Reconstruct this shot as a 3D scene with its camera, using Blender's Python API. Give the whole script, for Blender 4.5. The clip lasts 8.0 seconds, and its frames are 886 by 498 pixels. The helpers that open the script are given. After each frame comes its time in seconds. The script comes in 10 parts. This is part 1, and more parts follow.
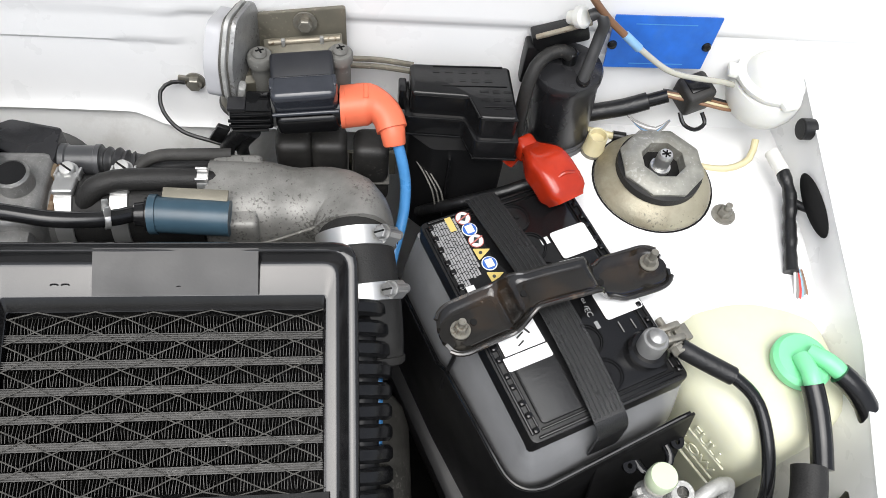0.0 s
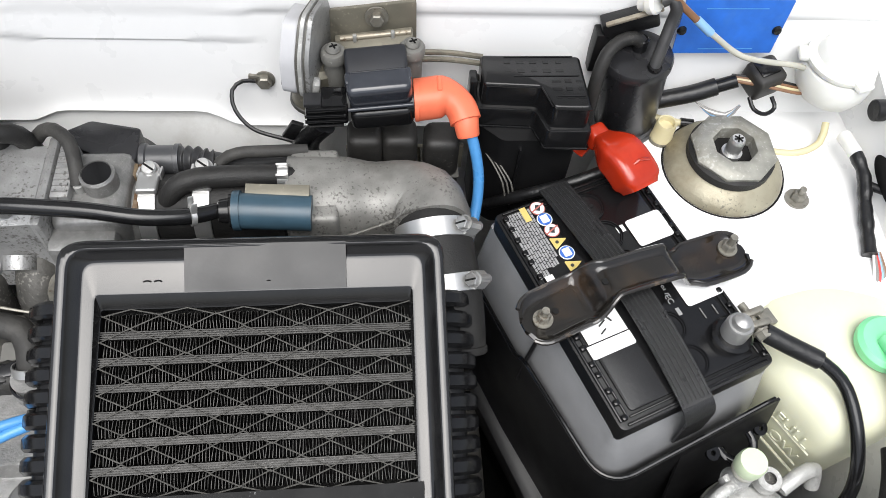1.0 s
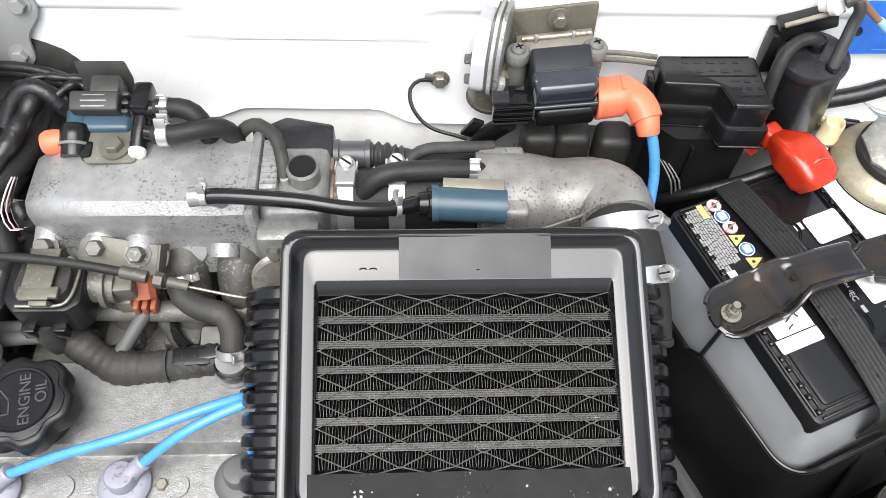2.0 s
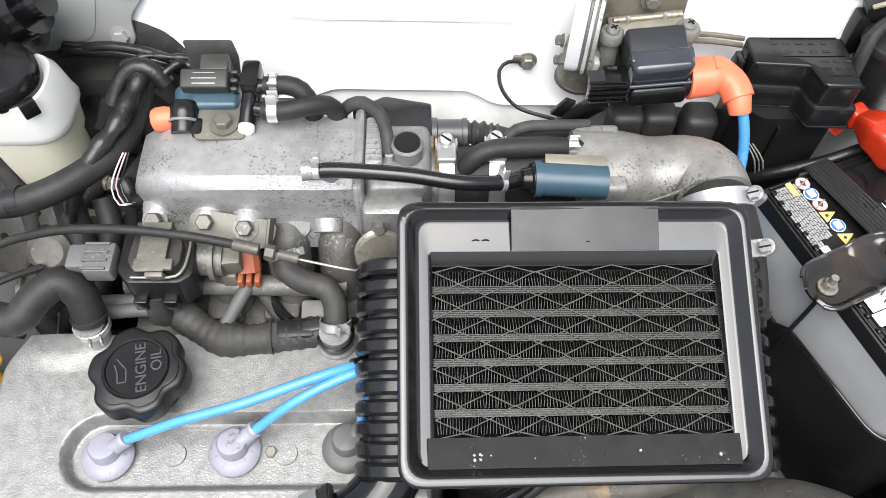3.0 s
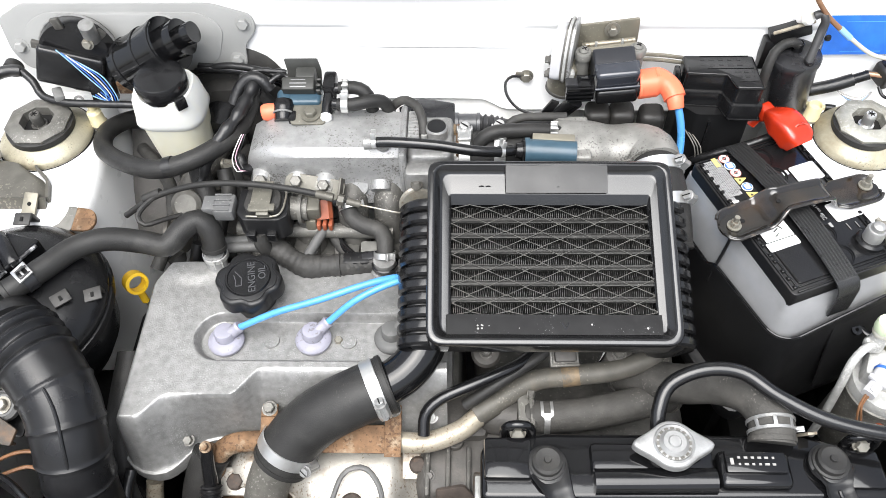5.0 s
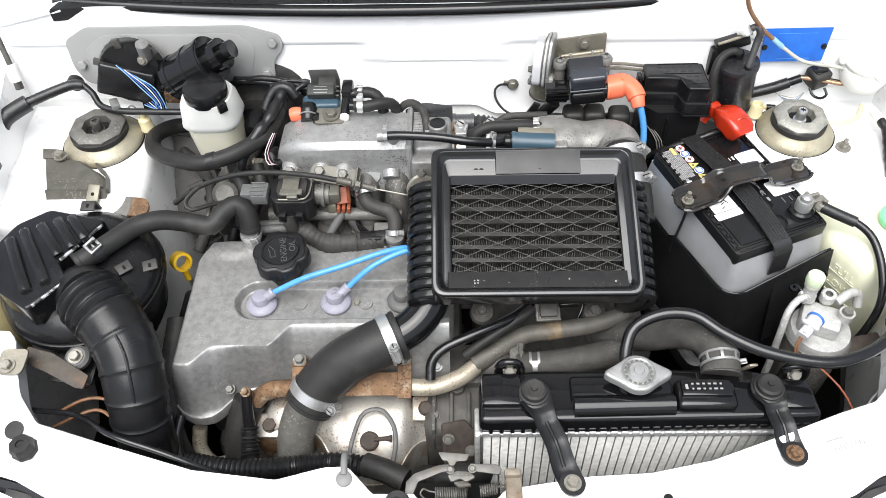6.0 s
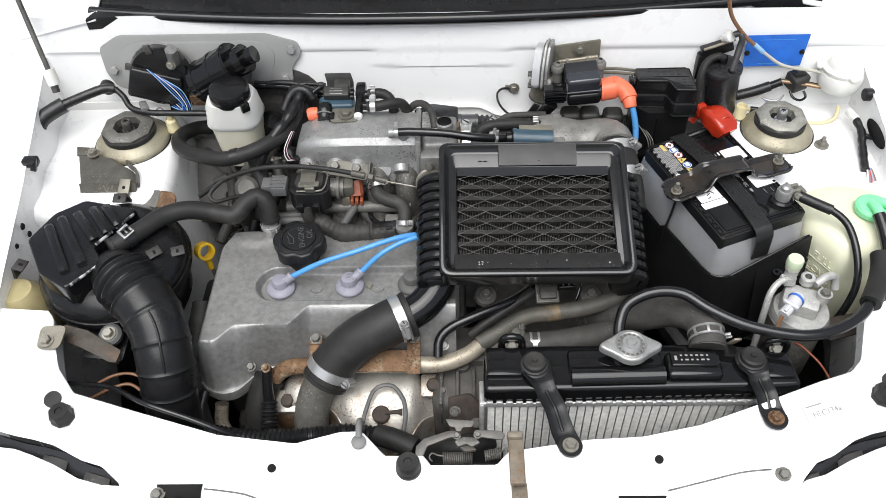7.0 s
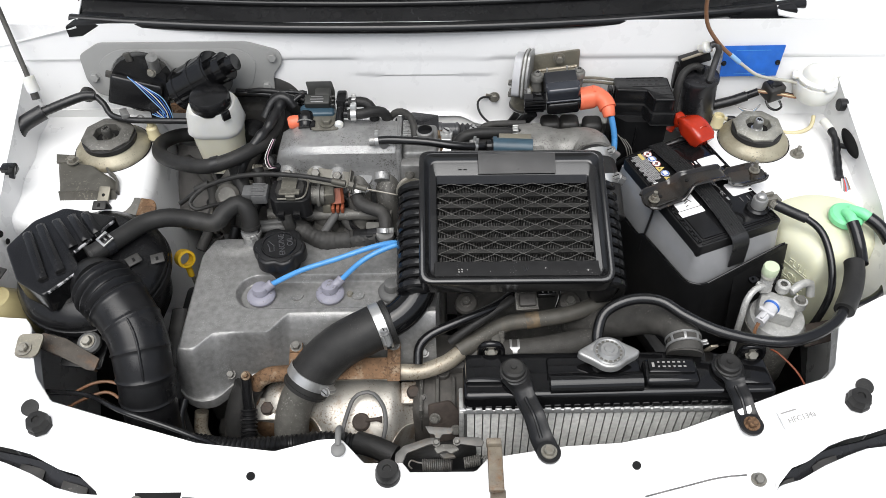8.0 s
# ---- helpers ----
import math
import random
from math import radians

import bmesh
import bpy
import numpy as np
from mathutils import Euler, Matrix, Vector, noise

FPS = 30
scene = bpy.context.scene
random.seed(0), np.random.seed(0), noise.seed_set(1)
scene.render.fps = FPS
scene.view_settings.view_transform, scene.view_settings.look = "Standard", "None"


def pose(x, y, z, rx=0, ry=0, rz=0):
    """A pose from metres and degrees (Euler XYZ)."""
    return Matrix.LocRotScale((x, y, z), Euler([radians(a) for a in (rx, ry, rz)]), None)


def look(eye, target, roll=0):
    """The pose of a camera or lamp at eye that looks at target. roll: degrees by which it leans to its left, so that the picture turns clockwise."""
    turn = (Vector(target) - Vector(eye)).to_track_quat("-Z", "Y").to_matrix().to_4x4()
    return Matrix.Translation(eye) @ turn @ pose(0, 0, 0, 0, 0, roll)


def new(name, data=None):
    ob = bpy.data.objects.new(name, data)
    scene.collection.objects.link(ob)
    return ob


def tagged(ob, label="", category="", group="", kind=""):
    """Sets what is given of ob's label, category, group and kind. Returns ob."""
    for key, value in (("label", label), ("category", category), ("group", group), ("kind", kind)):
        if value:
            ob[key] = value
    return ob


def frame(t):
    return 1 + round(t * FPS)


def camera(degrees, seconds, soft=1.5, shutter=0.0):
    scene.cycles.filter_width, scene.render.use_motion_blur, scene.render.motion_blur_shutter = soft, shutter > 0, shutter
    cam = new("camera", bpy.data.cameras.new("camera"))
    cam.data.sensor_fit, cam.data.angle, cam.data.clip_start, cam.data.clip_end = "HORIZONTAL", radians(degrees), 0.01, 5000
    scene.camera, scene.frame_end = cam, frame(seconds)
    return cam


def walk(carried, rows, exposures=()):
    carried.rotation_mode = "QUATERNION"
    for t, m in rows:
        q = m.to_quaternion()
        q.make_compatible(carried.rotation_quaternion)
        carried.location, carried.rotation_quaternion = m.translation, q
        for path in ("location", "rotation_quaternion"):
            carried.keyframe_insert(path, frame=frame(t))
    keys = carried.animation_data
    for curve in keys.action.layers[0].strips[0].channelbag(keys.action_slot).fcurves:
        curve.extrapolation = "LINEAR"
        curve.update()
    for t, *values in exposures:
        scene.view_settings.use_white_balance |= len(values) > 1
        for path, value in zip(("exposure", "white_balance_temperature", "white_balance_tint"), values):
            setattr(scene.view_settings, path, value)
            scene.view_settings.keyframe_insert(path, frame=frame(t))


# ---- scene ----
cam = camera(58.3, 8.0, 0.85)
PATH = [
    (0, (0.231, 0.054, 1.302), (0.448, 1.094, -0.392), 10.0),
    (0.5, (0.225, 0.055, 1.3), (0.454, 1.095, -0.393), 10.4),
    (1, (0.19, 0.05, 1.296), (0.353, 1.095, -0.402), 6.2),
    (1.5, (0.141, 0.04, 1.29), (0.206, 1.116, -0.394), 2.9),
    (2, (0.085, 0.037, 1.303), (0.137, 1.098, -0.391), 1.9),
    (2.2, (0.063, 0.034, 1.306), (0.126, 1.091, -0.39), 2.3),
    (3.3, (0.009, 0.01, 1.304), (0.027, 1.07, -0.392), 0.7),
    (3.5, (0.009, 0.007, 1.305), (0.01, 1.059, -0.396), 0.0),
    (4, (0.008, -0.025, 1.335), (0.002, 1.033, -0.361), -0.4),
    (4.5, (0.012, -0.109, 1.41), (-0.001, 0.975, -0.27), -0.1),
    (4.7, (0.031, -0.154, 1.426), (-0.027, 0.979, -0.221), -2.0),
    (5.8, (0.04, -0.341, 1.508), (-0.033, 0.913, -0.048), -3.3),
    (6, (0.035, -0.372, 1.52), (-0.027, 0.905, -0.018), -2.9),
    (6.5, (0.012, -0.433, 1.535), (-0.022, 0.89, 0.036), -2.1),
    (7, (0.03, -0.462, 1.541), (-0.035, 0.872, 0.052), -2.9),
    (7.5, (0.037, -0.469, 1.546), (-0.007, 0.879, 0.069), -2.4),
    (8, (0.037, -0.465, 1.545), (0.009, 0.882, 0.068), -1.7),
]
walk(cam, [(t, look(eye, target, roll)) for t, eye, target, roll in PATH],
     [(0, 0.60), (1, 0.69), (1.5, 0.99), (2, 1.22), (3.5, 1.34), (4.5, 1.48), (6, 1.08), (6.5, 0.86), (7, 0.57), (7.5, 0.48), (8, 0.42)])


# ---- light ----
world = bpy.data.worlds.new("sky")
scene.world = world
world.use_nodes = True
wn = world.node_tree
sky = wn.nodes.new("ShaderNodeTexSky")
sky.sky_type = "NISHITA"
sky.sun_disc = False
sky.sun_elevation, sky.sun_rotation = radians(70), radians(200)
sky.air_density, sky.dust_density = 1.0, 4.0
veil = wn.nodes.new("ShaderNodeHueSaturation")
veil.inputs["Saturation"].default_value = 0.45
wn.links.new(sky.outputs[0], veil.inputs["Color"])
wn.links.new(veil.outputs["Color"], wn.nodes["Background"].inputs[0])
wn.nodes["Background"].inputs[1].default_value = 0.115
sun_data = bpy.data.lights.new("sun", "SUN")
sun_data.energy, sun_data.angle, sun_data.color = 2.4, radians(62), (0.99, 1.0, 1.0)
sun = new("sun", sun_data)
sun.matrix_world = look((-0.30, -1.1, 4.0), (0, 0.2, 0.8))


# ---- materials ----
def material(name, color, rough=0.5, metal=0.0, grain=(60.0, 0.12), stain=None, bump=0.0, bump_scale=400.0,
             coat=0.0, through_light=0.0, rand=0.0, rough_var=0.12, spec=0.5, speck=None):
    """Base colour with two scales of variation. grain: scale and strength; stain: colour, scale, amount of cover, softness."""
    m = bpy.data.materials.new(name)
    m.use_nodes = True
    nt = m.node_tree
    b = nt.nodes["Principled BSDF"]
    tc = nt.nodes.new("ShaderNodeTexCoord")
    geo = nt.nodes.new("ShaderNodeNewGeometry")
    pos = geo.outputs["Position"]
    n1 = nt.nodes.new("ShaderNodeTexNoise")
    n1.inputs["Scale"].default_value, n1.inputs["Detail"].default_value = grain[0], 6
    nt.links.new(pos, n1.inputs["Vector"])
    mix = nt.nodes.new("ShaderNodeMix")
    mix.data_type = "RGBA"
    lo = [c * (1 - grain[1]) for c in color[:3]] + [1]
    hi = [min(1, c * (1 + grain[1])) for c in color[:3]] + [1]
    mix.inputs["A"].default_value, mix.inputs["B"].default_value = lo, hi
    ramp = nt.nodes.new("ShaderNodeMapRange")
    ramp.inputs["From Min"].default_value, ramp.inputs["From Max"].default_value = 0.3, 0.7
    nt.links.new(n1.outputs["Fac"], ramp.inputs["Value"])
    nt.links.new(ramp.outputs["Result"], mix.inputs["Factor"])
    out = mix.outputs["Result"]
    if stain:
        scol, sscale, cover, soft = stain
        n2 = nt.nodes.new("ShaderNodeTexNoise")
        n2.inputs["Scale"].default_value, n2.inputs["Detail"].default_value = sscale, 8
        n2.inputs["Roughness"].default_value = 0.65
        nt.links.new(pos, n2.inputs["Vector"])
        r2 = nt.nodes.new("ShaderNodeMapRange")
        edge = 0.72 - 0.45 * cover
        r2.inputs["From Min"].default_value, r2.inputs["From Max"].default_value = edge, edge + soft
        nt.links.new(n2.outputs["Fac"], r2.inputs["Value"])
        mix2 = nt.nodes.new("ShaderNodeMix")
        mix2.data_type = "RGBA"
        nt.links.new(r2.outputs["Result"], mix2.inputs["Factor"])
        nt.links.new(out, mix2.inputs["A"])
        mix2.inputs["B"].default_value = (*scol, 1)
        out = mix2.outputs["Result"]
    if speck:
        scol, sscale, cover = speck
        n5 = nt.nodes.new("ShaderNodeTexNoise")
        n5.inputs["Scale"].default_value, n5.inputs["Detail"].default_value = sscale * 1.8, 3
        nt.links.new(pos, n5.inputs["Vector"])
        n6 = nt.nodes.new("ShaderNodeTexNoise")
        n6.inputs["Scale"].default_value, n6.inputs["Detail"].default_value = sscale * 0.12, 3
        nt.links.new(pos, n6.inputs["Vector"])
        ad = nt.nodes.new("ShaderNodeMath")
        ad.operation = "MULTIPLY_ADD"
        ad.inputs[1].default_value = 0.6
        nt.links.new(n6.outputs["Fac"], ad.inputs[0])
        nt.links.new(n5.outputs["Fac"], ad.inputs[2])
        r5 = nt.nodes.new("ShaderNodeMapRange")
        edge = 1.05 - 0.5 * cover
        r5.inputs["From Min"].default_value, r5.inputs["From Max"].default_value = edge, edge + 0.12
        r5.inputs["To Max"].default_value = 0.75
        nt.links.new(ad.outputs[0], r5.inputs["Value"])
        mix5 = nt.nodes.new("ShaderNodeMix")
        mix5.data_type = "RGBA"
        nt.links.new(r5.outputs["Result"], mix5.inputs["Factor"])
        nt.links.new(out, mix5.inputs["A"])
        mix5.inputs["B"].default_value = (*scol, 1)
        out = mix5.outputs["Result"]
    if rand:
        oi = nt.nodes.new("ShaderNodeObjectInfo")
        hv = nt.nodes.new("ShaderNodeHueSaturation")
        mr = nt.nodes.new("ShaderNodeMapRange")
        mr.inputs["To Min"].default_value, mr.inputs["To Max"].default_value = 1 - rand, 1 + rand
        nt.links.new(oi.outputs["Random"], mr.inputs["Value"])
        nt.links.new(mr.outputs["Result"], hv.inputs["Value"])
        nt.links.new(out, hv.inputs["Color"])
        out = hv.outputs["Color"]
    nt.links.new(out, b.inputs["Base Color"])
    n3 = nt.nodes.new("ShaderNodeTexNoise")
    n3.inputs["Scale"].default_value, n3.inputs["Detail"].default_value = 35, 5
    nt.links.new(pos, n3.inputs["Vector"])
    mr3 = nt.nodes.new("ShaderNodeMapRange")
    mr3.inputs["To Min"].default_value, mr3.inputs["To Max"].default_value = max(0.02, rough - rough_var), min(1, rough + rough_var)
    nt.links.new(n3.outputs["Fac"], mr3.inputs["Value"])
    nt.links.new(mr3.outputs["Result"], b.inputs["Roughness"])
    b.inputs["Metallic"].default_value = metal
    b.inputs["Coat Weight"].default_value = coat
    b.inputs["Coat Roughness"].default_value = 0.1
    b.inputs["Specular IOR Level"].default_value = spec
    if through_light:
        b.inputs["Subsurface Weight"].default_value = through_light
        b.inputs["Subsurface Radius"].default_value = (0.01, 0.009, 0.006)
        b.inputs["Subsurface Scale"].default_value = 1.0
    if bump:
        n4 = nt.nodes.new("ShaderNodeTexNoise")
        n4.inputs["Scale"].default_value, n4.inputs["Detail"].default_value = bump_scale, 4
        nt.links.new(pos, n4.inputs["Vector"])
        bp = nt.nodes.new("ShaderNodeBump")
        bp.inputs["Strength"].default_value, bp.inputs["Distance"].default_value = bump, 0.001
        nt.links.new(n4.outputs["Fac"], bp.inputs["Height"])
        nt.links.new(bp.outputs["Normal"], b.inputs["Normal"])
    return m


WHITE = material("white_car_paint", (0.82, 0.82, 0.815), 0.30, 0, (9, 0.02), ((0.66, 0.65, 0.62), 14, 0.05, 0.35), coat=0.4)
WHITE_DUSTY = material("dusty_white_paint", (0.74, 0.74, 0.725), 0.42, 0, (12, 0.04), ((0.47, 0.45, 0.41), 15, 0.35, 0.30), bump=0.15)
# grey paint of the wiper plate; on the bay corners it stands for shade
GREY_AND_SHADED = material("grey_and_shaded_sheet", (0.275, 0.276, 0.268), 0.45, 0, (20, 0.06), ((0.24, 0.24, 0.23), 16, 0.3, 0.3), bump=0.15)
# near-black: the deep shade of undersides, slots and holes put into the colour
DEEP_SHADE = material("deep_shade_black", (0.010, 0.010, 0.010), 0.8, 0, (20, 0.3), ((0.024, 0.022, 0.02), 9, 0.4, 0.3), bump=0.4, bump_scale=120, spec=0.15)
CAST = material("cast_aluminium", (0.240, 0.238, 0.231), 0.38, 0.5, (140, 0.18), ((0.325, 0.322, 0.314), 24, 0.42, 0.34), bump=0.40, bump_scale=700, speck=((0.37, 0.37, 0.355), 330, 0.22))
CAST_STAIN = material("stained_cast_aluminium", (0.23, 0.226, 0.212), 0.48, 0.3, (70, 0.2), ((0.14, 0.135, 0.122), 18, 0.42, 0.25), bump=0.22, bump_scale=900, speck=((0.07, 0.066, 0.06), 240, 0.36))
CAST_LIGHT = material("bright_cast_aluminium", (0.33, 0.33, 0.325), 0.36, 0.45, (120, 0.12), ((0.235, 0.232, 0.222), 18, 0.42, 0.3), bump=0.40, bump_scale=600, speck=((0.10, 0.095, 0.085), 240, 0.30))
CAST_DARK = material("oily_cast_metal", (0.085, 0.082, 0.075), 0.55, 0.3, (60, 0.25), ((0.028, 0.026, 0.024), 20, 0.5, 0.3), bump=0.5, bump_scale=300, spec=0.35, speck=((0.22, 0.21, 0.19), 200, 0.24))
GRIMY = material("grimy_steel", (0.122, 0.118, 0.106), 0.5, 0.25, (80, 0.2), ((0.08, 0.075, 0.065), 30, 0.5, 0.2), bump=0.3, bump_scale=400, speck=((0.28, 0.27, 0.25), 220, 0.26))
ALU = material("chalky_aluminium", (0.43, 0.43, 0.415), 0.5, 0.35, (120, 0.16), ((0.27, 0.265, 0.25), 40, 0.4, 0.2), bump=0.4, bump_scale=500, speck=((0.62, 0.62, 0.60), 260, 0.30))
ZINC = material("zinc_steel", (0.225, 0.215, 0.185), 0.40, 0.45, (150, 0.2), ((0.18, 0.15, 0.11), 70, 0.42, 0.2), bump=0.2, speck=((0.12, 0.09, 0.06), 300, 0.28))
STAINLESS = material("stainless_band", (0.56, 0.56, 0.55), 0.34, 0.8, (60, 0.08), ((0.40, 0.39, 0.37), 60, 0.35, 0.3), bump=0.05)
OLIVE = material("passivated_steel", (0.185, 0.172, 0.135), 0.45, 0.35, (40, 0.15), ((0.10, 0.092, 0.074), 30, 0.42, 0.2), bump=0.15, speck=((0.30, 0.275, 0.22), 160, 0.25))
DULL_OLIVE = material("dull_olive_steel", (0.125, 0.119, 0.098), 0.5, 0.2, (60, 0.18), ((0.075, 0.069, 0.056), 30, 0.45, 0.25), bump=0.2, speck=((0.24, 0.225, 0.19), 200, 0.22))
TOWER_OLIVE = material("olive_grey_steel", (0.088, 0.083, 0.070), 0.48, 0.25, (60, 0.2), ((0.055, 0.050, 0.040), 30, 0.45, 0.25), bump=0.15, speck=((0.20, 0.185, 0.15), 200, 0.22))
RUST = material("rusty_steel", (0.150, 0.088, 0.048), 0.75, 0.15, (70, 0.35), ((0.30, 0.245, 0.175), 38, 0.40, 0.16), bump=0.6, bump_scale=350, spec=0.3, speck=((0.060, 0.032, 0.018), 170, 0.44))
DARK_RUST = material("dark_rust", (0.050, 0.040, 0.034), 0.75, 0.2, (90, 0.3), ((0.10, 0.065, 0.045), 60, 0.3, 0.2), bump=0.5, spec=0.3)
PIPE_GREY = material("grimy_pipe", (0.105, 0.098, 0.085), 0.5, 0.3, (60, 0.2), ((0.19, 0.17, 0.14), 25, 0.35, 0.25), bump=0.3, speck=((0.05, 0.045, 0.04), 180, 0.3))
BAR = material("browned_black_steel", (0.0080, 0.0068, 0.0056), 0.17, 0, (50, 0.25), ((0.044, 0.025, 0.012), 20, 0.38, 0.25), bump=0.06, coat=0.5, spec=0.45)
HEAT = material("heat_shield", (0.43, 0.41, 0.37), 0.42, 0.5, (40, 0.18), ((0.21, 0.135, 0.075), 19, 0.50, 0.20), bump=0.4, bump_scale=250, speck=((0.15, 0.095, 0.055), 200, 0.32))
TAN_PIPE = material("oxidised_pipe", (0.38, 0.34, 0.27), 0.48, 0.5, (50, 0.18), ((0.22, 0.17, 0.12), 30, 0.42, 0.2), bump=0.3, speck=((0.14, 0.09, 0.05), 200, 0.30))
BAR_EDGE = material("worn_black_edge", (0.020, 0.018, 0.016), 0.16, 0, (60, 0.3), ((0.11, 0.08, 0.055), 60, 0.30, 0.15), bump=0.1, coat=0.6)
STRUT_NUT = material("scuffed_nut", (0.29, 0.285, 0.25), 0.46, 0.3, (90, 0.22), ((0.17, 0.155, 0.12), 32, 0.42, 0.25), bump=0.3, bump_scale=500, speck=((0.46, 0.45, 0.42), 200, 0.30))
OILY = material("oily_casting", (0.058, 0.054, 0.049), 0.55, 0.15, (70, 0.25), ((0.11, 0.10, 0.088), 30, 0.38, 0.25), bump=0.4, bump_scale=400)
DUSTY_PIPE = material("dusty_pipe", (0.082, 0.077, 0.066), 0.6, 0.15, (60, 0.2), ((0.125, 0.11, 0.085), 28, 0.40, 0.25), bump=0.2, speck=((0.20, 0.185, 0.155), 260, 0.24))
TAN_WORN = material("tan_worn_metal", (0.185, 0.135, 0.082), 0.6, 0.2, (80, 0.3), ((0.085, 0.078, 0.066), 60, 0.48, 0.15), bump=0.2)
STRAP_RUST = material("rust_flecked_steel", (0.175, 0.150, 0.115), 0.6, 0.2, (80, 0.2), ((0.165, 0.098, 0.052), 48, 0.46, 0.16), bump=0.4, speck=((0.09, 0.05, 0.03), 200, 0.34))
BRACKET_RUST = material("rust_pitted_steel", (0.055, 0.047, 0.038), 0.65, 0.2, (90, 0.25), ((0.105, 0.062, 0.036), 40, 0.42, 0.2), bump=0.5, bump_scale=350, speck=((0.20, 0.18, 0.15), 240, 0.20))
PANEL_BLACK = material("dusty_lid_plastic", (0.0075, 0.0075, 0.0080), 0.14, 0, (60, 0.2), ((0.020, 0.020, 0.021), 20, 0.38, 0.3), bump=0.03, bump_scale=600, spec=0.32)
DUCT_BLACK = material("duct_plastic", (0.0085, 0.0085, 0.0092), 0.30, 0, (60, 0.2), ((0.022, 0.022, 0.022), 22, 0.35, 0.3), bump=0.10, bump_scale=900, spec=0.32)
# chipped plastic whose pale flecks also paint in the bevel's bright reflection
CHIP_GLINT = material("chipped_edge_glint", (0.014, 0.014, 0.015), 0.35, 0, (60, 0.2), ((0.42, 0.42, 0.43), 75, 0.52, 0.08), bump=0.3)
LATCH_STEEL = material("dirty_latch_steel", (0.10, 0.097, 0.09), 0.45, 0.3, (120, 0.2), ((0.10, 0.085, 0.065), 55, 0.42, 0.2), bump=0.2, speck=((0.12, 0.08, 0.05), 260, 0.26))
BLACK = material("black_plastic", (0.008, 0.008, 0.0085), 0.20, 0, (50, 0.2), ((0.018, 0.018, 0.018), 25, 0.28, 0.3), bump=0.06, rough_var=0.08, spec=0.38)
BLACK_SATIN = material("satin_black_plastic", (0.0085, 0.0085, 0.009), 0.36, 0, (50, 0.2), ((0.024, 0.023, 0.021), 20, 0.35, 0.35), bump=0.18, bump_scale=900, spec=0.38)
BLACK_GLOSS = material("gloss_black_paint", (0.005, 0.005, 0.0054), 0.09, 0, (30, 0.2), bump=0.03, bump_scale=150, spec=0.42, rough_var=0.05)
CHARCOAL = material("charcoal_plastic", (0.017, 0.017, 0.0185), 0.28, 0, (40, 0.12), ((0.034, 0.034, 0.034), 18, 0.3, 0.4), bump=0.05)
IDLE_RUBBER = material("ribbed_grey_rubber", (0.030, 0.030, 0.031), 0.45, 0, (60, 0.15), ((0.055, 0.054, 0.052), 24, 0.35, 0.3), bump=0.1)
IDLE_GREY = material("dark_grey_moulding", (0.050, 0.051, 0.054), 0.34, 0, (40, 0.12), ((0.075, 0.075, 0.075), 18, 0.3, 0.4), bump=0.08)
DUST_BLACK = material("dusty_relay_plastic", (0.022, 0.021, 0.0195), 0.55, 0, (70, 0.25), ((0.055, 0.052, 0.046), 26, 0.45, 0.3), bump=0.2, speck=((0.11, 0.105, 0.095), 200, 0.16))
DUST_TAPE = material("dusty_loom_tape", (0.036, 0.035, 0.033), 0.6, 0, (70, 0.25), ((0.075, 0.072, 0.066), 30, 0.42, 0.3), bump=0.5, bump_scale=300, spec=0.3)
RUBBER = material("dull_rubber", (0.0190, 0.0186, 0.0180), 0.50, 0, (60, 0.22), ((0.046, 0.044, 0.040), 22, 0.4, 0.3), bump=0.35, bump_scale=700, spec=0.28, speck=((0.060, 0.057, 0.05), 300, 0.08))
DUSTY_RUBBER = material("dusty_rubber", (0.052, 0.050, 0.046), 0.62, 0, (70, 0.22), ((0.095, 0.09, 0.082), 26, 0.42, 0.3), bump=0.5, bump_scale=500, spec=0.25, speck=((0.16, 0.15, 0.135), 240, 0.16))
RUBBER_SHINE = material("shiny_rubber", (0.007, 0.007, 0.0075), 0.20, 0, (60, 0.2), ((0.02, 0.02, 0.02), 25, 0.25, 0.3), bump=0.05)
TAPE = material("loom_tape", (0.008, 0.008, 0.0085), 0.38, 0, (90, 0.3), ((0.028, 0.028, 0.028), 60, 0.3, 0.2), bump=0.5, bump_scale=250)
BLUE_LEAD = material("blue_silicone", (0.070, 0.26, 0.56), 0.30, 0, (80, 0.08), ((0.16, 0.34, 0.58), 40, 0.25, 0.3))
BLUE_PLATE = material("blue_plate", (0.018, 0.135, 0.56), 0.4, 0.1, (60, 0.15), ((0.05, 0.17, 0.52), 40, 0.35, 0.3))
TEAL = material("dark_teal_plastic", (0.033, 0.067, 0.094), 0.38, 0, (60, 0.12), ((0.10, 0.145, 0.165), 26, 0.45, 0.3))
COIL_DARK = material("dark_coil_core", (0.016, 0.017, 0.021), 0.4, 0, (60, 0.15), ((0.030, 0.031, 0.034), 30, 0.35, 0.3))
COIL_BLUE = material("blue_black_coil", (0.030, 0.033, 0.041), 0.20, 0, (60, 0.15), ((0.048, 0.052, 0.060), 30, 0.35, 0.3), coat=0.3)
ORANGE = material("orange_rubber", (0.78, 0.17, 0.085), 0.45, 0, (60, 0.06), ((0.70, 0.28, 0.20), 30, 0.25, 0.3))
ORANGE_DIRTY = material("dirty_orange_plastic", (0.26, 0.070, 0.032), 0.5, 0, (80, 0.15), ((0.25, 0.10, 0.06), 40, 0.4, 0.3))
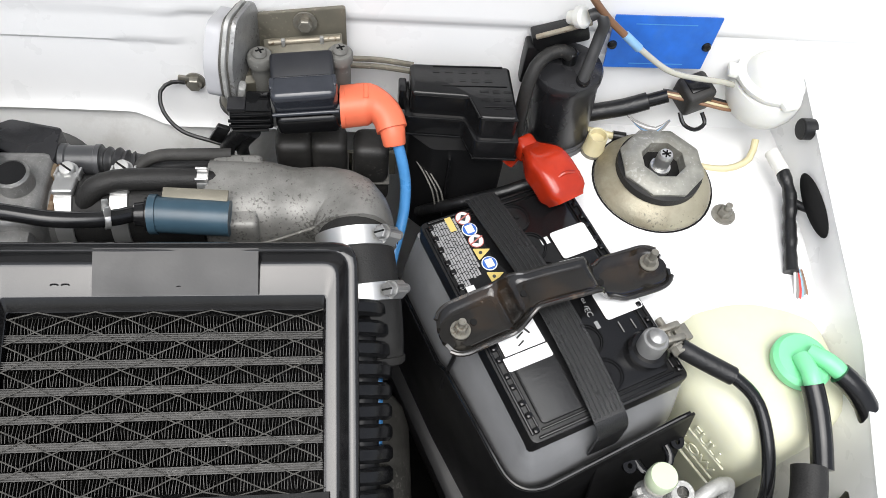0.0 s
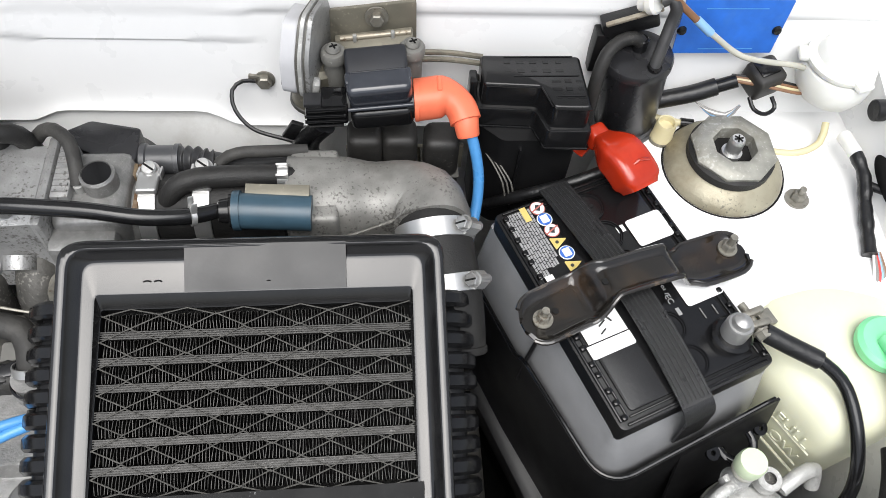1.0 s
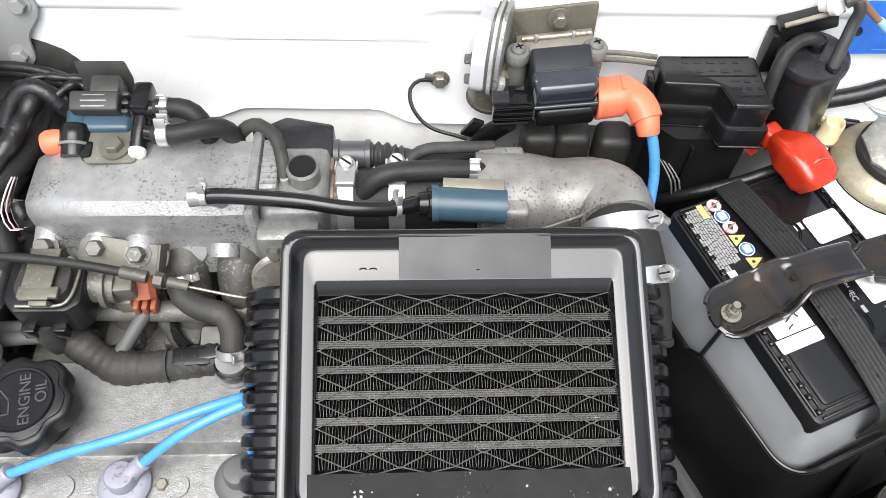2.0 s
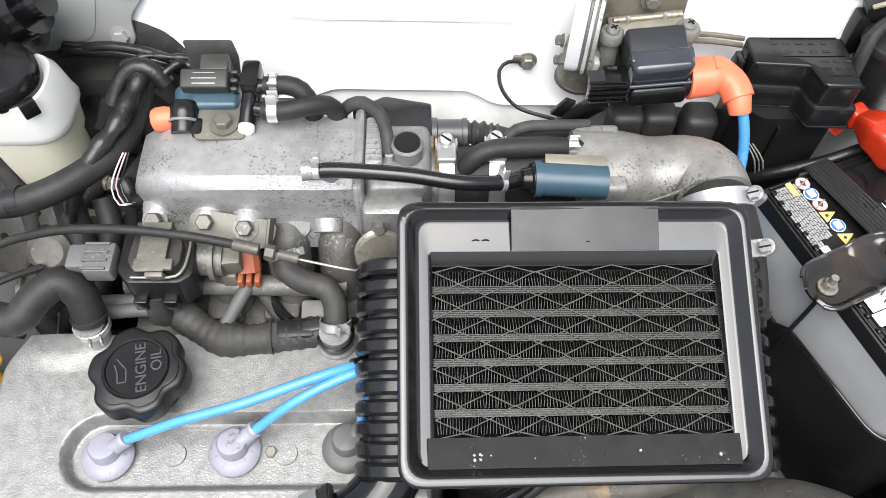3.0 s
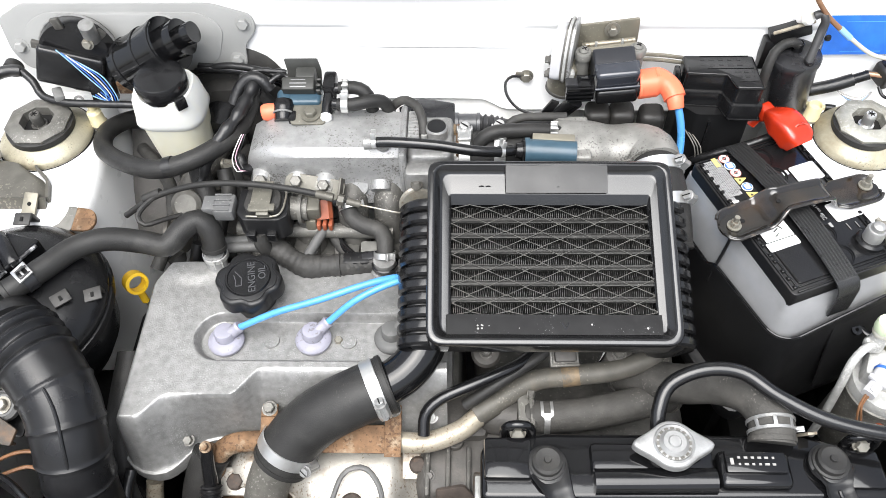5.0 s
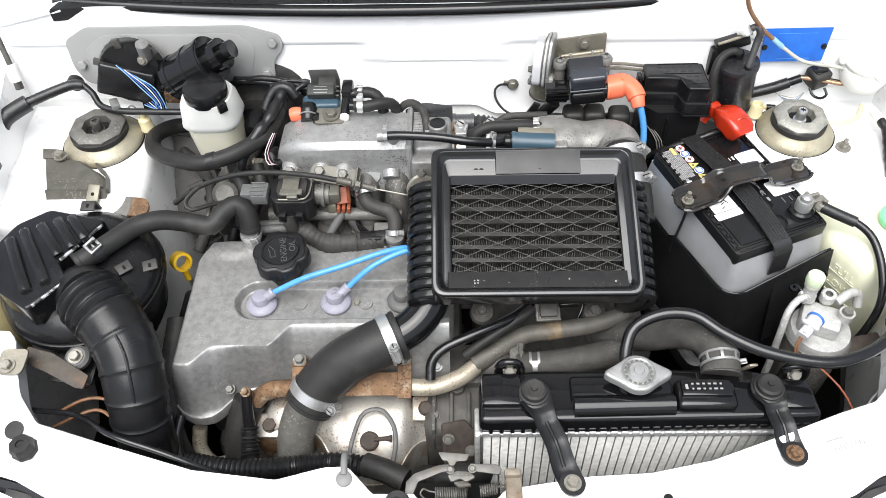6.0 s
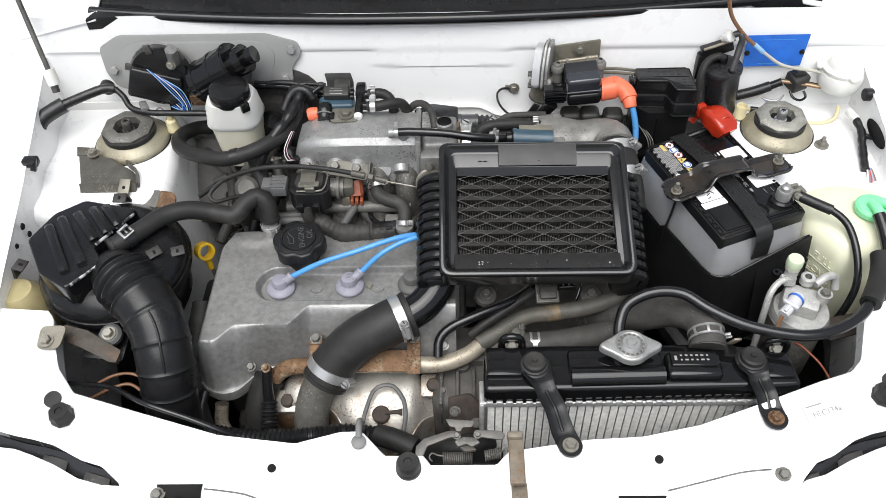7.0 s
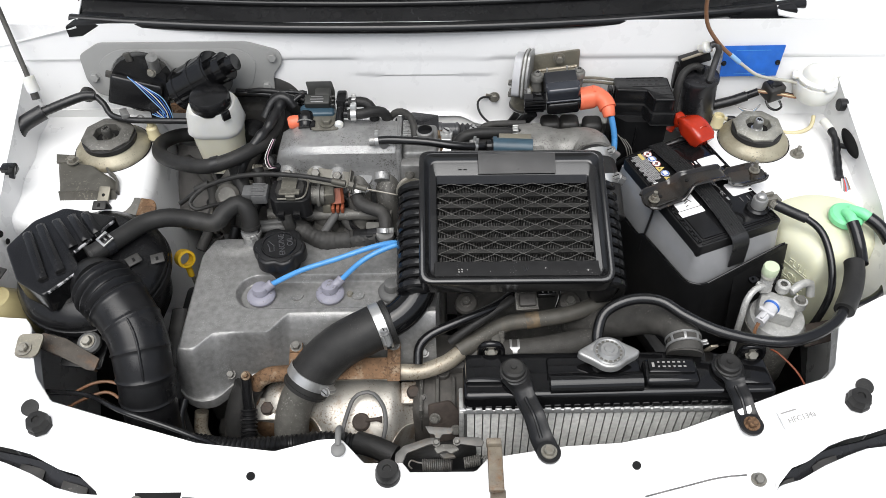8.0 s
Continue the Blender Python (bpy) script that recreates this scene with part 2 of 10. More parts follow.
RED = material("red_soft_plastic", (0.40, 0.026, 0.007), 0.20, 0, (50, 0.14), ((0.25, 0.014, 0.007), 30, 0.40, 0.3), coat=0.2)
GREEN = material("mint_green_plastic", (0.22, 0.70, 0.36), 0.4, 0, (40, 0.06), through_light=0.2)
CREAM = material("yellowed_tank_plastic", (0.66, 0.66, 0.50), 0.42, 0, (10, 0.04), ((0.60, 0.58, 0.40), 6, 0.5, 0.5), through_light=0.25)
MILK = material("milky_plastic", (0.70, 0.70, 0.665), 0.4, 0, (20, 0.04), ((0.58, 0.575, 0.53), 18, 0.3, 0.4), through_light=0.25)
FLUID = material("fluid_tinted_plastic", (0.72, 0.70, 0.57), 0.4, 0, (20, 0.05), ((0.62, 0.60, 0.44), 14, 0.35, 0.4), through_light=0.25)
# darker copy of the aged nylon, with the corner's shade in its colour
SHADED_YELLOW = material("shaded_yellow_plastic", (0.34, 0.29, 0.15), 0.5, 0, (40, 0.12), ((0.22, 0.19, 0.10), 24, 0.4, 0.3))
AMBER = material("aged_nylon", (0.62, 0.55, 0.34), 0.42, 0, (40, 0.1), through_light=0.2)
YELLOW = material("yellow_plastic", (0.72, 0.45, 0.02), 0.4, 0, (50, 0.1), ((0.45, 0.28, 0.03), 50, 0.25, 0.3))
LILAC = material("greyish_lilac_rubber", (0.225, 0.222, 0.265), 0.48, 0, (50, 0.1), ((0.15, 0.147, 0.16), 40, 0.45, 0.3), speck=((0.11, 0.105, 0.10), 160, 0.28))
GREY_RUBBER = material("grey_rubber", (0.085, 0.085, 0.083), 0.55, 0, (50, 0.1), ((0.22, 0.21, 0.2), 40, 0.4, 0.3))
GREY_PLASTIC = material("grey_plastic", (0.16, 0.16, 0.155), 0.5, 0, (60, 0.1), ((0.09, 0.087, 0.083), 30, 0.4, 0.3))
PAPER = material("white_label", (0.80, 0.80, 0.80), 0.5, 0, (30, 0.03))
INK = material("printing_ink", (0.03, 0.03, 0.03), 0.6, 0, (30, 0.1))
PRINT = material("pale_print", (0.27, 0.27, 0.27), 0.5, 0, (120, 0.15))
SIGN_BLUE = material("sign_blue", (0.03, 0.12, 0.45), 0.45, 0, (60, 0.08))
SIGN_RED = material("sign_red", (0.42, 0.13, 0.11), 0.45, 0, (60, 0.08))
SIGN_YELLOW = material("sign_yellow", (0.60, 0.47, 0.15), 0.45, 0, (60, 0.08))
TUBE_GREY = material("cooler_tube_metal", (0.032, 0.031, 0.029), 0.44, 0.25, (200, 0.25), ((0.068, 0.066, 0.060), 70, 0.36, 0.2), bump=0.25, bump_scale=500, speck=((0.17, 0.165, 0.155), 320, 0.11))
FIN = material("cooler_fins", (0.026, 0.025, 0.023), 0.40, 0.3, (200, 0.3), ((0.055, 0.052, 0.046), 45, 0.35, 0.3), spec=0.5)
FLAP = material("dull_flap_plastic", (0.012, 0.012, 0.0126), 0.40, 0, (50, 0.2), ((0.030, 0.030, 0.031), 18, 0.40, 0.3), bump=0.06, bump_scale=500, spec=0.5)
WIRE = material("mesh_wire", (0.080, 0.077, 0.070), 0.5, 0.15, (200, 0.3))
RAD_FIN = material("radiator_fins", (0.34, 0.34, 0.325), 0.5, 0.3, (150, 0.2), ((0.43, 0.425, 0.40), 40, 0.35, 0.3))
RAD_PLATE = material("crimped_aluminium", (0.55, 0.55, 0.54), 0.4, 0.6, (100, 0.12), ((0.30, 0.29, 0.27), 40, 0.3, 0.2), bump=0.2)
RAD_GAP = material("radiator_tube", (0.26, 0.26, 0.25), 0.5, 0.3, (150, 0.2))
STRAP = material("nylon_webbing", (0.015, 0.015, 0.0155), 0.30, 0, (150, 0.2), bump=0.5, bump_scale=900)
BATTERY_CASE = material("grey_battery_case", (0.262, 0.265, 0.271), 0.20, 0, (40, 0.06), ((0.20, 0.20, 0.20), 18, 0.35, 0.4), coat=0.6, spec=0.7)
PALE_CAP = material("off_white_cap", (0.50, 0.50, 0.515), 0.5, 0, (40, 0.06), ((0.36, 0.355, 0.34), 22, 0.35, 0.3), bump=0.1)
PALE_MOUNT = material("dusty_grey_mount", (0.17, 0.168, 0.155), 0.5, 0.1, (60, 0.15), ((0.10, 0.097, 0.088), 30, 0.42, 0.3), bump=0.15, speck=((0.30, 0.295, 0.28), 200, 0.2))
CAP_STEEL = material("worn_cap_steel", (0.34, 0.34, 0.335), 0.36, 0.6, (100, 0.12), ((0.22, 0.215, 0.20), 45, 0.4, 0.2), bump=0.2)
SHROUD = material("glossy_shroud_plastic", (0.0085, 0.0085, 0.009), 0.15, 0, (40, 0.2), ((0.020, 0.019, 0.018), 22, 0.35, 0.35), bump=0.015, bump_scale=120, coat=0.2, spec=0.55, rough_var=0.09)
STRIP_BLACK = material("matt_strip_plastic", (0.0095, 0.0095, 0.0098), 0.62, 0, (60, 0.25), ((0.019, 0.019, 0.019), 30, 0.40, 0.3), bump=0.04, bump_scale=900, spec=0.18, speck=((0.20, 0.20, 0.20), 320, 0.10))
CLEANER = material("dusty_black_plastic", (0.0085, 0.0085, 0.0090), 0.24, 0, (50, 0.2), ((0.016, 0.0155, 0.015), 16, 0.40, 0.30), bump=0.10, bump_scale=300, spec=0.28, speck=((0.09, 0.088, 0.083), 150, 0.08))
VALVE_LIGHT = material("dusty_grey_connector", (0.105, 0.106, 0.106), 0.5, 0, (60, 0.12), ((0.06, 0.059, 0.056), 30, 0.45, 0.3), speck=((0.20, 0.20, 0.195), 200, 0.2))
VALVE_GREY = material("dark_olive_plastic", (0.02592, 0.02664, 0.02376), 0.5, 0, (60, 0.12), ((0.055, 0.054, 0.049), 30, 0.4, 0.3))
CLEAR = material("clear_yellowed_pipe", (0.45, 0.44, 0.38), 0.25, 0, (40, 0.08), through_light=0.2)
ASPHALT = material("asphalt", (0.13, 0.13, 0.13), 0.85, 0, (30, 0.25), ((0.2, 0.2, 0.19), 6, 0.4, 0.3), bump=0.5, bump_scale=200)
GLASS = material("dark_screen_glass", (0.012, 0.013, 0.014), 0.06, 0, (5, 0.1))
LENS = material("headlamp_glass", (0.78, 0.79, 0.80), 0.15, 0, (60, 0.05), coat=0.6)
RED_WIRE = material("red_wire", (0.55, 0.05, 0.04), 0.4)
WHITE_WIRE = material("white_wire", (0.7, 0.68, 0.66), 0.4)
BLUE_WIRE = material("pale_blue_wire", (0.25, 0.45, 0.68), 0.4)
BROWN_WIRE = material("brown_wire", (0.20, 0.10, 0.05), 0.45)
GREY_WIRE = material("grey_wire", (0.24, 0.235, 0.225), 0.45)


# ---- mesh tools ----
def orient(bm, m):
    bmesh.ops.transform(bm, matrix=m, verts=bm.verts)
    return bm


def joined(*bms):
    out = bmesh.new()
    for b in bms:
        me = bpy.data.meshes.new("join")
        b.to_mesh(me)
        out.from_mesh(me)
        bpy.data.meshes.remove(me)
        b.free()
    return out


def box(cx, cy, cz, sx, sy, sz, bev=0.0, seg=2, taper=1.0):
    """A bevelled box about its centre; taper: the top's size against the bottom's."""
    bm = bmesh.new()
    bmesh.ops.create_cube(bm, size=1)
    for v in bm.verts:
        k = taper if v.co.z > 0 else 1.0
        v.co = Vector((v.co.x * sx * k, v.co.y * sy * k, v.co.z * sz))
    if bev:
        bmesh.ops.bevel(bm, geom=list(bm.edges), offset=bev, segments=seg, profile=0.5, affect="EDGES")
    return orient(bm, Matrix.Translation((cx, cy, cz)))


def rounded(poly, r, n=4):
    """A polygon with its corners rounded by r (one number or one a corner)."""
    out = []
    k = len(poly)
    for i in range(k):
        p, a, b = Vector(poly[i]), Vector(poly[i - 1]), Vector(poly[(i + 1) % k])
        rr = r[i] if isinstance(r, (list, tuple)) else r
        u, w = a - p, b - p
        d = min(rr, u.length * 0.45, w.length * 0.45)
        if d < 1e-5:
            out.append(p)
            continue
        s, e = p + u.normalized() * d, p + w.normalized() * d
        for j in range(n + 1):
            t = j / n
            out.append((1 - t) ** 2 * s + 2 * t * (1 - t) * p + t * t * e)
    return [(q.x, q.y) for q in out]


def prism(poly, z0, z1, bev=0.0, seg=2):
    """A plan polygon raised from z0 to z1, with its top edge bevelled."""
    bm = bmesh.new()
    f = bm.faces.new([bm.verts.new((x, y, z0)) for x, y in poly])
    ext = bmesh.ops.extrude_face_region(bm, geom=[f])
    top = [g for g in ext["geom"] if isinstance(g, bmesh.types.BMVert)]
    for v in top:
        v.co.z = z1
    bmesh.ops.recalc_face_normals(bm, faces=bm.faces)
    if bev:
        tops = set(top)
        es = [e for e in bm.edges if e.verts[0] in tops and e.verts[1] in tops]
        bmesh.ops.bevel(bm, geom=es, offset=bev, segments=seg, profile=0.5, affect="EDGES", clamp_overlap=True)
    return bm


def cyl(a, b, r, r2=None, seg=20, bev=0.0):
    """A cylinder or cone from point a to point b."""
    a, b = Vector(a), Vector(b)
    d = b - a
    prof = [(0, 0), (r, 0), (r if r2 is None else r2, d.length), (0, d.length)]
    if bev:
        rr = r if r2 is None else r2
        prof = [(0, 0), (r - bev, 0), (r, bev), (rr, d.length - bev), (rr - bev, d.length), (0, d.length)]
    return lathe(prof, a, d, seg)


def lathe(prof, at, axis=(0, 0, 1), seg=24):
    """A profile of (radius, height) turned round an axis that starts at a point."""
    bm = bmesh.new()
    rings = []
    for r, z in prof:
        if r < 1e-6:
            rings.append([bm.verts.new((0, 0, z))])
        else:
            rings.append([bm.verts.new((r * math.cos(2 * math.pi * i / seg), r * math.sin(2 * math.pi * i / seg), z)) for i in range(seg)])
    for p, q in zip(rings, rings[1:]):
        for i in range(seg):
            j = (i + 1) % seg
            vs = ([p[0], q[j], q[i]] if len(p) == 1 else [p[i], p[j], q[0]] if len(q) == 1 else [p[i], p[j], q[j], q[i]])
            if len(p) == 1 and len(q) == 1:
                continue
            bm.faces.new(vs)
    m = Vector(axis).normalized().to_track_quat("Z", "Y").to_matrix().to_4x4()
    bmesh.ops.recalc_face_normals(bm, faces=bm.faces)
    return orient(bm, Matrix.Translation(at) @ m)


def spline(pts, step=0.006):
    """A smooth line through points, at even steps."""
    p = [Vector(q) for q in pts]
    p = [p[0] * 2 - p[1]] + p + [p[-1] * 2 - p[-2]]
    out = []
    for i in range(1, len(p) - 2):
        n = max(2, int((p[i + 1] - p[i]).length / step))
        for j in range(n):
            t = j / n
            out.append(0.5 * (2 * p[i] + (p[i + 1] - p[i - 1]) * t + (2 * p[i - 1] - 5 * p[i] + 4 * p[i + 1] - p[i + 2]) * t * t
                              + (3 * p[i] - p[i - 1] - 3 * p[i + 1] + p[i + 2]) * t ** 3))
    out.append(p[-2])
    return out


def tube(pts, r, seg=12, step=0.006, smooth=True, square=0.0, flat=1.0):
    """A hose along points; r: a radius or a function of (way from 0 to 1, metres along). square: how boxy the section is; flat: its height against its width."""
    line = spline(pts, step) if smooth and len(pts) > 2 else [Vector(q) for q in pts]
    bm = bmesh.new()
    length = [0.0]
    for a, b in zip(line, line[1:]):
        length.append(length[-1] + (b - a).length)
    up = Vector((0, 0, 1))
    d0 = (line[1] - line[0]).normalized()
    if abs(d0.z) > 0.9:
        up = Vector((0, 1, 0))
    rings = []
    n = None
    for i, c in enumerate(line):
        d = (line[min(i + 1, len(line) - 1)] - line[max(i - 1, 0)]).normalized()
        n = (up - d * up.dot(d)).normalized() if n is None else (n - d * n.dot(d)).normalized()
        w = d.cross(n)
        rr = r(length[i] / length[-1], length[i]) if callable(r) else r
        ring = []
        for k in range(seg):
            a = 2 * math.pi * k / seg
            ca, sa = math.cos(a), math.sin(a)
            q = 1.0 if not square else 1.0 / (abs(ca) ** (2 + 6 * square) + abs(sa) ** (2 + 6 * square)) ** (1 / (2 + 6 * square))
            ring.append(bm.verts.new(c + (n * ca * flat + w * sa) * rr * q))
        rings.append(ring)
    for p, q in zip(rings, rings[1:]):
        for k in range(seg):
            j = (k + 1) % seg
            bm.faces.new((p[k], p[j], q[j], q[k]))
    bm.faces.new(rings[0][::-1])
    bm.faces.new(rings[-1])
    bmesh.ops.recalc_face_normals(bm, faces=bm.faces)
    return bm


def grid(xs, ys, fn, thick=0.0):
    """A sheet over plan lines xs, ys (each in its own measure) with fn(a, b) giving the place."""
    bm = bmesh.new()
    vs = [[bm.verts.new(fn(a, b)) for b in ys] for a in xs]
    for i in range(len(xs) - 1):
        for j in range(len(ys) - 1):
            bm.faces.new((vs[i][j], vs[i + 1][j], vs[i + 1][j + 1], vs[i][j + 1]))
    bmesh.ops.recalc_face_normals(bm, faces=bm.faces)
    if thick:
        bmesh.ops.solidify(bm, geom=list(bm.faces), thickness=thick)
        bmesh.ops.recalc_face_normals(bm, faces=bm.faces)
    return bm


def lin(a, b, n):
    return [a + (b - a) * i / n for i in range(n + 1)]


def smooth01(x):
    x = max(0.0, min(1.0, x))
    return x * x * (3 - 2 * x)


WORLD = {}


def finish(bm, mats, sharp=38):
    for f in bm.faces:
        f.smooth = True
    lim = radians(sharp)
    for e in bm.edges:
        if len(e.link_faces) == 2 and e.calc_face_angle(0) > lim:
            e.smooth = False
    me = bpy.data.meshes.new("mesh")
    bm.to_mesh(me)
    bm.free()
    me.materials.append(mats)
    return me


def thing(name, at, label, category, group="", kind=""):
    """An empty at the base of a thing; at: a place or a pose."""
    m = at if isinstance(at, Matrix) else Matrix.Translation(at)
    ob = new(name)
    ob.empty_display_size = 0.02
    ob.matrix_world = m
    WORLD[ob.name] = m
    return tagged(ob, label, category, group, kind)


def part(name, bm, mats, parent, label="", local=False):
    """One mesh under a thing or a part, from a bmesh in world places (or in the thing's own)."""
    m = WORLD[parent.name]
    if not local:
        orient(bm, m.inverted())
    ob = new(name, finish(bm, mats))
    ob.parent = parent
    WORLD[ob.name] = m
    if label:
        tagged(ob, label)
    return ob


def solo(name, bm, mats, label, category, group="", kind=""):
    """A thing of one mesh, with its origin in its middle."""
    c = sum((v.co for v in bm.verts), Vector()) / max(1, len(bm.verts))
    orient(bm, Matrix.Translation(-c))
    ob = new(name, finish(bm, mats))
    ob.location = c
    WORLD[ob.name] = Matrix.Translation(c)
    return tagged(ob, label, category, group, kind)


def letters(text, size, m, mats, parent, name="lettering", depth=0.0003, label=""):
    """Writing as a mesh; m places its middle, x along the line, z off the surface."""
    cu = bpy.data.curves.new("text", "FONT")
    cu.body, cu.size, cu.extrude, cu.align_x, cu.align_y = text, size, depth, "CENTER", "CENTER"
    ob = bpy.data.objects.new("text", cu)
    me = bpy.data.meshes.new_from_object(ob)
    bm = bmesh.new()
    bm.from_mesh(me)
    bpy.data.meshes.remove(me)
    bpy.data.objects.remove(ob)
    bpy.data.curves.remove(cu)
    return part(name, orient(bm, m), mats, parent, label)


def hexhead(at, axis, r, h, flange=1.35):
    """A flanged hexagon bolt head."""
    a, d = Vector(at), Vector(axis).normalized()
    f = cyl(a, a + d * h * 0.25, r * flange, seg=18)
    b = lathe([(0, 0), (r, 0), (r, h * 0.85), (r * 0.85, h), (0, h)], a + d * h * 0.22, d, 6)
    return joined(f, b)


def band(at, axis, r, width, thick=0.0012, seg=28):
    """A clamp band round a hose."""
    a, d = Vector(at), Vector(axis).normalized()
    return lathe([(r, 0), (r + thick, 0.0004), (r + thick, width - 0.0004), (r, width)], a - d * width / 2, d, seg)


def worm_clamp(at, axis, r, width, toward, name="hose_clamp", label="stainless worm-drive clamp round a rubber hose"):
    """A worm-drive clamp; toward: the side on which the screw stands."""
    a, d = Vector(at), Vector(axis).normalized()
    t = Vector(toward)
    t = (t - d * t.dot(d)).normalized()
    s = d.cross(t)
    ob = thing(name, a, label, "clamp", "hose clamps")
    part("band", band(a, d, r, width), STAINLESS, ob)
    p = a + t * (r + 0.0045)
    head = part("screw", joined(cyl(p - s * 0.010, p + s * 0.008, 0.0036, seg=12), hexhead(p + s * 0.0075, s, 0.0050, 0.0052, 1.18)), CAP_STEEL, ob)
    m = Matrix((t, d, s)).transposed().to_4x4()
    part("screw_slot", orient(box(0, 0, 0, 0.0084, 0.0013, 0.0012), Matrix.Translation(p + s * 0.0133) @ m), DEEP_SHADE, head)
    part("screw_housing", tube([p - s * 0.0075 - t * 0.003, p + s * 0.005 - t * 0.003], 0.0058, 12, smooth=False, square=0.45), STAINLESS, ob)
    tail = part("tail", grid(lin(-0.75, -0.28, 8), lin(0, 1, 2), lambda g, k: a + (t * math.cos(g) + s * math.sin(g)) * (r + 0.0019) + d * width * 0.82 * (k - 0.5), 0.0008), STAINLESS, ob)
    for g in (-0.70, -0.62, -0.54, -0.46, -0.38):
        q = a + (t * math.cos(g) + s * math.sin(g)) * (r + 0.0029)
        part("punched_slot", orient(box(0, 0, 0, 0.0006, width * 0.5, 0.0009), Matrix.Translation(q) @ Matrix.Rotation(0, 4, "Z") @ Matrix((t * math.cos(g) + s * math.sin(g), d, s * math.cos(g) - t * math.sin(g))).transposed().to_4x4()), DEEP_SHADE, tail)
    return ob


def top_clamp(x, y, z, r):
    """A band clamp on a pipe along x, its slotted screw standing up at the rear of the crown."""
    ob = thing("hose_clamp", (x, y, z), "stainless band clamp with a slotted screw on top", "clamp", "hose clamps")
    part("band", band((x, y, z), (1, 0, 0), r, 0.0125), STAINLESS, ob)
    part("housing", orient(box(0, 0, 0, 0.0150, 0.020, 0.006, 0.002, 3), pose(x, y + 0.004, z + r + 0.001, -8, 0, 0)), STAINLESS, ob)
    for k in range(6):
        part("punched_slot", orient(box(0, 0, 0, 0.0075, 0.0011, 0.0008), pose(x, y - 0.0040 + 0.0024 * k, z + r + 0.0042 - 0.0003 * k, -8, 0, 0)), GRIMY, ob)
    head = part("screw", joined(lathe([(0, 0), (0.0066, 0), (0.0068, 0.002), (0.0054, 0.003), (0.0054, 0.0070), (0.0046, 0.0080), (0, 0.0083)], (x, y + 0.0165, z + r - 0.002), (0, -0.25, 1), 24)), STAINLESS, ob)
    part("screw_slot", orient(box(0, 0, 0, 0.0092, 0.0014, 0.0010), pose(x, y + 0.0145, z + r + 0.0063, 14, 0, -38)), DEEP_SHADE, head)
    for k in (-1, 1):
        part("tongue", orient(box(0, 0, 0, 0.0018, 0.010, 0.006, 0.0006), pose(x + k * 0.0078, y + 0.014, z + r - 0.001, -18, 0, 0)), STAINLESS, ob)
    return ob


def spring_clamp(at, axis, r, width, toward, mats=None):
    """A spring clip with two tabs round a hose."""
    a, d = Vector(at), Vector(axis).normalized()
    t = Vector(toward)
    t = (t - d * t.dot(d)).normalized()
    s = d.cross(t)
    ob = thing("spring_clip", a, "pale zinc spring clip gripping a rubber hose end", "clip", "spring clips")
    part("band", band(a, d, r, width, 0.001), mats or STAINLESS, ob)
    for k in (-1, 1):
        p = a + t * (r + 0.003) + s * k * 0.004
        part("tab", orient(box(0, 0, 0, 0.0016, width, 0.008, 0.0005), Matrix.Translation(p) @ Matrix((s, d, t)).transposed().to_4x4()), mats or STAINLESS, ob)
    return ob


def hose(name, pts, r, mats, label, category="hose", group="", seg=12, step=0.006, **kw):
    ob = solo(name, tube(pts, r, seg, step, **kw), mats, label, category, group)
    if category == "hose" and not callable(r) and r > 0.0105:
        # a moulded lip round each open end
        for a, b in ((pts[0], pts[1]), (pts[-1], pts[-2])):
            d = (Vector(b) - Vector(a)).normalized()
            part("end_lip", band(Vector(a) + d * 0.003, d, r, 0.005, 0.0012), mats, ob)
    return ob


# ---- car body and ground ----
solo("ground", grid(lin(-60, 60, 12), lin(-60, 60, 12), lambda x, y: Vector((x, y, 0.0))), ASPHALT, "grey asphalt ground under the parked car", "ground", kind="structure")

car = thing("car_body", (0, 0.3, 0.0), "white painted car body with its bonnet open", "car")


def front_edge(x):
    """The rear lip of the front panel along the bay."""
    return float(np.interp(x, [-0.72, -0.50, -0.490, -0.466, -0.44, -0.36, -0.26, -0.17, -0.12, -0.095, -0.068, -0.024, -0.017, 0.058, 0.072, 0.16, 0.222, 0.287, 0.355, 0.43, 0.470, 0.485, 0.506, 0.58, 0.72],
                           [0.165, 0.140, 0.130, 0.062, 0.031, 0.008, -0.019, -0.029, -0.017, -0.016, -0.043, -0.043, -0.053, -0.053, -0.039, -0.027, -0.024, -0.012, 0.010, 0.036, 0.048, 0.062, 0.125, 0.165, 0.18]))


def panel_height(x, y):
    return 0.735 + 0.28 * min(y, 0.1) - 1.2 * max(0.0, -0.08 - y) - 0.10 * max(0.0, abs(x) - 0.3) ** 2


def lamp_edge(x):
    """The front lip of the front panel, cut back over the headlamps."""
    a = abs(x)
    k = 0.0 if x < 0 else 0.034
    return float(np.interp(a - k * max(0.0, 1 - (a - 0.36) / 0.12), [0.350, 0.363, 0.389, 0.414, 0.450, 0.476, 0.505, 0.532, 0.62, 0.72], [-0.135, -0.070, -0.050, -0.043, -0.026, -0.019, -0.013, -0.005, 0.020, 0.040]))


def lens_edge(a):
    """The rear edge of the headlamp's shell."""
    return float(np.interp(a, [0.340, 0.372, 0.399, 0.428, 0.461, 0.493, 0.516, 0.540, 0.70], [-0.066, -0.060, -0.058, -0.050, -0.033, -0.020, -0.012, -0.009, 0.015]))


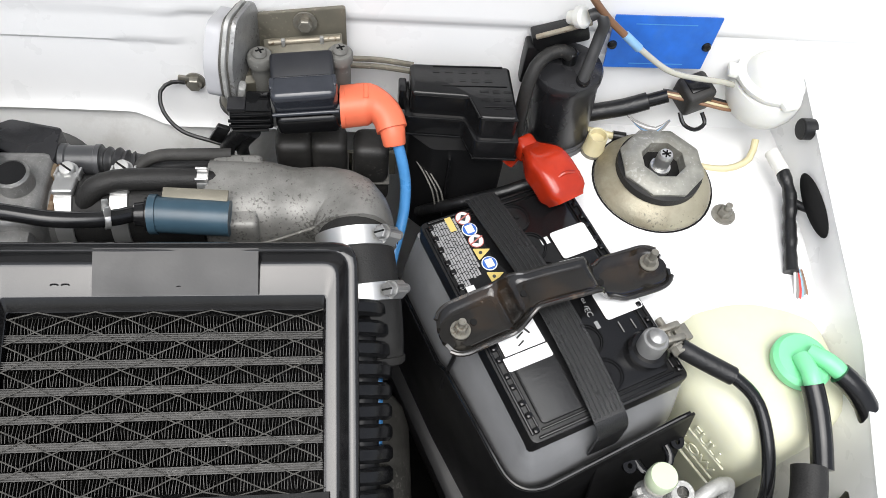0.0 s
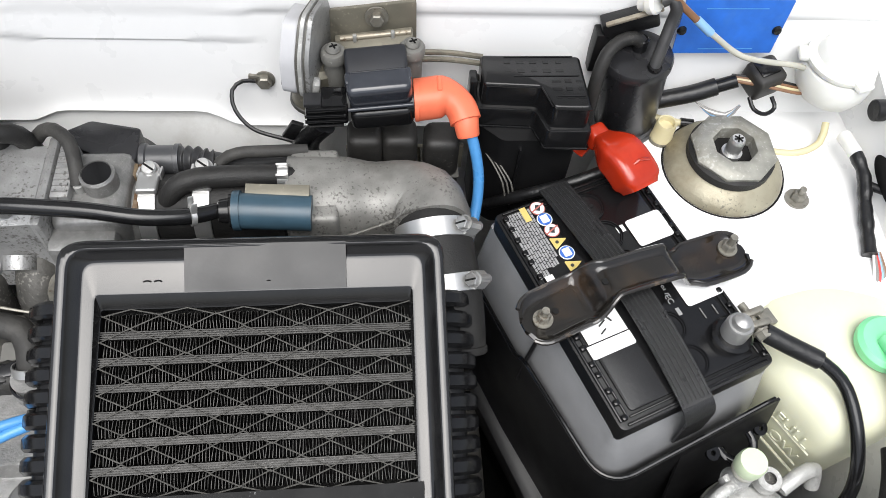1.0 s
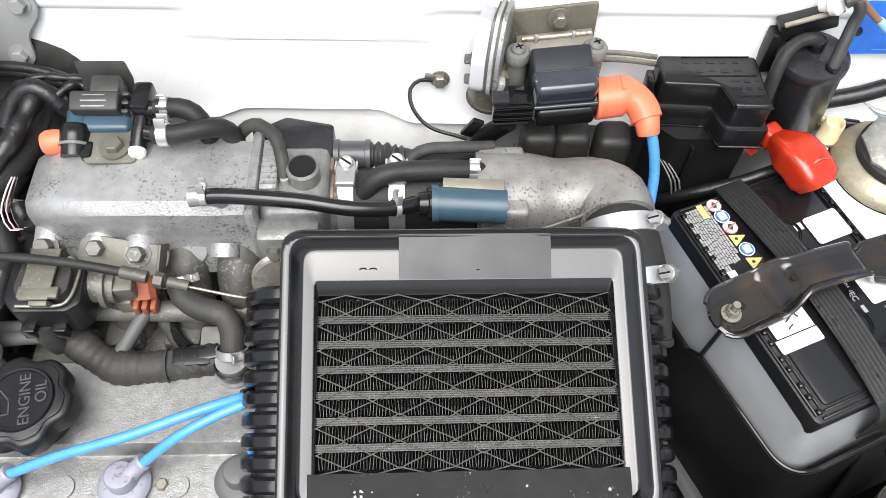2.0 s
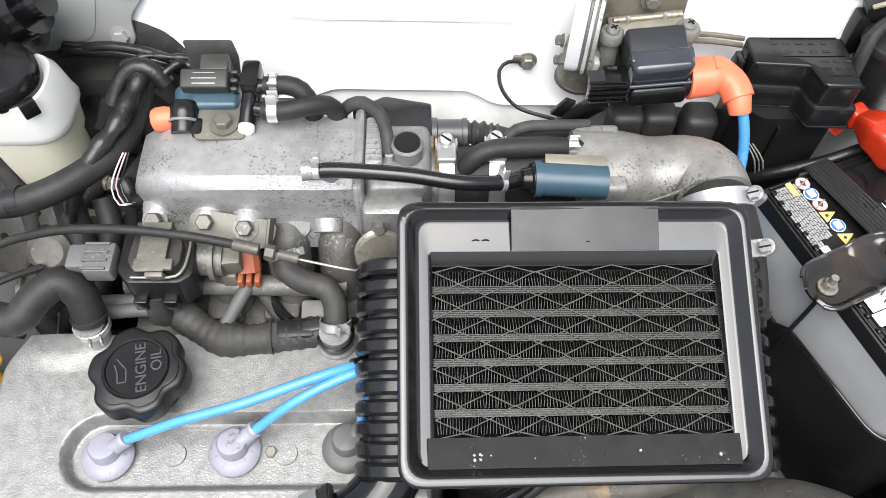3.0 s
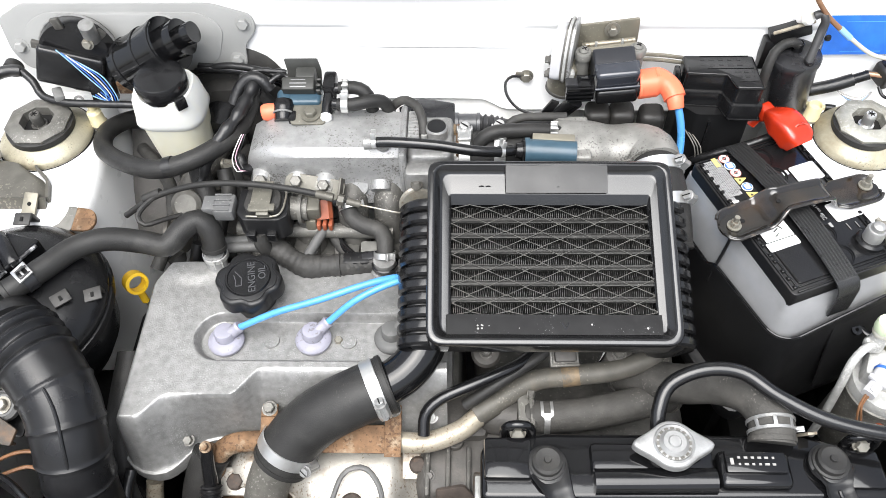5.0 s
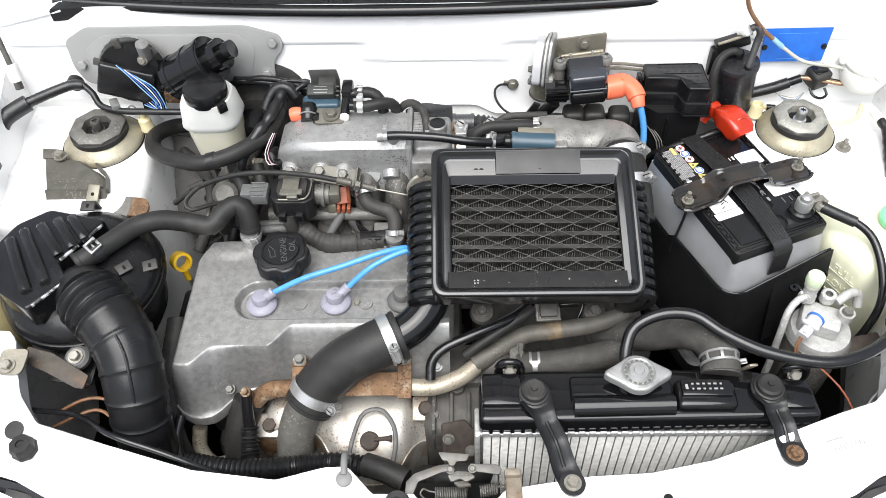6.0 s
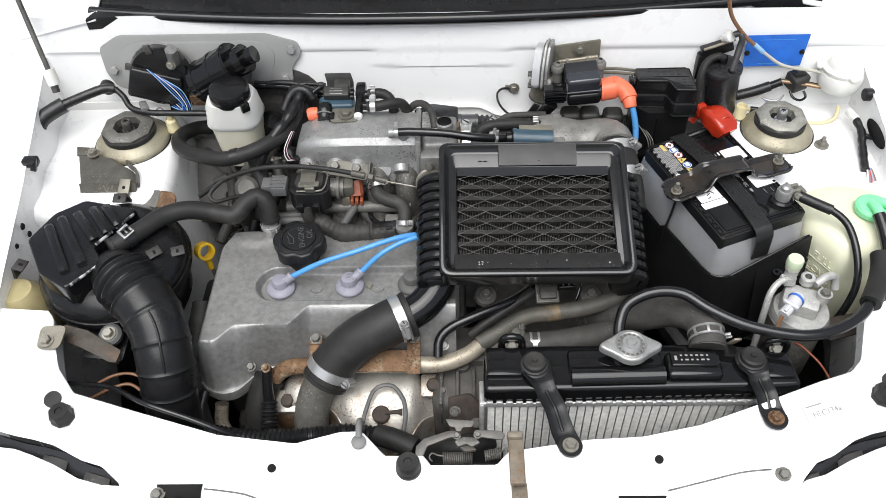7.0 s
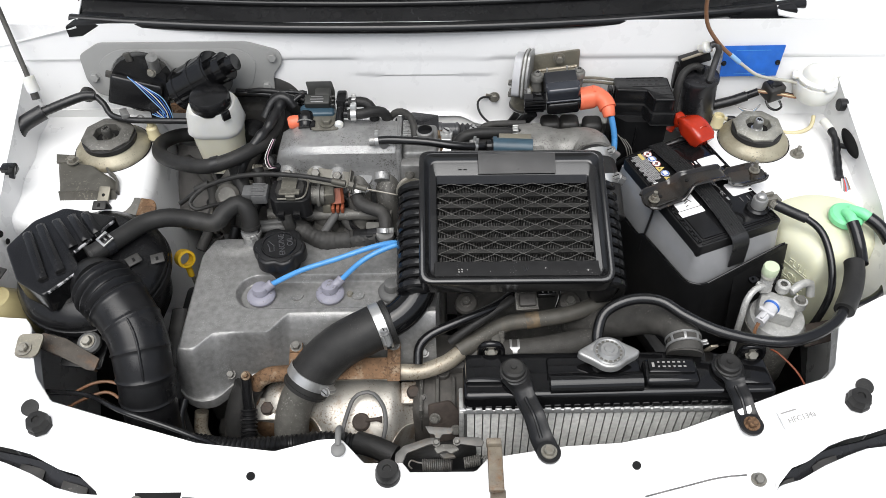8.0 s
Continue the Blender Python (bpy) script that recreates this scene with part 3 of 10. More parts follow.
def bay_x(y, sx=-1):
    """Half the bay's width at the top of the wings."""
    if sx > 0:
        return float(np.interp(y, [-0.2, 0.10, 0.18, 0.28, 0.36, 0.50, 0.60, 0.80], [0.57, 0.578, 0.585, 0.597, 0.598, 0.607, 0.615, 0.67]))
    return float(np.interp(y, [-0.2, 0.10, 0.18, 0.32, 0.40, 0.60, 0.80], [0.55, 0.560, 0.567, 0.574, 0.583, 0.608, 0.67]))


def wing_z(y, sx=-1):
    if sx > 0:
        return float(np.interp(y, [-0.2, 0.0, 0.13, 0.28, 0.36, 0.6, 0.9], [0.66, 0.725, 0.772, 0.806, 0.820, 0.848, 0.90]))
    return float(np.interp(y, [-0.2, 0.0, 0.13, 0.35, 0.6, 0.9], [0.66, 0.725, 0.765, 0.825, 0.875, 0.93]))


XS = lin(-0.72, -0.50, 16) + lin(-0.497, 0.515, 240) + lin(0.52, 0.72, 16)
bm = grid(XS, lin(0, 1, 14),
          lambda x, t: Vector((x, front_edge(x) * (1 - t) + lamp_edge(x) * t, panel_height(x, front_edge(x) * (1 - t) + lamp_edge(x) * t) + 0.004 * math.exp(-t * 25))), 0.002)
part("front_panel", bm, WHITE, car)
# rolled lip that hangs from the panel's rear edge
bm = grid(XS, lin(0, 1, 4),
          lambda x, t: Vector((x, front_edge(x) - 0.004 * (1 - t) * t + 0.001, panel_height(x, front_edge(x)) + 0.003 - 0.03 * t)), 0.0015)
part("panel_lip", bm, WHITE, car)
for sx in (-1, 1):
    # wing top, rolling outwards, with a drain channel inside it
    def wing(a, b, sx=sx):
        y = -0.16 + 1.25 * b
        prof_x = [0.0, 0.012, 0.016, 0.045, 0.052, 0.06, 0.10, 0.16, 0.20, 0.215, 0.215]
        prof_z = [0.0, 0.0, -0.006, -0.006, 0.006, 0.012, 0.014, 0.008, -0.012, -0.05, -0.30]
        k = a * 10
        return Vector((sx * (bay_x(y, sx) + float(np.interp(k, range(11), prof_x))), y, wing_z(y, sx) + float(np.interp(k, range(11), prof_z))))
    part("wing", grid(lin(0, 1, 30), lin(0.235, 1, 40), wing, 0.0015), WHITE, car)
    # inner wing down into the bay
    def inner(a, b, sx=sx):
        y = 0.05 + 0.75 * b
        return Vector((sx * (bay_x(y, sx) + 0.0025 - 0.012 * math.sin(a * 3.1) + 0.003 * math.sin(y * 70) * math.sin(a * 9)), y, (wing_z(y, sx) - 0.001) * (1 - a) + 0.36 * a))
    part("inner_wing", grid(lin(0, 1, 16), lin(0, 1, 40), inner, 0.002), WHITE, car)
    # front corner of the bay, hanging below the panel; its shade is painted grey
    part("corner_panel", grid(lin(0, 1, 8), lin(0, 1, 8), lambda a, b, sx=sx: Vector((sx * (0.58 - 0.38 * a), 0.13 - 0.19 * smooth01(a * 1.5), 0.715 - 0.37 * b)), 0.002), GREY_AND_SHADED, car)
    # strut tower
    cx = sx * 0.476
    cy = 0.432 if sx < 0 else 0.440
    outline = rounded([(cx - sx * 0.085, cy - 0.125), (cx - sx * 0.07, cy + 0.10), (cx + sx * 0.145, cy + 0.12), (cx + sx * 0.13, cy - 0.14)], [0.06, 0.05, 0.0, 0.0], 8)
    if sx < 0:
        outline = outline[::-1]
    tw = prism(outline, 0.0, 0.40, 0.022, 4)
    for v in tw.verts:
        k = 1 - v.co.z / 0.40
        v.co.x -= sx * 0.020 * k
        v.co.y += 0.05 * k
        v.co.z += 0.380
    part("strut_tower", tw, WHITE, car)

# firewall: an upper panel that ends in a lip, and a lower one behind it
def wall_y(x, z):
    return 0.528 - 0.02 * x + 0.22 * (z - 0.84) - 0.004 * smooth01((z - 0.868) / 0.006)


def lip_z(x):
    return 0.771 + 0.010 * smooth01((x + 0.095) / 0.03) - 0.014 * smooth01((x - 0.045) / 0.035) - 0.02 * smooth01((abs(x) - 0.36) / 0.04)


def upper(x, t):
    z = lip_z(x) + (0.925 - lip_z(x)) * t
    y = wall_y(x, z)
    if abs(x + 0.0) < 0.10 and 0.846 < z < 0.872:
        y -= 0.0025
    return Vector((x, y - 0.006 * math.exp(-t * 30), z))


part("firewall_panel", grid(lin(-0.68, 0.68, 136), lin(0, 1, 44), upper, 0.002), WHITE, car)
def lower(x, t):
    """The lower bulkhead, sloping forward behind the throttle."""
    z = 0.30 + 0.495 * t
    k = smooth01((x + 0.15) / 0.05) * smooth01((0.165 - x) / 0.05)
    return Vector((x, (0.576 - 0.053 * t) * (1 - k) + k * (0.522 - 0.35 * (0.795 - max(z, 0.66))), z))


part("lower_firewall", grid(lin(-0.60, 0.60, 80), lin(0, 1, 30), lower, 0.002), WHITE_DUSTY, car)
part("pipe_seal", lathe([(0.036, 0), (0.0355, 0.007), (0.031, 0.011), (0.024, 0.012), (0.022, 0.008), (0, 0.008)], (-0.027, 0.4985, 0.722), (0, -1, 0.35), 40), GREY_RUBBER, car, "round grey rubber seal in the bulkhead")
# floor, rails and cross member carry the bay's deep shade in their near-black
part("bay_floor", grid(lin(-0.62, 0.62, 20), lin(-0.10, 0.62, 12), lambda x, y: Vector((x, y, 0.33 + 0.01 * math.sin(x * 20) * math.cos(y * 22))), 0.004), DEEP_SHADE, car)
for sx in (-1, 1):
    part("chassis_rail", box(sx * 0.40, 0.25, 0.44, 0.07, 0.66, 0.09, 0.008), DEEP_SHADE, car)
part("cross_member", box(0, -0.055, 0.40, 1.0, 0.06, 0.10, 0.01), DEEP_SHADE, car)
part("front_skirt", grid(lin(-0.62, 0.62, 20), lin(0, 1, 8), lambda x, t: Vector((x, -0.14 + 0.10 * (x / 0.6) ** 2, 0.66 - 0.40 * t)), 0.003), WHITE, car)
for sx in (-1, 1):
    wheel = part("wheel", lathe([(0, 0.0), (0.17, 0.0), (0.185, 0.01), (0.27, 0.015), (0.285, 0.04), (0.285, 0.13), (0.27, 0.155), (0.17, 0.16), (0, 0.14)], (sx * 0.56, 0.40, 0.285), (sx, 0, 0), 40), RUBBER, car, "black front tyre under the wing")


# scuttle: rubber seal, black cowl and the foot of the windscreen
def scuttle_y(x):
    return 0.524 + 0.15 * x * x


seal = [(x, scuttle_y(x) + 0.006, 0.922) for x in lin(-0.52, 0.55, 12)]
part("bonnet_seal", tube(seal, 0.008, 10, 0.02), RUBBER_SHINE, car, "shiny black rubber bonnet seal")
part("cowl_panel", grid(lin(-0.515, 0.54, 30), lin(0, 1, 24), lambda x, t: Vector((x, scuttle_y(x) + 0.012 + 0.22 * t, 0.922 + 0.010 * math.sin(t * 9) + 0.035 * t)), 0.003), CLEANER, car)
part("cowl_lip", tube([(x, scuttle_y(x) + 0.045, 0.938) for x in lin(-0.52, 0.55, 12)], 0.006, 10, 0.02), BLACK_GLOSS, car)
part("windscreen", grid(lin(-0.535, 0.56, 24), lin(0, 1, 8), lambda x, t: Vector((x, scuttle_y(x) + 0.232 + 0.55 * t, 0.955 + 0.40 * t)), 0.004), GLASS, car)
part("cowl_corner", prism([(-0.520, 0.545), (-0.44, 0.553), (-0.44, 0.58), (-0.50, 0.60)], 0.908, 0.927, 0.004), BLACK_SATIN, car)
part("cowl_corner", prism([(0.44, 0.553), (0.535, 0.555), (0.54, 0.60), (0.45, 0.60)], 0.908, 0.927, 0.004), BLACK_SATIN, car)
for sx in (-1, 1):
    part("scuttle_corner", grid(lin(0, 1, 10), lin(0, 1, 12), lambda a, b, sx=sx: Vector((sx * (0.505 + 0.04 * b + 0.19 * a), 0.545 + 0.5 * b, 0.924 - 0.045 * a * (1 - b) + 0.10 * b)), 0.002), WHITE, car)

# the open bonnet over the bay, hinged behind the cowl
def bonnet_pt(x, t, drop=0.0):
    a = radians(66)
    bow = 0.030 * math.sin(t * 3.14) - 0.05 * (x / 0.62) ** 2 * 0.5
    return Vector((x * (1 - 0.06 * t), 0.665 - 0.84 * t * math.cos(a) + (bow - drop) * math.sin(a), 1.00 + 0.84 * t * math.sin(a) + (bow - drop) * math.cos(a)))


bonnet = part("bonnet", grid(lin(-0.62, 0.62, 40), lin(0, 1, 24), bonnet_pt, 0.0012), WHITE, car, "white open bonnet")
for x in (-0.45, -0.15, 0.15, 0.45):
    part("inner_rib", tube([bonnet_pt(x * (1 - 0.3 * t), t, 0.014) for t in lin(0.06, 0.94, 8)], 0.020, 12, 0.03, square=0.4, flat=0.5), WHITE_DUSTY, bonnet)
for t in (0.06, 0.5, 0.94):
    part("inner_rib", tube([bonnet_pt(x, t, 0.014) for x in lin(-0.56, 0.56, 8)], 0.020, 12, 0.03, square=0.4, flat=0.5), WHITE_DUSTY, bonnet)

# headlamps sit in the slots in front of the panel
for sx in (-1, 1):
    lamp = thing("headlamp", (sx * 0.48, -0.06, 0.66), "white-topped headlamp with a dark gasket below the panel", "headlamp", "headlamps")
    part("housing", grid(lin(0.350, 0.68, 60), lin(0, 1, 6), lambda a, b, sx=sx: Vector((sx * a, lamp_edge(sx * a) + 0.006 - (lamp_edge(sx * a) - lens_edge(a) + 0.016) * b, 0.696 - 0.022 * b)), 0.003), CHARCOAL, lamp)
    for a in (0.405, 0.462):
        part("gasket_fold", grid(lin(a - 0.016, a + 0.016, 10), lin(0, 1, 6), lambda x, b, sx=sx, a=a: Vector((sx * x, lamp_edge(sx * x) - 0.001 - (lamp_edge(sx * x) - lens_edge(x)) * 0.9 * b, 0.6905 + 0.0018 * smooth01(1.2 - abs(x - a) / 0.016) * (1 - b))), 0.001), DUST_BLACK, lamp)
    part("shell", grid(lin(0.345, 0.70, 60), lin(0, 1, 14), lambda a, b, sx=sx: Vector((sx * a, lens_edge(a) - 0.11 * b, 0.691 + 0.003 * math.sin(b * 3.1) - 0.05 * b * b)), 0.003), LENS, lamp, "white upper shell")
    part("lens", grid(lin(0.40, 0.68, 140), lin(0, 1, 8), lambda a, b, sx=sx: Vector((sx * a, lens_edge(a) - 0.040 - 0.06 * b, 0.6915 + 0.003 * math.sin((0.364 + 0.545 * b) * 3.1) - 0.05 * (0.364 + 0.545 * b) ** 2 + 0.0006 * math.sin(a * 1500))), 0.0008), LENS, lamp, "ribbed glass lens")
    ax, ay = (-0.296, -0.070) if sx < 0 else (0.2155, -0.083)
    adj = thing("lamp_adjuster", (ax, ay, 0.66), "black headlamp adjuster knob in a notch of the panel", "adjuster", "lamp adjusters")
    # no notch is cut: a dark sheet on the panel paints its shade
    part("notch_shade", grid(lin(-0.026, 0.026, 10), lin(0, 1, 10), lambda u, b, ax=ax, ay=ay, sx=sx: Vector((ax + u * (1 - 0.35 * b) - sx * 0.004 * b, ay - 0.040 * b, panel_height(ax + u, ay - 0.040 * b) + 0.0015)), 0.001), DEEP_SHADE, adj)
    part("knob", lathe([(0, 0), (0.012, 0), (0.0125, 0.004), (0.0125, 0.020), (0.010, 0.024), (0, 0.024)], (ax, ay - 0.017, panel_height(ax, ay - 0.017) - 0.012), (0, -0.5, 1), 24), CHARCOAL, adj)
    part("stem", cyl((ax, ay - 0.022, panel_height(ax, ay - 0.017) + 0.0085), (ax, ay - 0.0235, panel_height(ax, ay - 0.017) + 0.0115), 0.006, seg=18), GREY_PLASTIC, adj)
SEAM_L = [(-0.268, -0.064), (-0.252, -0.0655), (-0.222, -0.0695), (-0.192, -0.0750), (-0.120, -0.0755)]
SEAM_R = [(0.243, -0.068), (0.285, -0.0585), (0.326, -0.0495), (0.358, -0.0465)]
for line in (SEAM_L, SEAM_R):
    part("panel_seam", tube([(x, y - 0.011, panel_height(x, y - 0.011) + 0.0012) for x, y in line], 0.0009, 6, 0.01), GREY_RUBBER, car)
grille = thing("grille", (0, -0.13, 0.62), "dark slotted grille under the white front panel", "grille")
for i in range(4):
    part("slat", box(-0.30 + 0.02 * i + 0.2 * i, -0.132, 0.672 - 0.0 * i, 0.09, 0.012, 0.012, 0.003), BLACK_SATIN, grille)


# ---- engine ----
engine = thing("engine", (-0.14, 0.2, 0.4), "grey cast aluminium engine with a worn cam cover", "engine")


def cover_front(x):
    """The front edge of the cam cover, with a lobe at the timing end."""
    return float(np.interp(x, [-0.334, -0.330, -0.322, -0.312, -0.300, -0.286, -0.274, -0.266, -0.258, -0.250, -0.240, -0.228], [0.135, 0.115, 0.098, 0.088, 0.082, 0.080, 0.083, 0.089, 0.099, 0.109, 0.116, 0.119]))


def cover_z(x, y):
    """The cam cover's skin over the plan."""
    d_left = (x + 0.332) - 0.02 * smooth01((y - 0.26) / 0.05)
    y_front = cover_front(x)
    y_slope = 0.108 + 0.024 * smooth01((x + 0.292) / 0.028) + 0.030 * smooth01((x + 0.203) / 0.030)
    d_back = 0.302 - y
    edge = smooth01(d_left / 0.026) * smooth01(d_back / 0.012)
    top = 0.7405
    # the front slopes down to the flange, bulging over the ports
    u = (y - y_front) / (y_slope - y_front)
    front = smooth01(u) * 0.75 + 0.25 * max(0.0, min(1.0, u))
    z = 0.662 + (top - 0.662) * edge * (0.06 + 0.94 * front)
    # the trough for the plugs
    px = max(-0.222 - x, 0.0) if x < -0.222 else 0.0
    d = math.hypot(px, y - 0.198)
    z -= 0.011 * smooth01((0.0290 - d) / 0.0065) * edge
    # boss of the breather
    z += 0.003 * smooth01(1.4 - math.hypot((x + 0.266) / 0.03, (y - 0.285) / 0.02)) * edge
    return z


part("cam_cover", grid(lin(-0.332, 0.012, 250), lin(0, 1, 165), lambda x, v: Vector((x, cover_front(x) + (0.302 - cover_front(x)) * v, cover_z(x, cover_front(x) + (0.302 - cover_front(x)) * v)))), CAST, engine, "mottled grey cast aluminium cam cover")
part("cover_flange", prism([(x, cover_front(x) - 0.0035) for x in lin(-0.334, 0.016, 60)] + [(0.016, 0.306), (-0.322, 0.306), (-0.334, 0.22)], 0.650, 0.6665, 0.003), CAST, engine)
part("cylinder_head", box(-0.145, 0.215, 0.585, 0.34, 0.17, 0.13, 0.01), CAST_DARK, engine)
part("engine_block", box(-0.14, 0.21, 0.44, 0.34, 0.22, 0.20, 0.02), CAST_DARK, engine)
part("gearbox", box(0.16, 0.21, 0.52, 0.24, 0.26, 0.20, 0.04, 4), CAST_DARK, engine)
part("timing_cover", box(-0.345, 0.20, 0.55, 0.03, 0.18, 0.20, 0.012), BLACK_SATIN, engine)
for x, y, m in ((-0.255, 0.110, GRIMY), (-0.004, 0.134, ALU)):
    part("cover_bolt", hexhead((x, y, cover_z(x, y) - 0.001), (0, -0.5, 1), 0.0048, 0.005), m, engine)
for x in (-0.172, -0.091):
    part("boss", cyl((x, 0.198, 0.727), (x, 0.198, 0.7315), 0.009, 0.0085, 20), CAST, engine)
part("trough_bolt", hexhead((-0.1015, 0.199, 0.728), (0, 0, 1), 0.0045, 0.005, 1.1), ZINC, engine)
part("breather_port", tube([(-0.243, 0.287, 0.735), (-0.243, 0.289, 0.76)], 0.011, 16, smooth=False), CAST_LIGHT, engine)
part("pcv_port", lathe([(0.016, 0), (0.016, 0.018), (0.014, 0.02), (0.012, 0.02), (0.012, 0.034), (0, 0.034)], (-0.057, 0.283, 0.725), seg=24), CAST, engine)
part("pcv_ring", lathe([(0.013, 0), (0.0145, 0.001), (0.0145, 0.006), (0.013, 0.007)], (-0.057, 0.283, 0.747), seg=24), BLACK, engine)

# oil cap
cap = thing("oil_filler_cap", (-0.1945, 0.2465, 0.742), "black ribbed plastic oil filler cap on the cam cover", "cap")
pts = []
for i in range(72):
    a = 2 * math.pi * i / 72
    r = 0.0352 - 0.0048 * (0.5 - 0.5 * math.cos(6 * a + 0.6)) ** 2.2
    pts.append((-0.1945 + r * math.cos(a), 0.2465 + r * math.sin(a)))
part("grip", prism(pts, 0.758, 0.776, 0.004, 3), BLACK_SATIN, cap)
part("neck", cyl((-0.1945, 0.2465, 0.735), (-0.1945, 0.2465, 0.760), 0.024), BLACK_SATIN, cap)
part("rim_line", prism([(-0.1945 + (x + 0.1945) * 0.86, 0.2465 + (y - 0.2465) * 0.86) for x, y in pts], 0.7755, 0.7772, 0.0006), BLACK_SATIN, cap)
part("face", lathe([(0.0, 0.0004), (0.0205, 0.0004), (0.0212, 0.0018), (0.0228, 0.0020), (0.0238, 0.0004), (0.0240, -0.001)], (-0.1945, 0.2465, 0.7774), seg=44), BLACK, cap)
spin = pose(-0.1945, 0.2465, 0.7781, 0, 0, 101)
letters("ENGINE", 0.0108, spin @ pose(-0.001, -0.0042, 0), IDLE_GREY, cap)
letters("OIL", 0.0108, spin @ pose(0.003, -0.0150, 0), IDLE_GREY, cap)
part("oil_can_mark", orient(joined(box(-0.005, 0.0065, 0, 0.010, 0.0009, 0.0005), box(-0.010, 0.0095, 0, 0.0009, 0.006, 0.0005), box(-0.006, 0.0125, 0, 0.008, 0.0009, 0.0005), orient(box(0, 0, 0, 0.012, 0.0009, 0.0005), pose(0.004, 0.0095, 0, 0, 0, 35)), orient(box(0, 0, 0, 0.007, 0.0009, 0.0005), pose(0.001, 0.0135, 0, 0, 0, 15))), spin), IDLE_GREY, cap)

# plug caps and leads
for i, x in enumerate((-0.2185, -0.1275, -0.0455)):
    y = 0.199 + 0.002 * i
    boot = thing("plug_cap", (x, y, 0.73), "greyish lilac rubber spark plug cap in the cover trough" if i < 2 else "grey rubber spark plug cap half under the ribbed cooler end", "plug cap", "spark plug caps")
    mt = LILAC if i < 2 else GREY_RUBBER
    part("seal", lathe([(0, 0), (0.020, 0), (0.0205, 0.004), (0.018, 0.0075), (0.013, 0.009), (0, 0.009)], (x, y - 0.002, 0.7305), seg=32), mt, boot)
    part("head", lathe([(0, 0), (0.0122, 0), (0.0120, 0.011), (0.0108, 0.0135), (0.0085, 0.0142), (0, 0.0146)], (x, y, 0.736), (0, 0.08, 1), 24), mt, boot)
    part("nozzle", tube([(x + 0.003, y, 0.742), (x + 0.012, y + 0.003 + 0.004 * i, 0.747), (x + 0.0185, y + 0.006 + 0.005 * i, 0.752)], lambda t, s: 0.0076 - 0.0014 * t + 0.0007 * (0.80 < t < 0.95), 14, 0.0015), mt, boot)
    boot.scale = (0.92, 0.92, 0.90)
hose("spark_lead", [(-0.2045, 0.2030, 0.7475), (-0.163, 0.209, 0.768), (-0.115, 0.218, 0.780), (-0.073, 0.231, 0.786), (-0.045, 0.242, 0.783), (-0.020, 0.254, 0.770)], 0.0036, BLUE_LEAD, "bright blue spark plug lead crossing the cam cover", "cable", "spark leads")
hose("spark_lead", [(-0.1125, 0.2085, 0.7490), (-0.084, 0.219, 0.773), (-0.056, 0.231, 0.782), (-0.032, 0.241, 0.782), (-0.016, 0.247, 0.774)], 0.0036, BLUE_LEAD, "short bright blue spark plug lead over the cam cover", "cable", "spark leads")
hose("spark_lead", [(-0.034, 0.213, 0.760), (-0.030, 0.221, 0.772), (-0.022, 0.232, 0.778)], 0.0036, BLUE_LEAD, "stub of a blue spark plug lead", "cable", "spark leads")

solo("lead_sleeve", tube([(-0.040, 0.2445, 0.7815), (-0.026, 0.2515, 0.774)], 0.0052, 12, smooth=False), RUBBER_SHINE, "black end sleeve on a blue spark lead", "sleeve", "lead sleeves")
solo("lead_sleeve", tube([(-0.030, 0.2418, 0.7815), (-0.019, 0.2462, 0.776)], 0.0052, 12, smooth=False), RUBBER_SHINE, "black end sleeve on a blue spark lead", "sleeve", "lead sleeves")
# dipstick
dip = thing("dipstick", (-0.348, 0.262, 0.55), "yellow plastic dipstick ring beside the cam cover", "dipstick")
part("stick", tube([(-0.340, 0.285, 0.53), (-0.342, 0.283, 0.66), (-0.342, 0.280, 0.69)], 0.003, 10), ZINC, dip)
part("ring_handle", lathe([(0.0092, 0), (0.0128, 0.0005), (0.0134, 0.007), (0.0128, 0.0145), (0.0092, 0.015), (0.0092, 0)], (-0.350, 0.289, 0.708), (0.66, -0.62, 0.42), 28), YELLOW, dip)
part("stem", tube([(-0.342, 0.280, 0.680), (-0.343, 0.281, 0.700)], 0.0045, 10, smooth=False), YELLOW, dip)

# ---- intake side ----
plenum = thing("intake_plenum", (-0.115, 0.39, 0.78), "bright cast aluminium intake plenum with corroded patches", "intake manifold")
bm = bmesh.new()
sections = []
for x, y0, y1, zt, zb in ((-0.212, 0.382, 0.412, 0.806, 0.770), (-0.203, 0.372, 0.424, 0.828, 0.765), (-0.180, 0.360, 0.428, 0.842, 0.764), (-0.12, 0.358, 0.430, 0.846, 0.764), (-0.06, 0.358, 0.430, 0.845, 0.766), (-0.040, 0.360, 0.428, 0.843, 0.768)):
    ym, zm, hy, hz = (y0 + y1) / 2, (zt + zb) / 2, (y1 - y0) / 2, (zt - zb) / 2
    ring = []
    for k in range(28):
        a = 2 * math.pi * k / 28
        c, s = math.cos(a), math.sin(a)
        q = 1 / (abs(c) ** 8 + abs(s) ** 8) ** 0.125
        lean = -0.012 if s < 0 else 0.0
        ring.append(bm.verts.new((x, ym + hy * c * q + lean * abs(s) * q, zm + hz * s * q)))
    sections.append(ring)
for p, q in zip(sections, sections[1:]):
    for k in range(28):
        bm.faces.new((p[k], p[(k + 1) % 28], q[(k + 1) % 28], q[k]))
bm.faces.new(sections[0]), bm.faces.new(sections[-1])
bmesh.ops.recalc_face_normals(bm, faces=bm.faces)
part("plenum_body", bm, CAST_LIGHT, plenum)
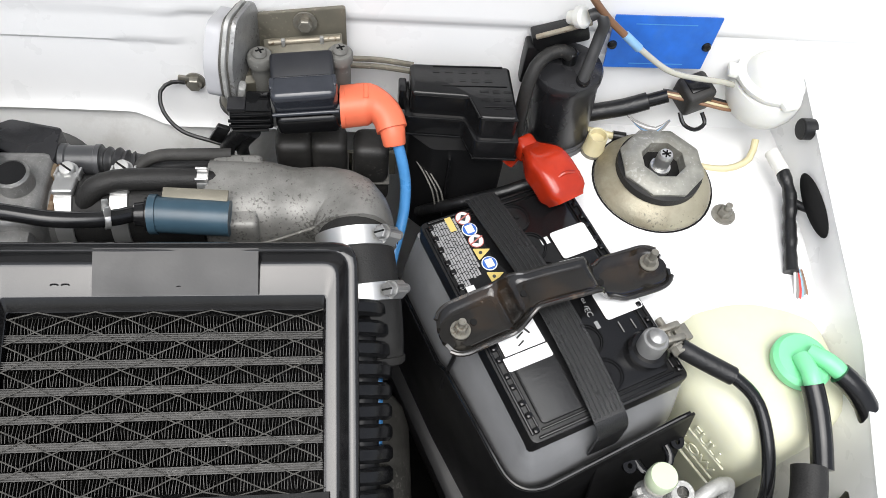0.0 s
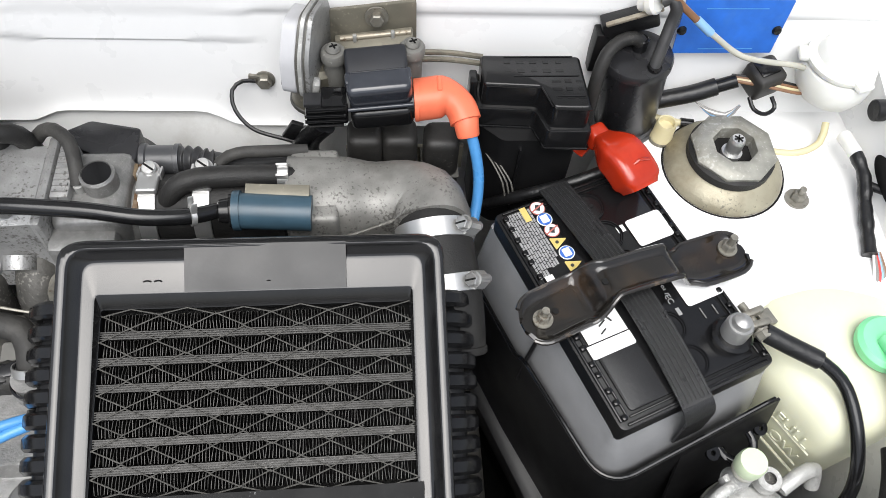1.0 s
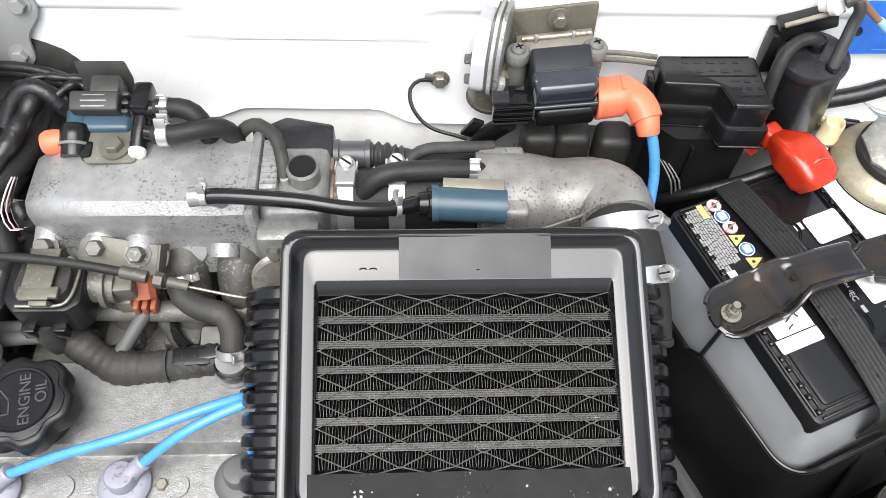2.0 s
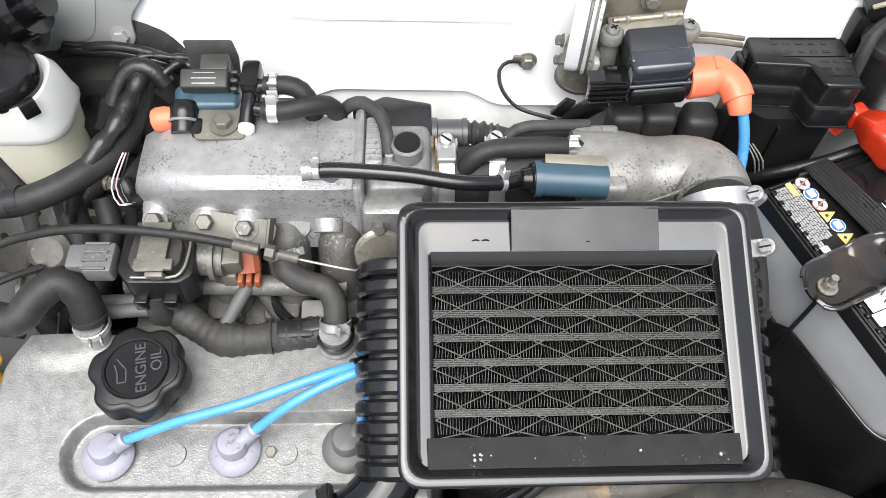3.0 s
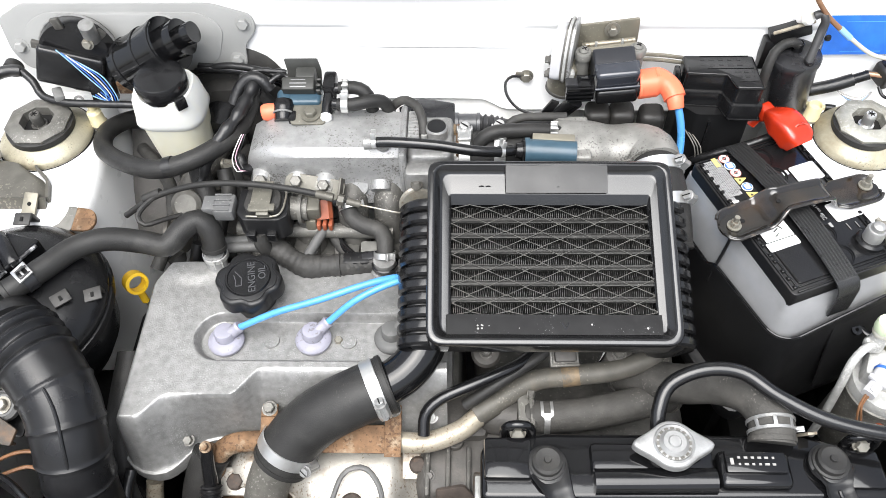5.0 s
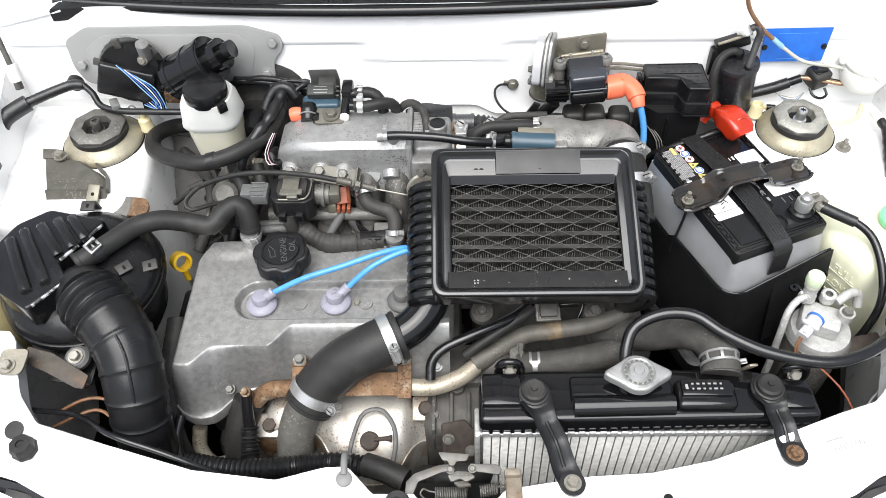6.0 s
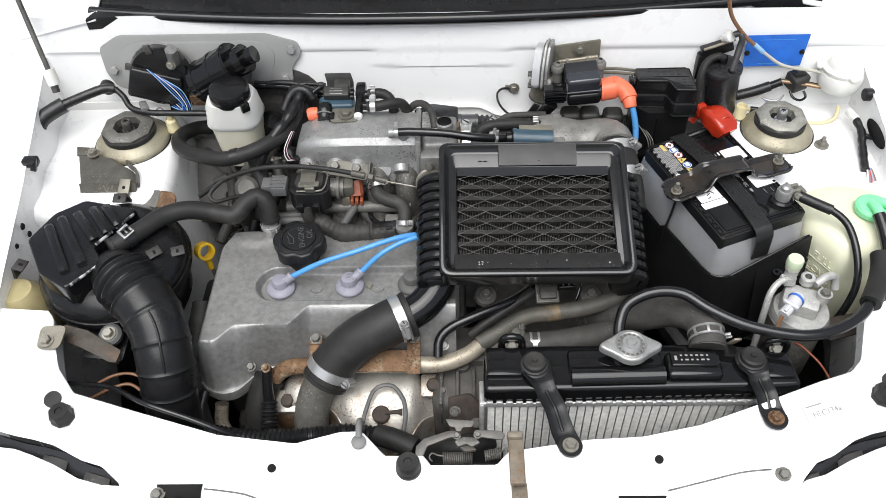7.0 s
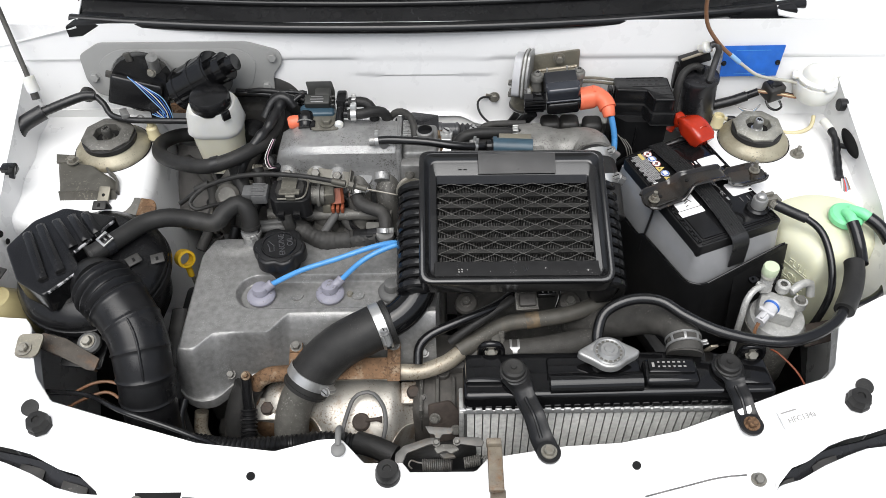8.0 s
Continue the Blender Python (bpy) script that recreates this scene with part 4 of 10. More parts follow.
for i, x in enumerate((-0.195, -0.145, -0.095, -0.055)):
    part("runner", tube([(x, 0.365, 0.785), (x, 0.345, 0.770), (x, 0.335, 0.735), (x, 0.315, 0.70), (x, 0.29, 0.68)], 0.017, 14, 0.01), CAST_DARK, plenum)
for x, y, z in ((-0.192, 0.356, 0.802), (-0.152, 0.351, 0.807), (-0.122, 0.346, 0.806)):
    part("boss", cyl((x, y + 0.02, z - 0.008), (x, y, z), 0.0150, 0.0105, 20, 0.003), CAST_LIGHT, plenum)
    part("bolt", hexhead((x, y, z), (0, -0.55, 0.8), 0.0065, 0.008, 1.5), GRIMY, plenum)
part("head_flange", joined(box(-0.130, 0.318, 0.716, 0.185, 0.050, 0.018, 0.004), *[box(-0.195 + 0.046 * i, 0.322, 0.730, 0.030, 0.034, 0.016, 0.005) for i in range(4)]), CAST_DARK, plenum)
strip = part("cable_bracket", orient(prism(rounded([(-0.031, -0.008), (-0.026, -0.011), (0.026, -0.011), (0.034, -0.003), (0.034, 0.008), (0.030, 0.012), (-0.024, 0.011), (-0.031, 0.006)], 0.004), 0, 0.0025, 0.0006), pose(-0.134, 0.3465, 0.8045, 36, 6, -9)), DULL_OLIVE, plenum, "passivated steel cable bracket")
part("turned_end", orient(joined(box(0, 0, 0, 0.0025, 0.030, 0.016, 0.0008), box(0.002, -0.012, -0.002, 0.004, 0.010, 0.014, 0.001)), pose(-0.1035, 0.337, 0.806, 36, 0, -9)), TOWER_OLIVE, strip)
for x, y, z, r in ((-0.088, 0.354, 0.790, 0.014), (-0.060, 0.356, 0.786, 0.012), (-0.170, 0.356, 0.788, 0.012), (-0.104, 0.352, 0.782, 0.010)):
    part("cast_boss", lathe([(r * 1.5, 0), (r * 1.15, 0.004), (r, 0.010), (r * 0.85, 0.013), (0, 0.0135)], (x, y + 0.012, z), (0, -0.85, 0.5), 20), CAST_LIGHT, plenum)
part("front_lug", tube([(-0.062, 0.358, 0.80), (-0.062, 0.349, 0.795)], 0.011, 16, smooth=False), CAST_LIGHT, plenum)
part("end_flange", box(-0.037, 0.393, 0.806, 0.008, 0.078, 0.076, 0.004), CAST_LIGHT, plenum)
part("hose_spigot", tube([(-0.055, 0.366, 0.846), (-0.061, 0.362, 0.856), (-0.075, 0.360, 0.857)], 0.007, 12, 0.004), CAST_LIGHT, plenum)

throttle = thing("throttle_valve", (0.0, 0.39, 0.77), "grimy cast aluminium throttle body beside the plenum", "throttle")
part("housing", joined(box(-0.008, 0.393, 0.80, 0.050, 0.064, 0.07, 0.008, 3), box(-0.012, 0.356, 0.800, 0.046, 0.022, 0.05, 0.005), tube([(0.0, 0.393, 0.80), (0.045, 0.393, 0.80)], 0.026, 20, smooth=False)), CAST, throttle)
part("ribbed_plate", joined(box(-0.026, 0.401, 0.836, 0.013, 0.046, 0.012, 0.002), *[box(-0.026, 0.383 + 0.005 * i, 0.8425, 0.010, 0.0018, 0.002) for i in range(8)]), CAST_LIGHT, throttle)
part("valve_cap", lathe([(0, 0), (0.0120, 0), (0.0120, 0.015), (0.0104, 0.017), (0.0104, 0.0155), (0, 0.0155)], (-0.001, 0.393, 0.832), seg=28), CAST, throttle)
part("plug_disc", cyl((-0.001, 0.393, 0.846), (-0.001, 0.393, 0.8485), 0.0098, seg=28), BLACK_GLOSS, throttle, "gloss black plug")
part("brown_seal", box(0.0145, 0.411, 0.822, 0.010, 0.012, 0.014, 0.002), TAN_WORN, throttle)
part("nipple", cyl((-0.0145, 0.388, 0.828), (-0.0145, 0.3875, 0.842), 0.0032, seg=12), ALU, throttle)
part("joint_strip", box(0.0215, 0.396, 0.822, 0.004, 0.040, 0.014, 0.001), RUST, throttle)
for x, z in ((-0.022, 0.81), (0.004, 0.805)):
    part("front_bolt", hexhead((x, 0.345, z), (0, -1, 0.4), 0.005, 0.006), GRIMY, throttle)
part("cable_drum", lathe([(0, 0), (0.020, 0), (0.021, 0.002), (0.018, 0.005), (0.021, 0.008), (0.02, 0.010), (0, 0.010)], (-0.022, 0.340, 0.785), (0.2, -1, 0.4), 26), ZINC, throttle)
part("return_spring", tube([(-0.020 + 0.013 * math.cos(a), 0.322 - 0.001 * a, 0.78 + 0.013 * math.sin(a)) for a in lin(0, 25, 70)], 0.0014, 6, 0.004), CAST_DARK, throttle)
part("idle_housing", prism(rounded([(-0.046, 0.440), (-0.020, 0.455), (0.0175, 0.447), (0.0175, 0.417), (0.002, 0.413), (-0.016, 0.424)], 0.003), 0.795, 0.8315, 0.002), CHARCOAL, throttle, "charcoal grey idle valve housing")
part("idle_neck", lathe([(0, 0), (0.0125, 0), (0.0125, 0.004), (0.0112, 0.005), (0.0112, 0.024), (0.0122, 0.0245), (0.0122, 0.028), (0, 0.028)], (0.0175, 0.4275, 0.818), (1, 0, 0), 24), IDLE_GREY, throttle)

# pipe from the throttle to the elbow, with its clamps and hoses
hose("intake_hose", [(0.030, 0.393, 0.803), (0.075, 0.393, 0.806), (0.125, 0.392, 0.808)], 0.026, RUBBER, "dull rubber intake hose between throttle body and elbow", seg=24)
top_clamp(0.0285, 0.393, 0.803, 0.0268)
top_clamp(0.0665, 0.393, 0.8055, 0.0268)
elbow = thing("intake_elbow", (0.18, 0.385, 0.78), "stained cast aluminium intake elbow", "pipe")
part("elbow_body", tube([(0.126, 0.394, 0.808), (0.15, 0.394, 0.808), (0.185, 0.394, 0.806), (0.212, 0.392, 0.811), (0.226, 0.384, 0.815), (0.2298, 0.372, 0.818), (0.230, 0.360, 0.819)], lambda t, s: 0.0315 - 0.004 * smooth01((t - 0.25) / 0.3), 24, 0.006, square=0.12), CAST_STAIN, elbow)
part("mouth_block", joined(box(0.145, 0.392, 0.806, 0.036, 0.064, 0.056, 0.004, 3), orient(box(0, 0, 0, 0.036, 0.05, 0.03, 0.008, 3, 0.8), pose(0.162, 0.396, 0.816, 0, 18, 0))), CAST_STAIN, elbow)
part("lower_arm", tube([(0.15, 0.368, 0.795), (0.185, 0.362, 0.785), (0.21, 0.364, 0.785)], 0.012, 12, 0.006), CAST_STAIN, elbow)
hose("elbow_hose", [(0.2295, 0.370, 0.818), (0.231, 0.354, 0.818), (0.2335, 0.338, 0.813), (0.236, 0.320, 0.806), (0.238, 0.298, 0.793), (0.238, 0.280, 0.782)], 0.0262, RUBBER, "dull rubber hose joining elbow and cooler", seg=24)
worm_clamp((0.2305, 0.3555, 0.8190), (0.1, -1, -0.35), 0.0268, 0.014, (0.75, 0, 0.65))
worm_clamp((0.2348, 0.3200, 0.8060), (0.15, -1, -0.45), 0.0268, 0.013, (0.75, 0, 0.65))

# ---- intercooler ----
IC = Matrix.Translation((0.1133, 0.2383, 0.8388)) @ pose(0, 0, 0, 19.3, 1.4, 0.9)
cooler = thing("intercooler", IC, "top-mounted intercooler in a glossy black plastic shroud", "intercooler")
HX, HYN, HYF = 0.119, -0.0925, 0.0925


def ring_sheet(loops):
    """Skin between rings of the same count."""
    bm = bmesh.new()
    rows = [[bm.verts.new(p) for p in lp] for lp in loops]
    n = len(rows[0])
    for p, q in zip(rows, rows[1:]):
        for k in range(n):
            bm.faces.new((p[k], p[(k + 1) % n], q[(k + 1) % n], q[k]))
    bmesh.ops.recalc_face_normals(bm, faces=bm.faces)
    return bm


# the core lies tipped against the rim, deepest at its rear edge
CX0, CX1, CY0, CY1, LEAN = -0.0962, 0.0972, -0.0634, 0.0508, math.tan(radians(4.8))


def core_z(y):
    return -0.0140 - (y + 0.0063) * LEAN


def rect(x0, x1, y0, y1, r, z, n=5):
    """A ring round a rounded rectangle; z: a height or a function of y."""
    return [(x, y, z(y) if callable(z) else z) for x, y in rounded([(x0, y0), (x1, y0), (x1, y1), (x0, y1)], r, n)]


def inset(d, r, z):
    return rect(-HX + d, HX - d, HYN + d, HYF - d, r, z)


def on_core(bm):
    """From the core's own plane into the cooler's."""
    for v in bm.verts:
        v.co.z += core_z(v.co.y)
    return bm


def lip(y, z=0.0):
    """The lip's top, falling away along the rear edge."""
    return z - 0.55 * max(0.0, y - (HYF - 0.0062))


bm = ring_sheet([inset(-0.0012, 0.016, -0.030), inset(-0.0008, 0.016, -0.0065), inset(-0.0003, 0.0158, lambda y: lip(y, -0.0018)), inset(0.0005, 0.0155, lambda y: lip(y, -0.0005)), inset(0.0014, 0.015, lip), inset(0.0056, 0.0128, lip),
                 inset(0.0063, 0.0126, -0.0005), inset(0.0070, 0.0122, -0.0016), inset(0.0115, 0.011, -0.0074),
                 rect(-HX + 0.0128, HX - 0.0128, HYN + 0.0120, HYF - 0.0132, 0.009, -0.0085),
                 rect(-HX + 0.0142, HX - 0.0142, HYN + 0.0130, HYF - 0.0150, 0.008, -0.0088),
                 rect(CX0 - 0.0030, CX1 + 0.0030, CY0 - 0.0040, CY1 + 0.0088, 0.003, -0.0090),
                 rect(CX0 - 0.0018, CX1 + 0.0018, CY0 - 0.0030, CY1 + 0.0078, 0.003, lambda y: -0.0094),
                 rect(CX0 - 0.0006, CX1 + 0.0006, CY0 - 0.0006, CY1 + 0.0008, 0.002, lambda y: core_z(y) + 0.0016),
                 rect(CX0, CX1, CY0, CY1, 0.0015, lambda y: core_z(y) + 0.0010), rect(CX0, CX1, CY0, CY1, 0.0015, lambda y: core_z(y) - 0.013)])
part("shroud", bm, SHROUD, cooler, "glossy black plastic shroud", local=True)
# dull strip along the front and the flap over the rear shelf
part("front_strip", grid(lin(-0.1005, 0.1010, 30), lin(0, 1, 6), lambda x, t: Vector((x, -0.0815 + 0.0190 * t, -0.0076 + 0.0002 * math.sin(x * 90) + 0.0005 * math.sin(3.1 * t) - 0.0006 * t)), 0.0012), STRIP_BLACK, cooler, "matt black strip with scuffs", local=True)
part("rear_flap", grid(lin(-0.0430, 0.0568, 24), lin(0, 1, 8), lambda x, t: Vector((x, 0.0880 - 0.0290 * t, -0.0018 - 0.0042 * t + 0.0006 * math.sin(t * 3.1) + 0.0003 * math.sin(x * 60))), 0.0014), FLAP, cooler, "dull black flap clipped over the rear shelf", local=True)
for x, y, z in ((0.0085, 0.0640, -0.0049), (-0.0665, 0.0665, -0.0090), (-0.0600, 0.0665, -0.0090)):
    part("moulded_mark", orient(joined(tube([(-0.0022, 0, 0), (-0.0012, 0.0004, 0.0012), (0.0012, 0.0004, 0.0012), (0.0022, 0, 0)], 0.0005, 6, 0.001)), pose(x, y, z, 0, 0, 0)), BLACK_GLOSS, cooler, local=True)
part("arrow_mark", joined(tube([(0.0075, -0.0705, -0.0062), (0.0105, -0.0765, -0.0063)], 0.0006, 6, smooth=False), tube([(0.0135, -0.0705, -0.0062), (0.0105, -0.0765, -0.0063)], 0.0006, 6, smooth=False)), SHROUD, cooler, local=True)
rnd = random.Random(14)
for i in range(9):
    x, y = (-0.062 + rnd.uniform(-0.012, 0.012), -0.0745 + rnd.uniform(-0.003, 0.003)) if i < 6 else (rnd.uniform(-0.05, 0.09), -0.074 + rnd.uniform(-0.004, 0.003))
    k = rnd.uniform(0.0005, 0.0013)
    part("scuff", orient(prism([(-k, -0.4 * k), (0.2 * k, -k), (k, 0.3 * k), (-0.3 * k, 0.8 * k)], 0, 0.0003), pose(x, y, -0.0060 + 0.02 * (y + 0.0745), 0, 0, rnd.uniform(0, 180))), GREY_WIRE, cooler, local=True)
core_ob = part("core", on_core(box((CX0 + CX1) / 2, (CY0 + CY1) / 2, -0.021, CX1 - CX0 + 0.004, CY1 - CY0 + 0.004, 0.016)), DEEP_SHADE, cooler, local=True)
ROWS = 7
pitch = (CY1 - CY0) / ROWS
rnd = random.Random(4)
for i in range(ROWS):
    y = CY0 + pitch * i
    if i:
        part("cooler_tube", on_core(joined(box((CX0 + CX1) / 2, y, -0.0072, CX1 - CX0, 0.0050, 0.012, 0.0008, 1), *[box((CX0 + CX1) / 2, y + d, -0.0008, CX1 - CX0, 0.0006, 0.0024) for d in (-0.0021, -0.0007, 0.0007, 0.0021)])), TUBE_GREY, core_ob, local=True)
    # looped fin between two tubes, its crests bent unevenly
    y0, y1 = y + 0.0025, y + pitch - 0.0025
    pts = []
    x, k = CX0 + 0.001, 0
    lean = 0.0
    while x < CX1 - 0.001:
        ph = k * math.pi / 4
        if k % 8 == 0:
            lean = rnd.uniform(-0.0007, 0.0007)
        w = max(-1.0, min(1.0, 1.25 * math.cos(ph)))
        pts.append((x + 0.00055 * math.sin(2 * ph) + lean * w + rnd.uniform(-0.00015, 0.00015), (y0 + y1) / 2 + (y1 - y0) / 2 * w, -0.0016 - 0.0010 * abs(w) + rnd.uniform(-0.0010, 0.0006)))
        x += 0.00050
        k += 1
    fv, ff = [], []
    for a, b in zip(pts, pts[1:]):
        n = len(fv)
        fv += [(a[0], a[1], a[2]), (b[0], b[1], b[2]), (b[0], b[1], -0.013), (a[0], a[1], -0.013), (a[0] + 0.00038, a[1], a[2]), (b[0] + 0.00038, b[1], b[2])]
        ff += [(n, n + 1, n + 2, n + 3), (n, n + 4, n + 5, n + 1)]
    me = bpy.data.meshes.new("fin")
    me.from_pydata(fv, [], ff)
    bm = bmesh.new()
    bm.from_mesh(me)
    bpy.data.meshes.remove(me)
    part("fin_strip", on_core(bm), FIN, core_ob, local=True)
# expanded wire guard
NX = 11
for j in range(ROWS * 2 + 1):
    y = CY0 + (CY1 - CY0) * j / (ROWS * 2)
    pts = []
    for i in range(NX + 1):
        x = CX0 + (CX1 - CX0) * i / NX
        off = pitch * 0.25 * (1 if (i + j) % 2 else -1)
        yy = min(CY1, max(CY0, y + off))
        pts.append((x + 0.0006 * math.sin(7 * i + j), yy + 0.0004 * math.sin(5 * i + 3 * j), 0.0012 + 0.0004 * math.sin(3 * i)))
    part("guard_wire", on_core(tube(pts, 0.00044, 5, smooth=False)), WIRE, cooler, local=True)
# ribbed end tanks
for sx in (-1, 1):
    x = sx * (0.1215 if sx < 0 else 0.1155)
    tank_ob = part("end_tank", box(x, -0.018, -0.058, 0.036, 0.146, 0.06, 0.012, 3), BLACK_SATIN, cooler, local=True)
    rib = None
    for i in range(11):
        y = -0.083 + 0.136 * i / 10
        if rib is None:
            rib = part("rib", tube([(x - sx * 0.004, y, -0.090), (x + sx * 0.014, y, -0.080), (x + sx * 0.022, y, -0.059), (x + sx * 0.020, y, -0.039), (x + sx * 0.008, y, -0.026), (x - sx * 0.006, y, -0.023)], 0.0057, 12, 0.006, square=0.25), BLACK, tank_ob, local=True)
            first_y = y
        else:
            ob = new("rib", rib.data)
            ob.parent = tank_ob
            ob.location = (0, y - first_y, 0)

# charge pipe out of the cooler down to the turbo
hose("charge_pipe", [(0.000, 0.215, 0.760), (-0.006, 0.192, 0.762), (-0.014, 0.170, 0.755), (-0.030, 0.153, 0.747), (-0.052, 0.141, 0.740)], 0.0215, BLACK_GLOSS, "glossy black charge pipe under the intercooler", "pipe", seg=24)
hose("charge_hose", [(-0.044, 0.145, 0.742), (-0.074, 0.133, 0.737), (-0.110, 0.120, 0.723), (-0.140, 0.105, 0.699), (-0.157, 0.089, 0.676)], 0.0290, RUBBER, "thick dull rubber charge hose over the cam cover", seg=28)
worm_clamp((-0.058, 0.139, 0.7405), (-1, -0.42, -0.12), 0.0295, 0.013, (0.15, -0.9, 0.35))
worm_clamp((-0.148, 0.099, 0.690), (-0.5, -0.5, -0.7), 0.0295, 0.013, (0.85, -0.5, 0.1))
hose("turbo_pipe", [(-0.152, 0.095, 0.684), (-0.168, 0.084, 0.660), (-0.178, 0.066, 0.630), (-0.179, 0.048, 0.590), (-0.178, 0.042, 0.55)], 0.0225, GRIMY, "sooty cast turbo outlet pipe", "pipe", seg=24)


# ---- battery side ----
BAT = Matrix.Translation((0.3715, 0.322, 0.0)) @ pose(0, 0, 0, 0, 0, 21.5)
battery = thing("battery", BAT @ Matrix.Translation((0, 0, 0.60)), "black car battery with white labels and warning signs", "battery")


def on_bat(bm):
    return orient(bm, BAT)


W2, L2, TOP = 0.0635, 0.0935, 0.800
def case_ring(d, r, z):
    """The case's outline, d metres outside the lid on its two open sides."""
    return [(x, y, z) for x, y in rounded([(-W2 - d * 0.5, -L2 - d), (W2 + d * 0.15, -L2 - d), (W2 + d * 0.15, L2 + 0.002), (-W2 - d, L2 + 0.002)], [r, r * 0.5, 0.004, r * 0.5], 8)]


def skin(loops):
    """Closed skin between rings of the same count."""
    bm = bmesh.new()
    rows = [[bm.verts.new(p) for p in lp] for lp in loops]
    n = len(rows[0])
    for p, q in zip(rows, rows[1:]):
        for k in range(n):
            bm.faces.new((p[k], p[(k + 1) % n], q[(k + 1) % n], q[k]))
    bm.faces.new(rows[0])
    bm.faces.new(rows[-1])
    bmesh.ops.recalc_face_normals(bm, faces=bm.faces)
    return bm


part("case", on_bat(skin([case_ring(0.000, 0.008, 0.782), case_ring(0.0015, 0.009, 0.776), case_ring(0.005, 0.014, 0.766), case_ring(0.0115, 0.022, 0.745), case_ring(0.0145, 0.025, 0.715), case_ring(0.0155, 0.025, 0.60)])), BATTERY_CASE, battery, "glossy grey moulded case")
battery_lid = part("lid", on_bat(prism(rounded([(-W2, -L2), (W2, -L2), (W2, L2), (-W2, L2)], 0.006), 0.772, TOP - 0.002, 0.002)), BLACK_SATIN, battery)
part("lid_top", on_bat(prism(rounded([(-W2 + 0.012, -L2 + 0.010), (W2 - 0.012, -L2 + 0.010), (W2 - 0.012, L2 - 0.010), (-W2 + 0.012, L2 - 0.010)], 0.004), 0.79, TOP, 0.001)), BLACK, battery_lid)
for k in (-1, 1):
    part("lid_ridge", on_bat(joined(box(k * (W2 - 0.003), 0, TOP - 0.002, 0.002, 2 * L2 - 0.012, 0.004, 0.0008), box(k * (W2 - 0.0085), 0, TOP - 0.002, 0.0016, 2 * L2 - 0.02, 0.004, 0.0006))), BLACK, battery_lid)
    part("lid_ridge", on_bat(box(0, k * (L2 - 0.003), TOP - 0.002, 2 * W2 - 0.012, 0.002, 0.004, 0.0008)), BLACK, battery_lid)
    part("lid_ridge", on_bat(box(0, k * (L2 - 0.0075), TOP - 0.002, 2 * W2 - 0.02, 0.0016, 0.004, 0.0006)), BLACK, battery_lid)
stud_mesh = None
for k in (-1, 1):
    for i in range(17):
        y = -L2 + 0.008 + (2 * L2 - 0.016) * i / 16
        if stud_mesh is None:
            ob = part("weld_bead", box(0, 0, 0, 0.0045, 0.0045, 0.0045, 0.0014), BLACK_GLOSS, battery_lid, local=True)
            stud_mesh = ob.data
        else:
            ob = new("weld_bead", stud_mesh)
            ob.parent = battery_lid
        ob.location = (k * (W2 - 0.0058 + 0.0004 * math.sin(5 * i)), y + 0.0012 * math.sin(9 * i), TOP - 0.6003)
# filler caps
for i in range(6):
    y = -0.070 + 0.028 * i
    part("filler_cap", on_bat(lathe([(0, 0), (0.0105, 0), (0.011, 0.0012), (0.0122, 0.0012), (0.0122, -0.001)], (0.006, y, TOP + 0.0002), seg=28)), BLACK, battery_lid)
    part("cap_ring", on_bat(lathe([(0.0118, 0.0012), (0.0122, 0.0022), (0.0128, 0.0022), (0.0131, 0.0)], (0.006, y, TOP + 0.0002), seg=28)), BLACK_GLOSS, battery_lid)
    part("cap_slot", on_bat(joined(box(0.006, y, TOP + 0.001, 0.009, 0.0022, 0.001), box(0.006, y, TOP + 0.001, 0.0022, 0.009, 0.001))), BLACK_GLOSS, battery_lid)


def flat_on_lid(name, poly, h, mats, label=""):
    return part(name, on_bat(prism(poly, TOP + h - 0.0003, TOP + h)), mats, battery_lid, label)


def disc(x, y, r, n=28):
    return [(x + r * math.cos(2 * math.pi * i / n), y + r * math.sin(2 * math.pi * i / n)) for i in range(n)]


# printed warnings along the far left half
for i, y in enumerate((0.0845, 0.0735, 0.0625, 0.052, 0.041, 0.030)):
    x = -0.0305 + 0.0003 * i
    if i in (3, 5):
        flat_on_lid("warning_sign", rounded([(x - 0.006, y + 0.005), (x - 0.0055, y - 0.006), (x + 0.0065, y + 0.0003)], 0.001), 0.0006, SIGN_YELLOW)
        flat_on_lid("sign_figure", disc(x - 0.002, y - 0.0003, 0.0014, 10), 0.0010, INK)
    else:
        flat_on_lid("sign_rim", disc(x, y, 0.0060), 0.0006, PAPER if i in (1, 4) else SIGN_RED)
        flat_on_lid("warning_sign", disc(x, y, 0.0053), 0.0010, SIGN_BLUE if i in (1, 4) else PAPER)
        if i in (1, 4):
            flat_on_lid("sign_figure", rounded([(x - 0.003, y - 0.0035), (x + 0.003, y - 0.0035), (x + 0.003, y + 0.0035), (x - 0.003, y + 0.0035)], 0.001), 0.0014, PAPER)
        else:
            part("sign_figure", on_bat(orient(box(0, 0, 0, 0.0125, 0.0011, 0.0004), pose(x, y, TOP + 0.0013, 0, 0, 20))), SIGN_RED, battery_lid)
            part("sign_figure", on_bat(orient(box(0, 0, 0, 0.005, 0.004, 0.0004), pose(x, y, TOP + 0.0012, 0, 0, 60))), INK, battery_lid)
rnd = random.Random(11)
